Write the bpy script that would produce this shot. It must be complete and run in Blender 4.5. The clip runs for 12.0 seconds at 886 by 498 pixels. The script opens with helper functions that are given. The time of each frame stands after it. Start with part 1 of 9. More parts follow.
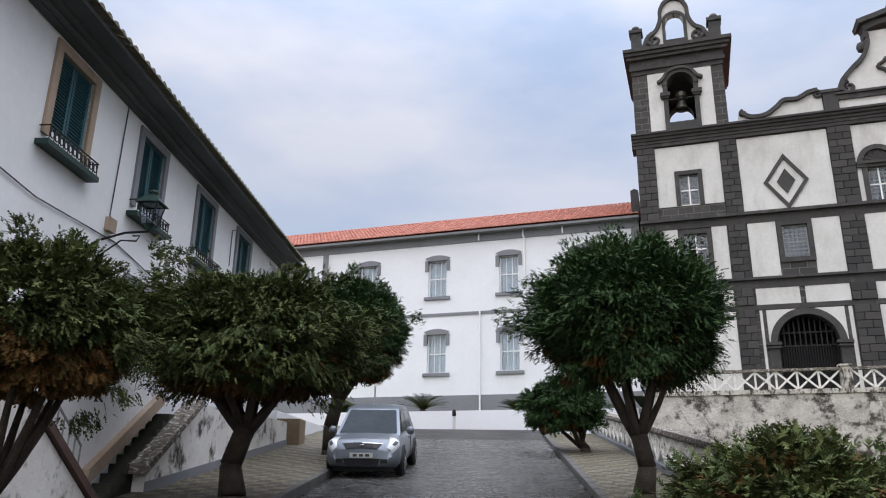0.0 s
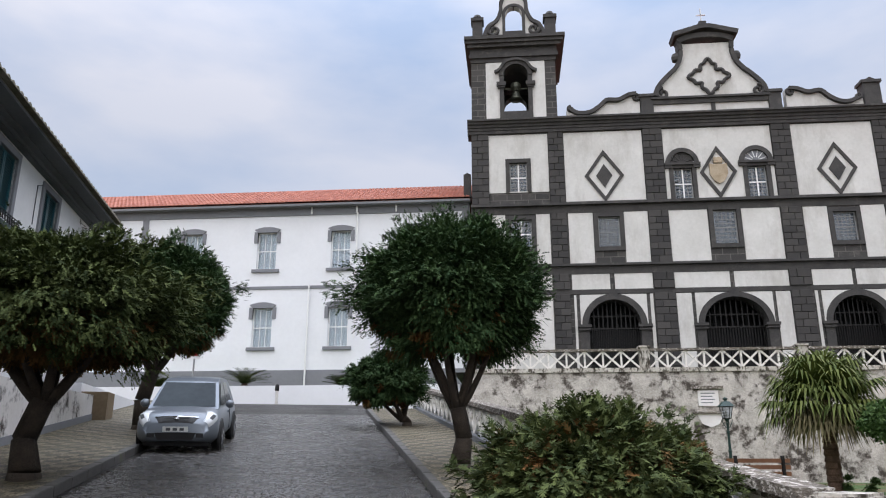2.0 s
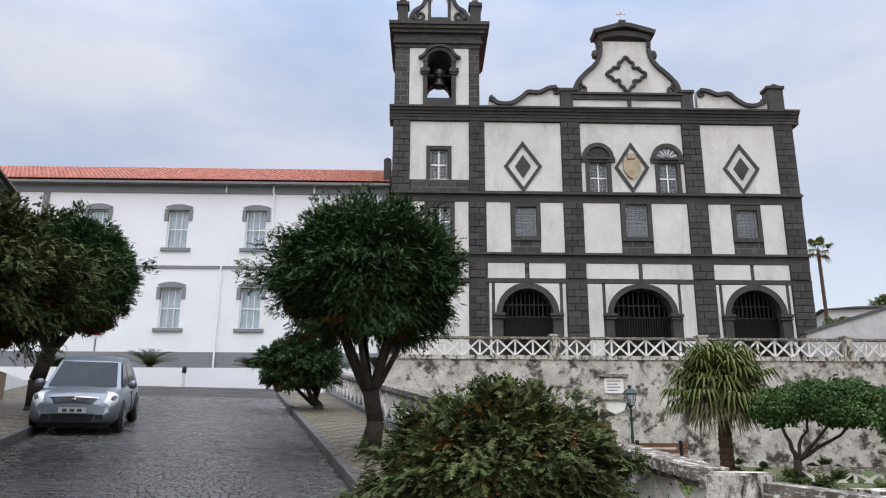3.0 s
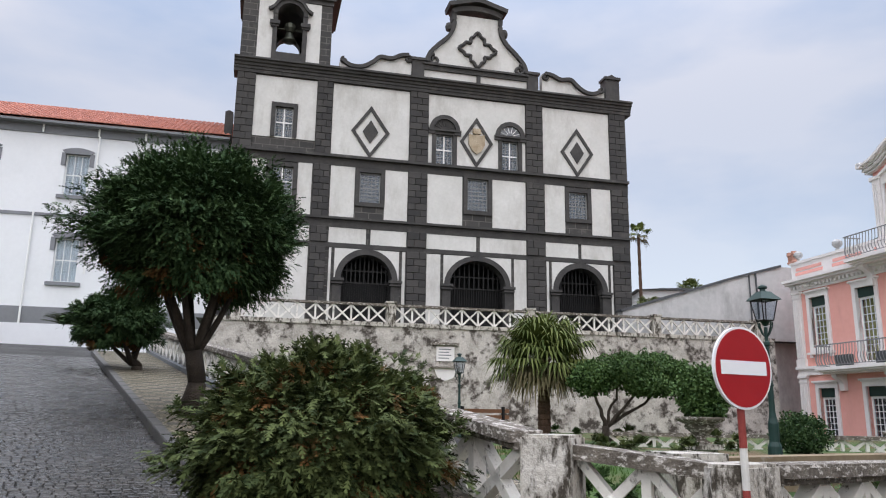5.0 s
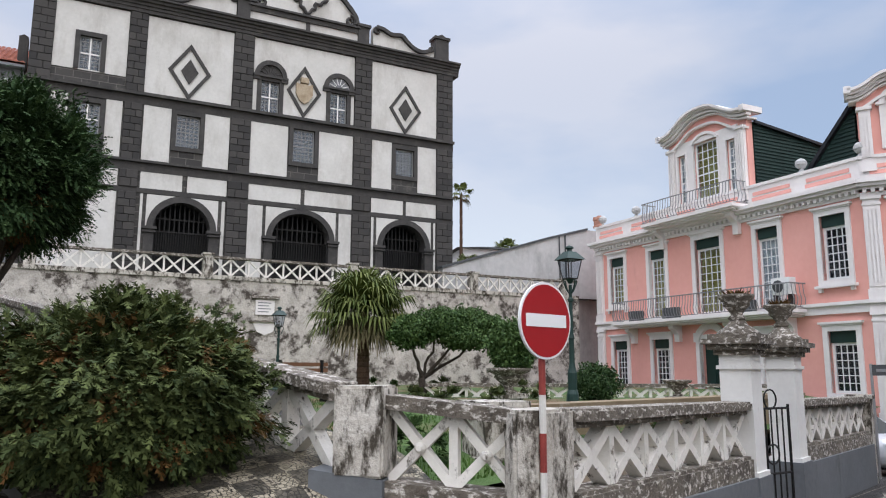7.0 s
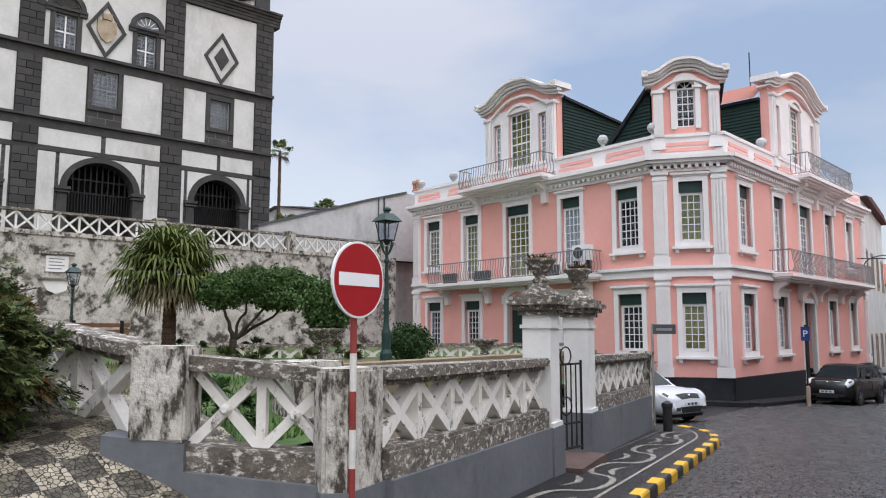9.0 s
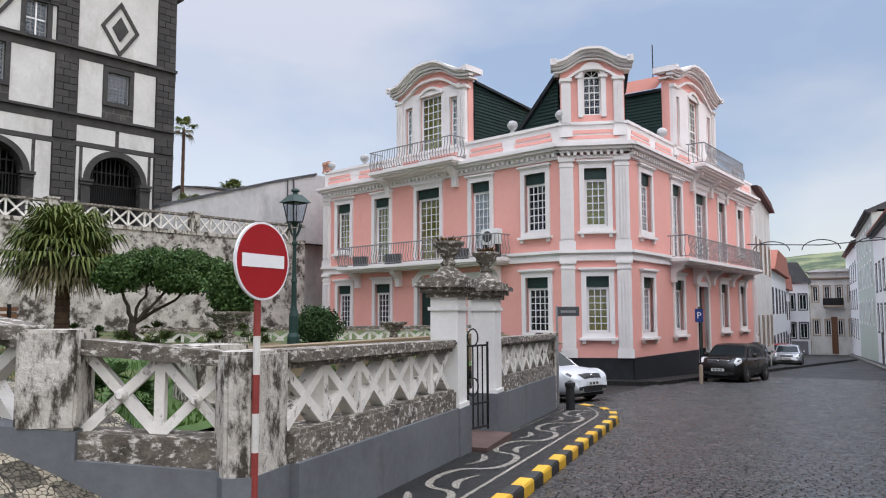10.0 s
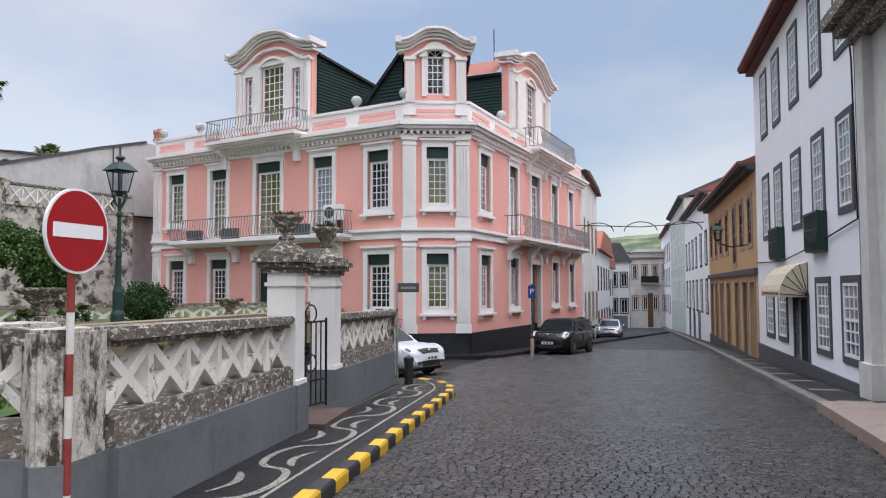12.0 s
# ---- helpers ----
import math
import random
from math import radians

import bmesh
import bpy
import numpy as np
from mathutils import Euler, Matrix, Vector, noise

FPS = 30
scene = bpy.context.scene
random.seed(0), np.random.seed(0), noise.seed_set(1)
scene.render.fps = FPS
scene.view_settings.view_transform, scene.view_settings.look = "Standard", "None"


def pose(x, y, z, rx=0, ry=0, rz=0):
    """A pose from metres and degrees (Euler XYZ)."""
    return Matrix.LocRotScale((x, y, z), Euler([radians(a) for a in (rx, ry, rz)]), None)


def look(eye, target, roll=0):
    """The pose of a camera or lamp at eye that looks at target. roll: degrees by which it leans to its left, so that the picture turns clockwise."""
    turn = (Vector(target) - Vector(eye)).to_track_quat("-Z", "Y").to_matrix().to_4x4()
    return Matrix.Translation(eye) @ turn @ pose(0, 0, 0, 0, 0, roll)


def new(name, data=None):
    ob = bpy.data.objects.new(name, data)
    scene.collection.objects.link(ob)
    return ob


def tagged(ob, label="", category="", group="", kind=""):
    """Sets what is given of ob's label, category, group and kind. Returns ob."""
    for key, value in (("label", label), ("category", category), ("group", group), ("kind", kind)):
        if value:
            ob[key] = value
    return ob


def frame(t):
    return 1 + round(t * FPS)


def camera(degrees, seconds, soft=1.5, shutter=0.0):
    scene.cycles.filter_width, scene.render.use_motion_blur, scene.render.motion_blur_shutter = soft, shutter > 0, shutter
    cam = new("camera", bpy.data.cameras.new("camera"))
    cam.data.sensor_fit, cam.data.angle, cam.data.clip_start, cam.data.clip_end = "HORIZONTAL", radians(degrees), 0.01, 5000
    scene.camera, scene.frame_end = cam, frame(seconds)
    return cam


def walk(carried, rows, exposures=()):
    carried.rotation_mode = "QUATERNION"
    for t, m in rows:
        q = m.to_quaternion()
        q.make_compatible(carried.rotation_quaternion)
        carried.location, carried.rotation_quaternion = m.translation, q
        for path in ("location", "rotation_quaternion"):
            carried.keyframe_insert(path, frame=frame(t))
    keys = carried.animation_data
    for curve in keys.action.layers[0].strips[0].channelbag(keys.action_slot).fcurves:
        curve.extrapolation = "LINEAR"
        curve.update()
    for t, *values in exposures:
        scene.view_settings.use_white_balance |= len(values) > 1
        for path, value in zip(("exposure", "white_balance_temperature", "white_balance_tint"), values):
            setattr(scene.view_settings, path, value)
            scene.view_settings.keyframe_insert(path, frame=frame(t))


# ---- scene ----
cam = camera(61.6, 12.0, soft=1.1)
PATH = [
    (0, (1.136, -0.684, 1.887), (0.526, 1.124, 2.486), 0.8),
    (0.5, (1.136, -0.679, 1.885), (0.627, 1.162, 2.477), 0.7),
    (1, (1.158, -0.658, 1.876), (0.762, 1.215, 2.453), 0.5),
    (1.5, (1.184, -0.66, 1.853), (0.898, 1.239, 2.414), 0.3),
    (2, (1.141, -0.638, 1.819), (0.965, 1.278, 2.364), 0.0),
    (2.5, (1.165, -0.604, 1.817), (1.098, 1.325, 2.342), 0.1),
    (3, (1.144, -0.57, 1.773), (1.188, 1.363, 2.284), 0.2),
    (5, (1.243, -0.396, 1.741), (1.707, 1.501, 2.171), 0.8),
    (5.5, (1.255, -0.386, 1.737), (1.828, 1.488, 2.139), 0.6),
    (6, (1.279, -0.377, 1.733), (1.955, 1.467, 2.108), 0.5),
    (6.5, (1.282, -0.387, 1.728), (2.07, 1.418, 2.074), 0.4),
    (7, (1.294, -0.39, 1.723), (2.203, 1.363, 2.039), 0.2),
    (9, (1.35, -0.373, 1.705), (2.665, 1.119, 1.92), 0.0),
    (9.5, (1.367, -0.373, 1.698), (2.768, 1.042, 1.89), -0.2),
    (10, (1.375, -0.394, 1.694), (2.862, 0.933, 1.864), -0.2),
    (10.5, (1.388, -0.416, 1.688), (2.959, 0.813, 1.833), -0.2),
    (11, (1.401, -0.42, 1.683), (3.035, 0.726, 1.803), -0.2),
    (11.5, (1.417, -0.41, 1.677), (3.108, 0.653, 1.785), -0.3),
    (12, (1.43, -0.4, 1.676), (3.165, 0.588, 1.783), -0.2),
]
walk(cam, [(t, look(eye, target, roll)) for t, eye, target, roll in PATH])

# ---- light ----
world = bpy.data.worlds.new("sky")
scene.world = world
world.use_nodes = True
wt = world.node_tree
wt.nodes.clear()
W_OUT = wt.nodes.new("ShaderNodeOutputWorld")
W_BG = wt.nodes.new("ShaderNodeBackground")
W_SKY = wt.nodes.new("ShaderNodeTexSky")
W_SKY.sky_type, W_SKY.sun_disc = "NISHITA", False
W_SKY.sun_elevation, W_SKY.sun_rotation = radians(42), radians(200)
W_TC = wt.nodes.new("ShaderNodeTexCoord")
W_MAP = wt.nodes.new("ShaderNodeMapping")
W_MAP.inputs["Scale"].default_value = (1.0, 1.0, 2.6)
W_N = wt.nodes.new("ShaderNodeTexNoise")
W_N.inputs["Scale"].default_value, W_N.inputs["Detail"].default_value = 1.7, 6.0
W_R = wt.nodes.new("ShaderNodeValToRGB")
W_R.color_ramp.elements[0].position, W_R.color_ramp.elements[1].position = 0.40, 0.61
W_R.color_ramp.elements[0].color, W_R.color_ramp.elements[1].color = (0.37, 0.445, 0.60, 1), (0.70, 0.68, 0.715, 1)
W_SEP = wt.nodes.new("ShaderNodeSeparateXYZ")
# sky above the view is raised far beyond an overcast's, to brighten the walls
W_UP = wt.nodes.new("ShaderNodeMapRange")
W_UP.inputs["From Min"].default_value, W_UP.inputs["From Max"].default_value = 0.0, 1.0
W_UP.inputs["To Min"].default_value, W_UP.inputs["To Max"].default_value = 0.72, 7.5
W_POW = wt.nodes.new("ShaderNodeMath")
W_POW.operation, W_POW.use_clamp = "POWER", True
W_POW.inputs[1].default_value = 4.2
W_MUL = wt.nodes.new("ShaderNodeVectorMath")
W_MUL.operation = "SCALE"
W_MIX = wt.nodes.new("ShaderNodeMixRGB")
W_MIX.inputs["Fac"].default_value = 0.06
wt.links.new(W_TC.outputs["Generated"], W_MAP.inputs["Vector"])
wt.links.new(W_MAP.outputs["Vector"], W_N.inputs["Vector"])
wt.links.new(W_N.outputs["Fac"], W_R.inputs["Fac"])
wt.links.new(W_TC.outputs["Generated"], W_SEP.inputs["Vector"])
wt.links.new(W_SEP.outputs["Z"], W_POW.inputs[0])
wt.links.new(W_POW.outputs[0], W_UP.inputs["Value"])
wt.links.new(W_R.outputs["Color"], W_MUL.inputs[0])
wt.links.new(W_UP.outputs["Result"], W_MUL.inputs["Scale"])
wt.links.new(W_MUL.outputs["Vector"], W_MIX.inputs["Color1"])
wt.links.new(W_SKY.outputs["Color"], W_MIX.inputs["Color2"])
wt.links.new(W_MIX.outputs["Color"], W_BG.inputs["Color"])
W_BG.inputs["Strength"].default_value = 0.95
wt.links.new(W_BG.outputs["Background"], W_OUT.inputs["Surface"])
sun_data = bpy.data.lights.new("sun", "SUN")
sun_data.energy, sun_data.angle, sun_data.color = 2.05, radians(120), (1.0, 0.95, 0.88)
sun = new("sun", sun_data)
sun.matrix_world = look((0, 0, 60), (2, 22, 12))
scene.view_settings.exposure = 0.12


# ---- materials ----
def nodes_of(name):
    m = bpy.data.materials.new(name)
    m.use_nodes = True
    nt = m.node_tree
    b = nt.nodes["Principled BSDF"]
    return m, nt, b


def noise_node(nt, vec, scale, detail=4.0, rough=0.6):
    n = nt.nodes.new("ShaderNodeTexNoise")
    n.inputs["Scale"].default_value, n.inputs["Detail"].default_value, n.inputs["Roughness"].default_value = scale, detail, rough
    nt.links.new(vec, n.inputs["Vector"])
    return n.outputs["Fac"]


def ramp_node(nt, fac, lo, hi):
    r = nt.nodes.new("ShaderNodeMapRange")
    r.inputs["From Min"].default_value, r.inputs["From Max"].default_value = lo, hi
    nt.links.new(fac, r.inputs["Value"])
    return r.outputs["Result"]


def mix_node(nt, fac, a, b):
    m = nt.nodes.new("ShaderNodeMixRGB")
    if isinstance(fac, float):
        m.inputs["Fac"].default_value = fac
    else:
        nt.links.new(fac, m.inputs["Fac"])
    for s, v in (("Color1", a), ("Color2", b)):
        if isinstance(v, tuple):
            m.inputs[s].default_value = (*v, 1)
        else:
            nt.links.new(v, m.inputs[s])
    return m.outputs["Color"]


def surf(name, c1, c2, scale=3.0, rough=0.7, bump=0.2, bscale=40.0, stain=None, stain_lo=0.55, stain_hi=0.75, stain_scale=0.8,
         streak=1.0, metal=0.0, island=False, per_object=False, spec=0.4, rough_var=0.1, thick=0.01):
    """Two-scale noise between c1 and c2, with optional stains, by world position in metres."""
    m, nt, b = nodes_of(name)
    geo = nt.nodes.new("ShaderNodeNewGeometry")
    pos = geo.outputs["Position"]
    fine = noise_node(nt, pos, scale * 9, 3)
    broad = noise_node(nt, pos, scale, 5)
    add = nt.nodes.new("ShaderNodeMath")
    add.operation = "MULTIPLY_ADD"
    nt.links.new(fine, add.inputs[0])
    add.inputs[1].default_value = 0.5
    nt.links.new(broad, add.inputs[2])
    fac = ramp_node(nt, add.outputs[0], 0.5, 1.0)
    if island or per_object:
        if island:
            rnd = geo.outputs["Random Per Island"]
        else:
            rnd = nt.nodes.new("ShaderNodeObjectInfo").outputs["Random"]
        k = nt.nodes.new("ShaderNodeMath")
        k.operation = "MULTIPLY_ADD"
        nt.links.new(rnd, k.inputs[0])
        k.inputs[1].default_value = 0.7
        half = nt.nodes.new("ShaderNodeMath")
        half.operation = "MULTIPLY"
        nt.links.new(fac, half.inputs[0])
        half.inputs[1].default_value = 0.35
        nt.links.new(half.outputs[0], k.inputs[2])
        fac = k.outputs[0]
    col = mix_node(nt, fac, c1, c2)
    if stain:
        mp = nt.nodes.new("ShaderNodeMapping")
        mp.inputs["Scale"].default_value = (1, 1, streak)
        nt.links.new(pos, mp.inputs["Vector"])
        sf = ramp_node(nt, noise_node(nt, mp.outputs["Vector"], stain_scale, 8, 0.7), stain_lo, stain_hi)
        col = mix_node(nt, sf, col, stain)
    nt.links.new(col, b.inputs["Base Color"])
    rr = nt.nodes.new("ShaderNodeMapRange")
    rr.inputs["To Min"].default_value, rr.inputs["To Max"].default_value = max(rough - rough_var, 0.02), min(rough + rough_var, 1)
    nt.links.new(broad, rr.inputs["Value"])
    nt.links.new(rr.outputs["Result"], b.inputs["Roughness"])
    b.inputs["Metallic"].default_value = metal
    b.inputs["Specular IOR Level"].default_value = spec
    if bump:
        bn = nt.nodes.new("ShaderNodeBump")
        bn.inputs["Strength"].default_value, bn.inputs["Distance"].default_value = bump, thick
        nt.links.new(noise_node(nt, pos, bscale, 4), bn.inputs["Height"])
        nt.links.new(bn.outputs["Normal"], b.inputs["Normal"])
    return m


def course(name, c1, c2, mortar, bw, bh, rough=0.85, axis="xz", joint=0.018):
    """Coursed stone: a brick pattern in a vertical plane, in metres."""
    m, nt, b = nodes_of(name)
    geo = nt.nodes.new("ShaderNodeNewGeometry")
    sep = nt.nodes.new("ShaderNodeSeparateXYZ")
    nt.links.new(geo.outputs["Position"], sep.inputs["Vector"])
    com = nt.nodes.new("ShaderNodeCombineXYZ")
    nt.links.new(sep.outputs[axis[0].upper()], com.inputs["X"])
    nt.links.new(sep.outputs[axis[1].upper()], com.inputs["Y"])
    br = nt.nodes.new("ShaderNodeTexBrick")
    br.inputs["Scale"].default_value = 1.0
    br.inputs["Brick Width"].default_value, br.inputs["Row Height"].default_value, br.inputs["Mortar Size"].default_value = bw, bh, joint
    br.inputs["Color1"].default_value, br.inputs["Color2"].default_value, br.inputs["Mortar"].default_value = (*c1, 1), (*c2, 1), (*mortar, 1)
    nt.links.new(com.outputs[0], br.inputs["Vector"])
    n = noise_node(nt, geo.outputs["Position"], 2.2, 8, 0.7)
    col = mix_node(nt, ramp_node(nt, n, 0.54, 0.9), br.outputs["Color"], (0.13, 0.12, 0.105))
    nt.links.new(col, b.inputs["Base Color"])
    b.inputs["Roughness"].default_value = rough
    bn = nt.nodes.new("ShaderNodeBump")
    bn.inputs["Strength"].default_value, bn.inputs["Distance"].default_value = 0.6, 0.02
    inv = nt.nodes.new("ShaderNodeMath")
    inv.operation = "SUBTRACT"
    nt.links.new(noise_node(nt, geo.outputs["Position"], 18, 3), inv.inputs[0])
    nt.links.new(br.outputs["Fac"], inv.inputs[1])
    nt.links.new(inv.outputs[0], bn.inputs["Height"])
    nt.links.new(bn.outputs["Normal"], b.inputs["Normal"])
    return m


def stones(name, c1, c2, joint, scale, rough, squash=(1, 1, 1), wet=0.3, check=None, green=None):
    """Small set stones: cells with dark joints; check lays light and dark squares of that size along the slope."""
    m, nt, b = nodes_of(name)
    geo = nt.nodes.new("ShaderNodeNewGeometry")
    mp = nt.nodes.new("ShaderNodeMapping")
    mp.inputs["Rotation"].default_value = (0, 0, radians(-14.5))
    mp.inputs["Scale"].default_value = squash
    nt.links.new(geo.outputs["Position"], mp.inputs["Vector"])
    v = nt.nodes.new("ShaderNodeTexVoronoi")
    v.inputs["Scale"].default_value = scale
    v.inputs["Randomness"].default_value = 0.7
    nt.links.new(mp.outputs["Vector"], v.inputs["Vector"])
    e = nt.nodes.new("ShaderNodeTexVoronoi")
    e.feature = "DISTANCE_TO_EDGE"
    e.inputs["Scale"].default_value = scale
    e.inputs["Randomness"].default_value = 0.7
    nt.links.new(mp.outputs["Vector"], e.inputs["Vector"])
    sep = nt.nodes.new("ShaderNodeSeparateColor")
    nt.links.new(v.outputs["Color"], sep.inputs["Color"])
    col = mix_node(nt, sep.outputs[0], c1, c2)
    if check:
        ch = nt.nodes.new("ShaderNodeTexChecker")
        ch.inputs["Scale"].default_value = 1 / check[0]
        mp2 = nt.nodes.new("ShaderNodeMapping")
        mp2.inputs["Rotation"].default_value = (0, 0, radians(-14.5))
        mp2.inputs["Scale"].default_value = (1, 1, 0.0)
        mp2.inputs["Location"].default_value = (0, 0, 0.05)
        nt.links.new(geo.outputs["Position"], mp2.inputs["Vector"])
        nt.links.new(mp2.outputs["Vector"], ch.inputs["Vector"])
        dark = mix_node(nt, sep.outputs[1], check[1], check[2])
        col = mix_node(nt, ch.outputs["Fac"], col, dark)
    worn = ramp_node(nt, noise_node(nt, geo.outputs["Position"], 1.6, 8, 0.75), 0.42, 0.62)
    col = mix_node(nt, worn, mix_node(nt, 0.55, col, c1), col)
    if green:
        col = mix_node(nt, ramp_node(nt, noise_node(nt, geo.outputs["Position"], 0.7, 6, 0.7), 0.5, 0.72), col, green)
    jf = ramp_node(nt, e.outputs["Distance"], 0.02, 0.09)
    col = mix_node(nt, jf, joint, col)
    nt.links.new(col, b.inputs["Base Color"])
    rr = nt.nodes.new("ShaderNodeMapRange")
    rr.inputs["To Min"].default_value, rr.inputs["To Max"].default_value = rough - wet, rough + 0.1
    nt.links.new(noise_node(nt, geo.outputs["Position"], 0.6, 5), rr.inputs["Value"])
    nt.links.new(rr.outputs["Result"], b.inputs["Roughness"])
    bn = nt.nodes.new("ShaderNodeBump")
    b.inputs["Specular IOR Level"].default_value = 0.28
    bn.inputs["Strength"].default_value, bn.inputs["Distance"].default_value = 0.7, 0.015
    nt.links.new(jf, bn.inputs["Height"])
    nt.links.new(bn.outputs["Normal"], b.inputs["Normal"])
    return m


def pane_mat(name, tint=(0.8, 0.85, 0.9)):
    m = bpy.data.materials.new(name)
    m.use_nodes = True
    nt = m.node_tree
    nt.nodes.clear()
    o = nt.nodes.new("ShaderNodeOutputMaterial")
    mx = nt.nodes.new("ShaderNodeMixShader")
    t = nt.nodes.new("ShaderNodeBsdfTransparent")
    t.inputs["Color"].default_value = (*tint, 1)
    g = nt.nodes.new("ShaderNodeBsdfGlossy")
    g.inputs["Roughness"].default_value = 0.03
    f = nt.nodes.new("ShaderNodeLayerWeight")
    p4 = nt.nodes.new("ShaderNodeMath")
    p4.operation = "POWER"
    p4.inputs[1].default_value = 4.0
    k = nt.nodes.new("ShaderNodeMath")
    k.operation = "MULTIPLY_ADD"
    k.inputs[1].default_value, k.inputs[2].default_value = 0.6, 0.045
    nt.links.new(f.outputs["Facing"], p4.inputs[0])
    nt.links.new(p4.outputs[0], k.inputs[0])
    nt.links.new(k.outputs[0], mx.inputs[0])
    nt.links.new(t.outputs[0], mx.inputs[1])
    nt.links.new(g.outputs[0], mx.inputs[2])
    nt.links.new(mx.outputs[0], o.inputs["Surface"])
    return m


M_BASALT = course("basalt_courses", (0.03, 0.029, 0.028), (0.06, 0.055, 0.051), (0.12, 0.112, 0.10), 0.75, 0.36)
M_BLOCK = surf("basalt_block", (0.024, 0.023, 0.023), (0.065, 0.06, 0.056), 2.5, 0.85, 0.5, 25, stain=(0.13, 0.12, 0.105), stain_lo=0.6, stain_hi=0.85, per_object=True)
M_STONE = surf("dark_trim_stone", (0.03, 0.029, 0.029), (0.07, 0.065, 0.061), 1.6, 0.85, 0.5, 22, stain=(0.14, 0.13, 0.115), stain_lo=0.56, stain_hi=0.82, stain_scale=1.3)
M_LIME = surf("aged_lime_plaster", (0.53, 0.515, 0.485), (0.66, 0.645, 0.615), 0.7, 0.9, 0.25, 12, stain=(0.33, 0.305, 0.27), stain_lo=0.50, stain_hi=0.88, stain_scale=0.9, streak=0.35)
M_WHITE = surf("white_wall_paint", (0.69, 0.70, 0.72), (0.75, 0.76, 0.78), 0.6, 0.85, 0.12, 25, stain=(0.66, 0.66, 0.67), stain_lo=0.6, stain_hi=0.95, stain_scale=0.5, streak=0.3)
M_WHITE_OLD = surf("stained_white_wall", (0.69, 0.69, 0.69), (0.77, 0.77, 0.77), 0.8, 0.85, 0.2, 18, stain=(0.33, 0.3, 0.26), stain_lo=0.62, stain_hi=0.85, stain_scale=1.5, streak=0.5)
M_GREY = surf("grey_painted_band", (0.17, 0.175, 0.19), (0.21, 0.215, 0.23), 1.0, 0.8, 0.15, 30)
M_DGREY = surf("dark_grey_trim", (0.055, 0.06, 0.065), (0.085, 0.09, 0.095), 1.2, 0.75, 0.2, 30)
M_MOULD = surf("mouldy_whitewash", (0.58, 0.55, 0.51), (0.70, 0.68, 0.65), 1.0, 0.92, 0.6, 14, stain=(0.06, 0.05, 0.042), stain_lo=0.51, stain_hi=0.62, stain_scale=1.5, streak=0.8, thick=0.02)
M_RAILG = surf("dull_grey_iron", (0.17, 0.17, 0.175), (0.28, 0.28, 0.285), 4.0, 0.6, 0.1, 40)
M_WHITE_FRESH = surf("fresh_white_paint", (0.80, 0.81, 0.83), (0.85, 0.86, 0.88), 0.6, 0.85, 0.12, 25, stain=(0.68, 0.68, 0.69), stain_lo=0.6, stain_hi=0.95, stain_scale=0.5, streak=0.3)
M_REDSTONE = surf("worn_red_stone", (0.055, 0.032, 0.027), (0.12, 0.072, 0.06), 3.0, 0.8, 0.4, 30)
M_RETAIN = surf("weathered_retaining_wall", (0.29, 0.262, 0.23), (0.64, 0.595, 0.545), 1.6, 0.95, 0.9, 9, stain=(0.065, 0.053, 0.044), stain_lo=0.49, stain_hi=0.60, stain_scale=1.7, thick=0.04)
M_CONC = surf("mossy_white_concrete", (0.34, 0.305, 0.255), (0.62, 0.585, 0.53), 2.6, 0.9, 1.0, 22, stain=(0.055, 0.045, 0.033), stain_lo=0.47, stain_hi=0.58, stain_scale=7.5, streak=0.45, thick=0.02)
M_CONC_D = surf("lichen_dark_concrete", (0.05, 0.041, 0.031), (0.20, 0.172, 0.14), 4.0, 0.9, 1.0, 25, stain=(0.60, 0.56, 0.51), stain_lo=0.52, stain_hi=0.62, stain_scale=12.0, streak=1.6, thick=0.02)
M_CROSS = surf("cream_painted_bars", (0.66, 0.63, 0.58), (0.80, 0.77, 0.72), 2.0, 0.8, 0.5, 30, stain=(0.11, 0.092, 0.07), stain_lo=0.57, stain_hi=0.66, stain_scale=8.0, streak=0.6)
M_GREYWALL = surf("blue_grey_painted_plinth", (0.10, 0.107, 0.115), (0.155, 0.164, 0.175), 1.2, 0.75, 0.3, 30, stain=(0.07, 0.068, 0.06), stain_lo=0.58, stain_hi=0.78, stain_scale=1.6, streak=0.4)
M_TILE = surf("terracotta_roof_tile", (0.24, 0.075, 0.05), (0.42, 0.16, 0.11), 2.0, 0.8, 0.3, 30, stain=(0.16, 0.10, 0.08), stain_lo=0.6, stain_hi=0.8, stain_scale=2.0, island=True)
M_TILE_OLD = surf("mossy_old_roof_tile", (0.10, 0.092, 0.07), (0.22, 0.20, 0.155), 2.0, 0.9, 0.5, 25, stain=(0.09, 0.10, 0.04), stain_lo=0.5, stain_hi=0.75, stain_scale=3.0)
M_PINK = surf("salmon_pink_wall_paint", (0.75, 0.36, 0.305), (0.81, 0.41, 0.355), 0.5, 0.8, 0.1, 30, stain=(0.60, 0.30, 0.26), stain_lo=0.6, stain_hi=0.95, stain_scale=0.7, streak=0.3)
M_TRIM = surf("white_house_trim", (0.72, 0.68, 0.665), (0.82, 0.785, 0.77), 1.0, 0.7, 0.15, 30, stain=(0.52, 0.47, 0.45), stain_lo=0.62, stain_hi=0.9, stain_scale=2.0)
M_FRAME = surf("white_window_paint", (0.74, 0.74, 0.73), (0.82, 0.82, 0.81), 2.0, 0.45, 0.0)
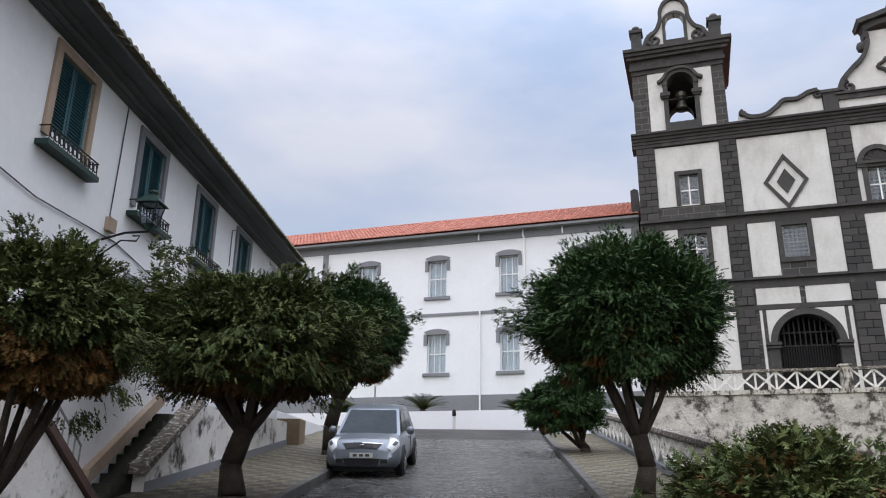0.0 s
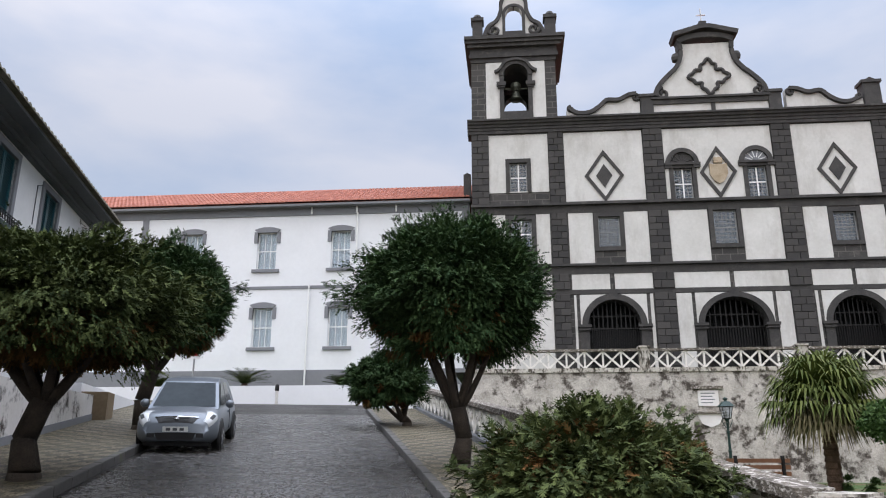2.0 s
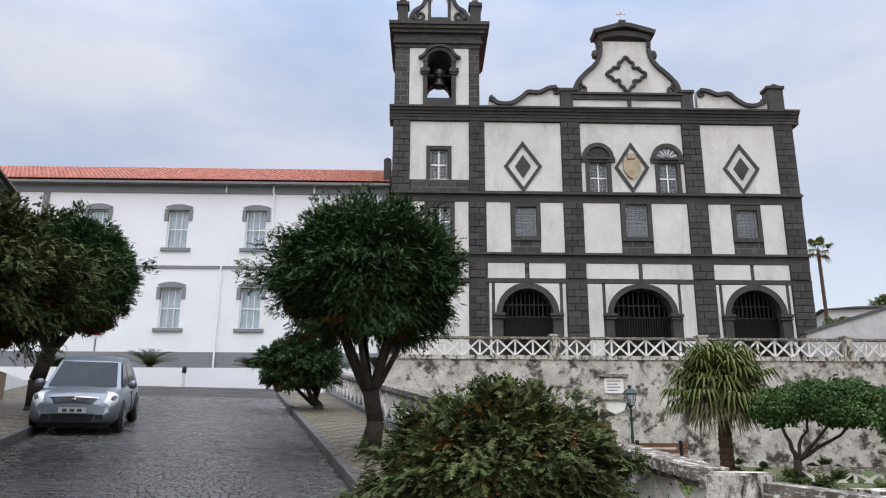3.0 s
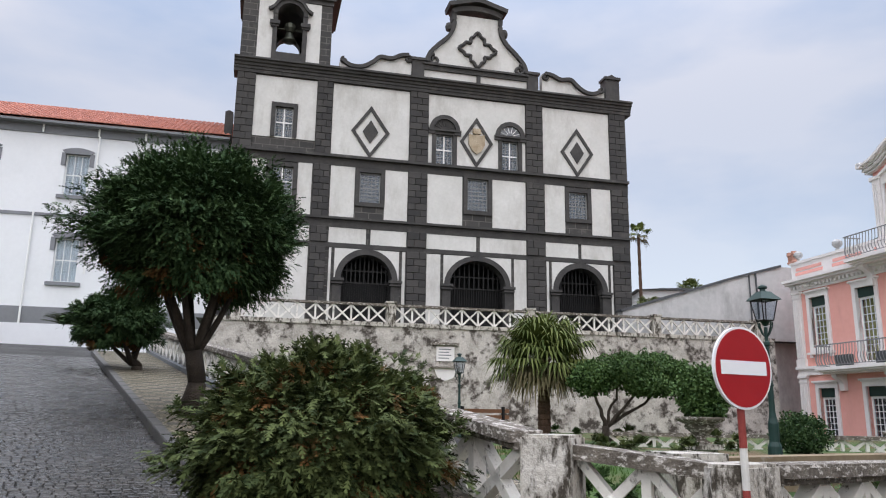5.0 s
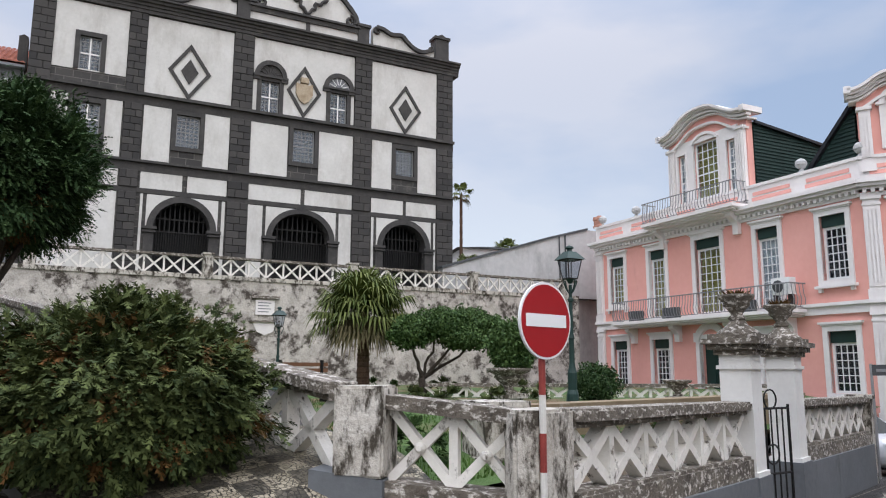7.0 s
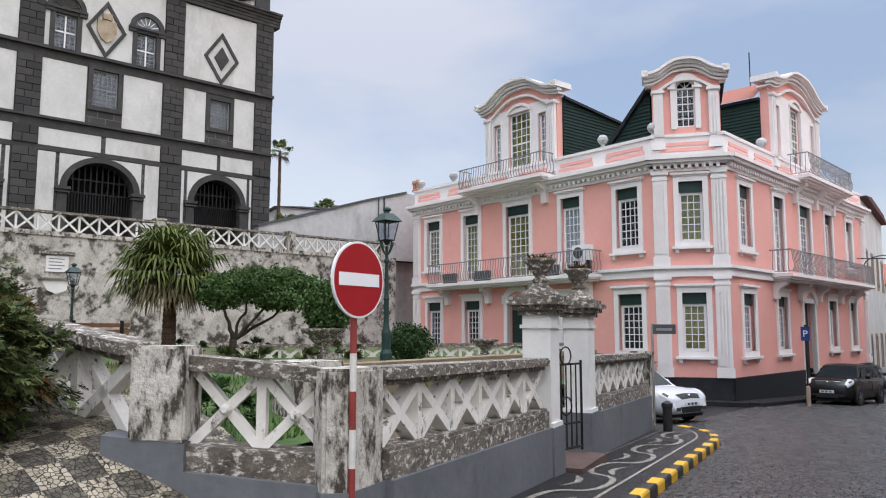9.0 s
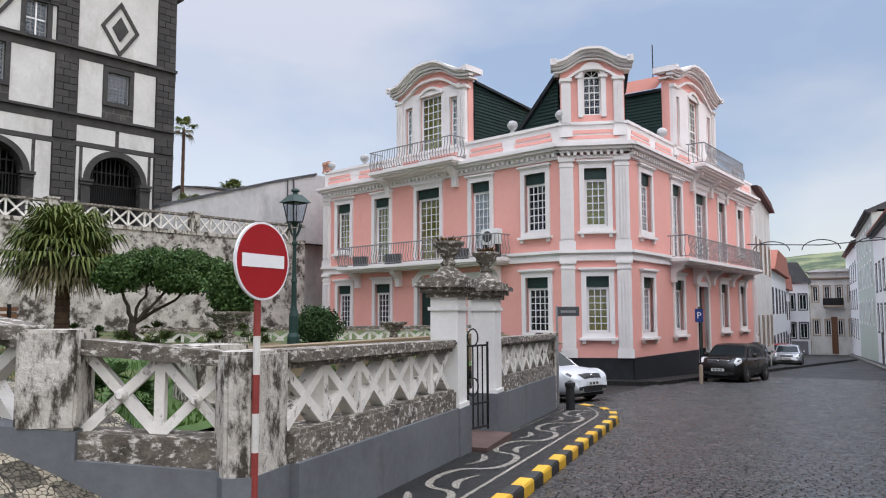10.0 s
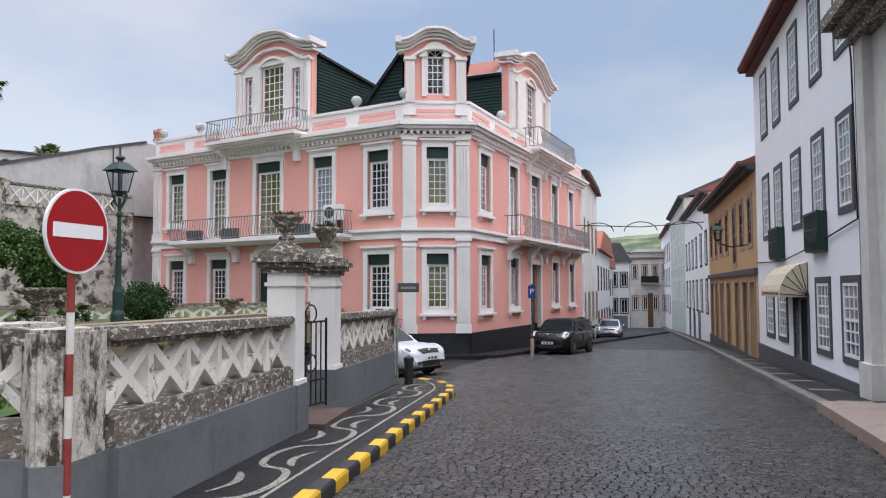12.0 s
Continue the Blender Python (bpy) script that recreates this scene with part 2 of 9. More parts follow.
M_SHUT = surf("dark_teal_shutter_paint", (0.012, 0.06, 0.075), (0.024, 0.10, 0.12), 2.0, 0.5, 0.15, 40)
M_GREENP = surf("dark_green_paint", (0.007, 0.026, 0.022), (0.012, 0.04, 0.033), 2.0, 0.5, 0.1, 40)
M_SLATS = surf("dark_green_weatherboard", (0.009, 0.022, 0.019), (0.02, 0.042, 0.036), 2.0, 0.7, 0.3, 30, spec=0.2)
M_PLINTH = surf("black_stone_plinth", (0.012, 0.013, 0.016), (0.03, 0.032, 0.036), 1.5, 0.5, 0.3, 25, spec=0.2)
M_IRON = surf("black_iron", (0.012, 0.012, 0.013), (0.03, 0.028, 0.027), 4.0, 0.55, 0.2, 60, metal=0.6)
M_RAILW = surf("pale_grey_railing_paint", (0.20, 0.205, 0.21), (0.31, 0.315, 0.32), 3.0, 0.5, 0.0)
# near-black paint standing in for the shade of rooms, porch and open doorway
M_ROOMSHADE = surf("painted_room_shade", (0.012, 0.013, 0.015), (0.03, 0.03, 0.032), 1.0, 0.9, 0.0)
# grey backing that paints in the pale reflections of the church panes
M_PANEGREY = surf("pane_reflection_grey", (0.10, 0.11, 0.12), (0.19, 0.20, 0.21), 2.5, 0.8, 0.2, 20)
M_PILLAR = surf("stained_whitewash", (0.66, 0.645, 0.62), (0.76, 0.745, 0.72), 1.5, 0.85, 0.3, 20, stain=(0.36, 0.33, 0.29), stain_lo=0.58, stain_hi=0.8, stain_scale=3.0, streak=0.4)
M_CHIM = surf("faded_terracotta", (0.40, 0.19, 0.14), (0.52, 0.28, 0.21), 3.0, 0.85, 0.3, 30)
M_CURTAIN = surf("white_net_curtain", (0.60, 0.59, 0.56), (0.74, 0.73, 0.70), 3.0, 0.9, 0.3, 12, thick=0.05)
# the curtains' lit look is put into this yellow; nothing shines behind them
M_YELLOW = surf("ochre_lit_curtain", (0.42, 0.34, 0.09), (0.62, 0.54, 0.18), 1.2, 0.9, 0.3, 9, thick=0.05)
M_GLASS = pane_mat("window_glass")
M_BARK = surf("rough_dark_bark", (0.018, 0.0135, 0.010), (0.058, 0.044, 0.032), 5.0, 0.95, 1.0, 30, thick=0.03)
M_LEAF = surf("conifer_spray_green", (0.009, 0.028, 0.012), (0.068, 0.112, 0.042), 1.3, 0.85, 0.0, island=True, spec=0.12)
M_LEAF_RUST = surf("conifer_spray_rusty", (0.045, 0.042, 0.014), (0.16, 0.078, 0.028), 1.3, 0.85, 0.0, island=True, spec=0.12)
M_LEAF_BUSH = surf("bush_spray_green", (0.007, 0.018, 0.007), (0.105, 0.128, 0.044), 1.5, 0.85, 0.0, island=True, spec=0.12)
M_LEAF_TOPIARY = surf("glossy_round_leaf", (0.018, 0.05, 0.014), (0.085, 0.14, 0.04), 1.5, 0.7, 0.0, island=True, spec=0.2)
M_PALM = surf("palm_frond_green", (0.03, 0.055, 0.010), (0.125, 0.145, 0.036), 1.5, 0.65, 0.0, island=True, spec=0.2)
M_PALM_DRY = surf("dry_palm_frond", (0.10, 0.085, 0.04), (0.19, 0.16, 0.08), 1.5, 0.8, 0.0, island=True)
M_PALMTRUNK = surf("fibrous_palm_trunk", (0.05, 0.03, 0.02), (0.13, 0.075, 0.05), 6.0, 0.95, 1.0, 35, thick=0.03)
M_LAWN = surf("lawn_turf", (0.028, 0.062, 0.012), (0.065, 0.115, 0.026), 0.9, 0.95, 0.6, 60, stain=(0.12, 0.08, 0.042), stain_lo=0.50, stain_hi=0.60, stain_scale=0.45, thick=0.03)
M_GRASS = surf("grass_blade", (0.035, 0.08, 0.014), (0.085, 0.15, 0.035), 2.0, 0.8, 0.0, island=True, spec=0.15)
M_EARTH = surf("brown_path_earth", (0.06, 0.042, 0.025), (0.12, 0.085, 0.05), 1.2, 0.95, 0.5, 30)
M_COB = surf("wet_basalt_cobble", (0.008, 0.0073, 0.0066), (0.049, 0.044, 0.039), 2.0, 0.26, 0.6, 45, island=True, spec=0.42, rough_var=0.16)
M_COB_OBJ = surf("wet_basalt_cobble_single", (0.008, 0.0073, 0.0066), (0.049, 0.044, 0.039), 2.0, 0.26, 0.6, 45, per_object=True, spec=0.42, rough_var=0.16)
M_ROADFAR = stones("cobbled_roadway", (0.008, 0.0072, 0.0068), (0.046, 0.041, 0.037), (0.006, 0.0055, 0.005), 8.5, 0.55, (1, 1.0, 0))
M_PAVECHK = stones("chequered_mosaic_paving", (0.17, 0.145, 0.095), (0.28, 0.24, 0.165), (0.03, 0.026, 0.016), 16.0, 0.7, (1, 1, 0), 0.2, (0.3, (0.035, 0.032, 0.026), (0.065, 0.06, 0.048)), (0.06, 0.052, 0.022))
M_PAVECORNER = stones("black_and_cream_mosaic_paving", (0.26, 0.225, 0.16), (0.44, 0.39, 0.30), (0.022, 0.019, 0.014), 24.0, 0.7, (1, 1, 0), 0.2, (0.25, (0.02, 0.018, 0.015), (0.055, 0.05, 0.042)), (0.055, 0.046, 0.026))
M_PAVEDARK = stones("dark_mosaic_paving", (0.013, 0.013, 0.0125), (0.036, 0.034, 0.032), (0.014, 0.013, 0.012), 19.0, 0.55, (1, 1, 0), 0.25)
M_PAVELIGHT = stones("pale_mosaic_stone", (0.28, 0.255, 0.215), (0.43, 0.40, 0.345), (0.12, 0.11, 0.09), 22.0, 0.6, (1, 1, 0), 0.2)
M_KERB = surf("dark_kerb_stone", (0.05, 0.05, 0.048), (0.10, 0.095, 0.09), 2.0, 0.7, 0.4, 30, stain=(0.07, 0.085, 0.03), stain_lo=0.58, stain_hi=0.75, stain_scale=2.0)
M_KERBPALE = surf("worn_pale_kerb", (0.10, 0.098, 0.092), (0.21, 0.20, 0.19), 2.0, 0.6, 0.4, 30, stain=(0.05, 0.05, 0.042), stain_lo=0.55, stain_hi=0.7, stain_scale=2.5)
M_PINKSTONE = surf("damp_pink_stone", (0.26, 0.19, 0.155), (0.36, 0.275, 0.23), 1.5, 0.55, 0.3, 30, stain=(0.12, 0.095, 0.08), stain_lo=0.56, stain_hi=0.75, stain_scale=1.5)
M_YPAINT = surf("worn_yellow_kerb_paint", (0.56, 0.30, 0.014), (0.66, 0.39, 0.03), 2.0, 0.55, 0.3, 40, stain=(0.10, 0.08, 0.04), stain_lo=0.6, stain_hi=0.75, stain_scale=5.0)
M_BPAINT = surf("black_kerb_paint", (0.015, 0.015, 0.015), (0.035, 0.033, 0.03), 2.0, 0.55, 0.3, 40)
M_RED = surf("red_sign_enamel", (0.29, 0.005, 0.009), (0.35, 0.008, 0.012), 1.0, 0.35, 0.0)
M_SIGNW = surf("white_sign_enamel", (0.74, 0.74, 0.74), (0.80, 0.80, 0.80), 1.0, 0.35, 0.0)
M_POLERED = surf("faded_red_pole_paint", (0.20, 0.03, 0.025), (0.30, 0.05, 0.04), 4.0, 0.55, 0.2, 50)
M_POLEW = surf("dull_white_pole_paint", (0.55, 0.52, 0.48), (0.68, 0.66, 0.62), 4.0, 0.55, 0.2, 50)
M_ALU = surf("sign_back_metal", (0.35, 0.35, 0.36), (0.45, 0.45, 0.46), 2.0, 0.4, 0.0, metal=0.8)
M_OCHRE = surf("ochre_wall_paint", (0.46, 0.30, 0.14), (0.54, 0.37, 0.19), 0.6, 0.85, 0.15, 25, stain=(0.36, 0.24, 0.12), stain_lo=0.6, stain_hi=0.9, streak=0.3)
M_WOOD = surf("brown_varnished_wood", (0.10, 0.045, 0.022), (0.17, 0.08, 0.04), 2.0, 0.5, 0.3, 40)
M_MAROON = surf("maroon_eave_paint", (0.07, 0.014, 0.012), (0.11, 0.025, 0.02), 1.5, 0.7, 0.2, 30)
M_GREENISH = surf("pale_green_wall_paint", (0.46, 0.53, 0.48), (0.55, 0.61, 0.56), 0.6, 0.85, 0.1, 25)
M_AWN = surf("cream_awning_cloth", (0.50, 0.43, 0.30), (0.62, 0.55, 0.41), 1.5, 0.9, 0.2, 60)
M_SIDEWALL = surf("grey_stained_gable_wall", (0.40, 0.40, 0.40), (0.56, 0.555, 0.55), 0.4, 0.95, 0.4, 10, stain=(0.18, 0.175, 0.17), stain_lo=0.5, stain_hi=0.75, stain_scale=0.35, streak=0.4)
M_ARMS = surf("tan_carved_stone", (0.30, 0.23, 0.15), (0.50, 0.41, 0.30), 3.0, 0.9, 0.8, 14, thick=0.05)
M_BELL = surf("aged_bell_bronze", (0.05, 0.055, 0.045), (0.10, 0.10, 0.075), 3.0, 0.5, 0.1, 30, metal=0.7)
M_HILL = surf("far_hillside_green", (0.10, 0.13, 0.06), (0.22, 0.23, 0.12), 0.03, 0.95, 0.0, stain=(0.05, 0.075, 0.04), stain_lo=0.5, stain_hi=0.6, stain_scale=0.025)
M_SILVER = surf("silver_blue_car_paint", (0.15, 0.17, 0.195), (0.18, 0.20, 0.225), 0.5, 0.32, 0.0, metal=0.35, rough_var=0.04)
M_BLACKCAR = surf("black_car_paint", (0.014, 0.013, 0.013), (0.02, 0.019, 0.018), 0.5, 0.2, 0.0, metal=0.2, rough_var=0.04)
M_GREYCAR = surf("grey_car_paint", (0.30, 0.31, 0.33), (0.34, 0.35, 0.37), 0.5, 0.25, 0.0, metal=0.5, rough_var=0.04)
M_WHITECAR = surf("white_car_paint", (0.42, 0.43, 0.45), (0.50, 0.51, 0.53), 0.5, 0.25, 0.0, rough_var=0.04)
M_REDCAR = surf("red_car_paint", (0.35, 0.02, 0.02), (0.40, 0.03, 0.03), 0.5, 0.25, 0.0, rough_var=0.04)
M_CARGLASS = surf("dark_tinted_glass", (0.010, 0.014, 0.016), (0.024, 0.032, 0.035), 0.8, 0.08, 0.0, spec=0.10, rough_var=0.02)
M_RUBBER = surf("tyre_rubber", (0.012, 0.012, 0.012), (0.025, 0.025, 0.025), 4.0, 0.8, 0.2, 60)
M_RIM = surf("alloy_rim", (0.30, 0.30, 0.31), (0.42, 0.42, 0.43), 3.0, 0.35, 0.0, metal=0.8)
M_LAMPGLASS = surf("headlight_lens", (0.52, 0.54, 0.55), (0.72, 0.74, 0.75), 8.0, 0.12, 0.0, spec=0.8, rough_var=0.03)
M_PLATE = surf("number_plate_white", (0.60, 0.61, 0.58), (0.68, 0.69, 0.66), 3.0, 0.5, 0.0)
M_BLACKPL = surf("black_plastic", (0.012, 0.012, 0.013), (0.025, 0.025, 0.026), 4.0, 0.6, 0.2, 60)
M_CHROME = surf("chrome_trim", (0.55, 0.55, 0.56), (0.62, 0.62, 0.63), 3.0, 0.2, 0.0, metal=1.0, rough_var=0.05)
M_BLUE = surf("blue_sign_enamel", (0.01, 0.03, 0.14), (0.015, 0.04, 0.18), 2.0, 0.4, 0.0)
M_WALLCAP = surf("brown_garden_wall", (0.16, 0.115, 0.07), (0.25, 0.19, 0.12), 1.2, 0.9, 0.5, 20, stain=(0.36, 0.34, 0.30), stain_lo=0.58, stain_hi=0.75, stain_scale=2.0)
M_STEP = surf("dark_damp_step_stone", (0.03, 0.032, 0.022), (0.065, 0.065, 0.05), 2.0, 0.9, 0.4, 25, stain=(0.03, 0.042, 0.015), stain_lo=0.5, stain_hi=0.7, stain_scale=2.0)
M_BEAM = surf("tan_stair_coping", (0.30, 0.22, 0.16), (0.40, 0.31, 0.24), 1.5, 0.9, 0.4, 25, stain=(0.17, 0.14, 0.11), stain_lo=0.55, stain_hi=0.8, stain_scale=2.0)


# ---- mesh helpers ----
def mesh_ob(name, bm, material, smooth=False):
    me = bpy.data.meshes.new(name)
    bmesh.ops.recalc_face_normals(bm, faces=bm.faces[:])
    bm.to_mesh(me)
    bm.free()
    me.materials.append(material)
    if smooth:
        me.polygons.foreach_set("use_smooth", [True] * len(me.polygons))
    return new(name, me)


def part(name, bm, material, parent, label="", smooth=False):
    ob = mesh_ob(name, bm, material, smooth)
    ob.parent = parent
    if label:
        tagged(ob, label)
    return ob


def thing(name, m, label, category, group="", kind=""):
    ob = new(name)
    ob.empty_display_size = 0.2
    ob.matrix_world = m
    return tagged(ob, label, category, group, kind)


def solo(name, bm, material, label, category="", kind="", group="", smooth=False, m=None):
    ob = mesh_ob(name, bm, material, smooth)
    if m is not None:
        ob.matrix_world = m
    return tagged(ob, label, category, group, kind)


def arrays_ob(name, verts, faces, material, smooth=False):
    me = bpy.data.meshes.new(name)
    me.from_pydata(verts, [], faces)
    me.materials.append(material)
    if smooth:
        me.polygons.foreach_set("use_smooth", [True] * len(me.polygons))
    return new(name, me)


def bx(bm, x0, x1, y0, y1, z0, z1):
    v = [bm.verts.new(p) for p in ((x0, y0, z0), (x1, y0, z0), (x1, y1, z0), (x0, y1, z0), (x0, y0, z1), (x1, y0, z1), (x1, y1, z1), (x0, y1, z1))]
    for f in ((0, 3, 2, 1), (4, 5, 6, 7), (0, 1, 5, 4), (1, 2, 6, 5), (2, 3, 7, 6), (3, 0, 4, 7)):
        bm.faces.new([v[i] for i in f])
    return bm


def box(*a):
    return bx(bmesh.new(), *a)


def prism(bm, pts, d0, d1):
    """A polygon in the facade's plane (along, height), thick from depth d0 to d1."""
    a = [bm.verts.new((x, d0, z)) for x, z in pts]
    b = [bm.verts.new((x, d1, z)) for x, z in pts]
    bm.faces.new(a)
    bm.faces.new(b[::-1])
    n = len(pts)
    for i in range(n):
        bm.faces.new((a[i], b[i], b[(i + 1) % n], a[(i + 1) % n]))
    return bm


def moulding(x0, x1, profile):
    """One moulded length: a profile of (depth, height) points drawn along x."""
    bm = bmesh.new()
    a, b = [bm.verts.new((x0, d, z)) for d, z in profile], [bm.verts.new((x1, d, z)) for d, z in profile]
    bm.faces.new(a)
    bm.faces.new(b[::-1])
    for k in range(len(profile)):
        bm.faces.new((a[k], b[k], b[(k + 1) % len(profile)], a[(k + 1) % len(profile)]))
    return bm


def ring(bm, x0, x1, z0, z1, w, d0, d1, bottom=True):
    bx(bm, x0, x0 + w, d0, d1, z0, z1)
    bx(bm, x1 - w, x1, d0, d1, z0, z1)
    bx(bm, x0 + w, x1 - w, d0, d1, z1 - w, z1)
    if bottom:
        bx(bm, x0 + w, x1 - w, d0, d1, z0, z0 + w)
    return bm


def arc_band(bm, cx, cz, r0, r1, a0, a1, d0, d1, n=20, sx=1.0):
    rows = []
    for i in range(n + 1):
        t = radians(a0 + (a1 - a0) * i / n)
        c, s = math.cos(t), math.sin(t)
        rows.append([bm.verts.new((cx + sx * r * c, d, cz + r * s)) for r, d in ((r0, d0), (r1, d0), (r1, d1), (r0, d1))])
    for p, q in zip(rows, rows[1:]):
        for k in range(4):
            bm.faces.new((p[k], p[(k + 1) % 4], q[(k + 1) % 4], q[k]))
    bm.faces.new(rows[0])
    bm.faces.new(rows[-1][::-1])
    return bm


def spandrel(bm, cx, cz, r, x0, x1, z1, d0, d1, n=16, sx=1.0):
    """The wall between a half-round head and the rectangle around it."""
    pts = [(x0, cz), (x0, z1), (x1, z1), (x1, cz)] + [(cx + sx * r * math.cos(radians(180 * i / n)), cz + r * math.sin(radians(180 * i / n))) for i in range(n + 1)]
    half = n // 2
    left = [(x0, cz), (x0, z1), (cx, z1)] + [(cx + sx * r * math.cos(radians(90 + 90 * i / half)), cz + r * math.sin(radians(90 + 90 * i / half))) for i in range(half + 1)]
    right = [(cx, z1), (x1, z1), (x1, cz)] + [(cx + sx * r * math.cos(radians(90 * i / half)), cz + r * math.sin(radians(90 * i / half))) for i in range(half + 1)]
    prism(bm, left, d0, d1)
    prism(bm, right, d0, d1)
    return bm


def lathe(bm, prof, n=16, c=(0, 0, 0)):
    rows = [[bm.verts.new((c[0] + r * math.cos(2 * math.pi * i / n), c[1] + r * math.sin(2 * math.pi * i / n), c[2] + z)) for i in range(n)] for r, z in prof]
    for p, q in zip(rows, rows[1:]):
        for i in range(n):
            bm.faces.new((p[i], p[(i + 1) % n], q[(i + 1) % n], q[i]))
    bm.faces.new(rows[0][::-1])
    bm.faces.new(rows[-1])
    return bm


def tube(bm, pts, r, n=8, r1=None):
    """A round bar along points; r1: the radius at its end."""
    pts = [Vector(p) for p in pts]
    rows = []
    for i, p in enumerate(pts):
        t = (pts[min(i + 1, len(pts) - 1)] - pts[max(i - 1, 0)]).normalized()
        side = t.orthogonal() if i == 0 else (rows_side - t * rows_side.dot(t))
        side = side.normalized() if side.length > 1e-6 else t.orthogonal().normalized()
        rows_side = side
        up = t.cross(side)
        rr = r if r1 is None else r + (r1 - r) * i / (len(pts) - 1)
        rows.append([bm.verts.new(p + rr * (math.cos(2 * math.pi * k / n) * side + math.sin(2 * math.pi * k / n) * up)) for k in range(n)])
    for p, q in zip(rows, rows[1:]):
        for k in range(n):
            bm.faces.new((p[k], p[(k + 1) % n], q[(k + 1) % n], q[k]))
    bm.faces.new(rows[0][::-1])
    bm.faces.new(rows[-1])
    return bm


def holed(bm, x0, x1, z0, z1, holes, d0=0.0, d1=0.45):
    """A wall with thickness and rectangular openings (x0, x1, z0, z1) through it."""
    xs = sorted({x0, x1, *[h[0] for h in holes], *[h[1] for h in holes]})
    zs = sorted({z0, z1, *[h[2] for h in holes], *[h[3] for h in holes]})
    xs, zs = [x for x in xs if x0 <= x <= x1], [z for z in zs if z0 <= z <= z1]
    grid = {}

    def vert(i, j, k):
        if (i, j, k) not in grid:
            grid[i, j, k] = bm.verts.new((xs[i], (d0, d1)[k], zs[j]))
        return grid[i, j, k]

    def solid(i, j):
        if not (0 <= i < len(xs) - 1 and 0 <= j < len(zs) - 1):
            return False
        cx, cz = (xs[i] + xs[i + 1]) / 2, (zs[j] + zs[j + 1]) / 2
        return not any(h[0] < cx < h[1] and h[2] < cz < h[3] for h in holes)

    for i in range(len(xs) - 1):
        for j in range(len(zs) - 1):
            if not solid(i, j):
                continue
            bm.faces.new((vert(i, j, 0), vert(i + 1, j, 0), vert(i + 1, j + 1, 0), vert(i, j + 1, 0)))
            bm.faces.new((vert(i, j + 1, 1), vert(i + 1, j + 1, 1), vert(i + 1, j, 1), vert(i, j, 1)))
            for (di, dj, p, q) in ((-1, 0, (i, j), (i, j + 1)), (1, 0, (i + 1, j + 1), (i + 1, j)), (0, -1, (i + 1, j), (i, j)), (0, 1, (i, j + 1), (i + 1, j + 1))):
                if not solid(i + di, j + dj):
                    bm.faces.new((vert(*p, 0), vert(*q, 0), vert(*q, 1), vert(*p, 1)))
    return bm


def side(ox, oy, ax, ay, z=0.0):
    """A facade's own axes: x to the right as seen from outside, y into the house, z up."""
    n = math.hypot(ax, ay)
    ax, ay = ax / n, ay / n
    return Matrix(((ax, -ay, 0, ox), (ay, ax, 0, oy), (0, 0, 1, z), (0, 0, 0, 1)))


def sash(parent, x0, x1, z0, z1, nx, nz, depth=0.16, bar=0.035, rim=0.07, behind=None, mat=None, rail=True, name="window"):
    """A window in an opening: rim and glazing bars, glass, and what hangs behind it."""
    win = part(name, ring(bmesh.new(), x0, x1, z0, z1, rim, depth, depth + 0.07), mat or M_FRAME, parent)
    for i in range(1, nx):
        x = x0 + rim + (x1 - x0 - 2 * rim) * i / nx
        part("glazing_bar", box(x - bar / 2, x + bar / 2, depth + 0.015, depth + 0.05, z0 + rim, z1 - rim), mat or M_FRAME, win)
    for j in range(1, nz):
        z = z0 + rim + (z1 - z0 - 2 * rim) * j / nz
        w = bar * (1.9 if rail and j == nz // 2 else 1)
        part("glazing_bar", box(x0 + rim, x1 - rim, depth + 0.012, depth + 0.053, z - w / 2, z + w / 2), mat or M_FRAME, win)
    p = part("pane", box(x0 + rim * 0.5, x1 - rim * 0.5, depth + 0.03, depth + 0.036, z0 + rim * 0.5, z1 - rim * 0.5), M_GLASS, win)
    p.visible_shadow = False
    if behind is M_CURTAIN:
        bm = bmesh.new()
        n = 24
        cols = [[bm.verts.new((x0 + 0.01 + (x1 - x0 - 0.02) * i / n, depth + 0.11 + 0.03 * math.sin(i * 1.7 + x0 * 3) + 0.012 * math.sin(i * 0.6), z)) for z in (z0 + 0.01, z1 - 0.01)] for i in range(n + 1)]
        for p_, q_ in zip(cols, cols[1:]):
            bm.faces.new((p_[0], q_[0], q_[1], p_[1]))
        part("curtain", bm, M_CURTAIN, win, "pleated net curtain")
        return win
    # board behind the glass; the near-black one stands in for an unlit room
    part("curtain" if behind in (M_CURTAIN, M_YELLOW) else "backing_board", box(x0 + 0.01, x1 - 0.01, depth + (0.09 if behind is M_CURTAIN else 0.2), depth + (0.12 if behind is M_CURTAIN else 0.23), z0 + 0.01, z1 - 0.01), behind or M_ROOMSHADE, win)
    return win


def tile_roof(width, length, rise, pitch=0.24, row=0.42):
    """Rows of barrel tiles: x along the eave, y up the slope."""
    verts, faces = [], []
    cols, rows, k = int(width / pitch), int(length / row), 5
    for j in range(rows):
        for i in range(cols):
            base = len(verts)
            for e, lift in ((0, 0.035), (1, 0.0)):
                y = (j + e) * row + (0.03 if e else 0)
                for s in range(k + 1):
                    t = s / k
                    h = 0.075 * math.sin(math.pi * t) + lift + random.uniform(0, 0.006)
                    verts.append(((i + t) * pitch, y, rise * y / length + h))
            for s in range(k):
                faces.append((base + s, base + s + 1, base + k + 2 + s, base + k + 1 + s))
            faces.append(tuple(base + s for s in range(k, -1, -1)))
    return verts, faces


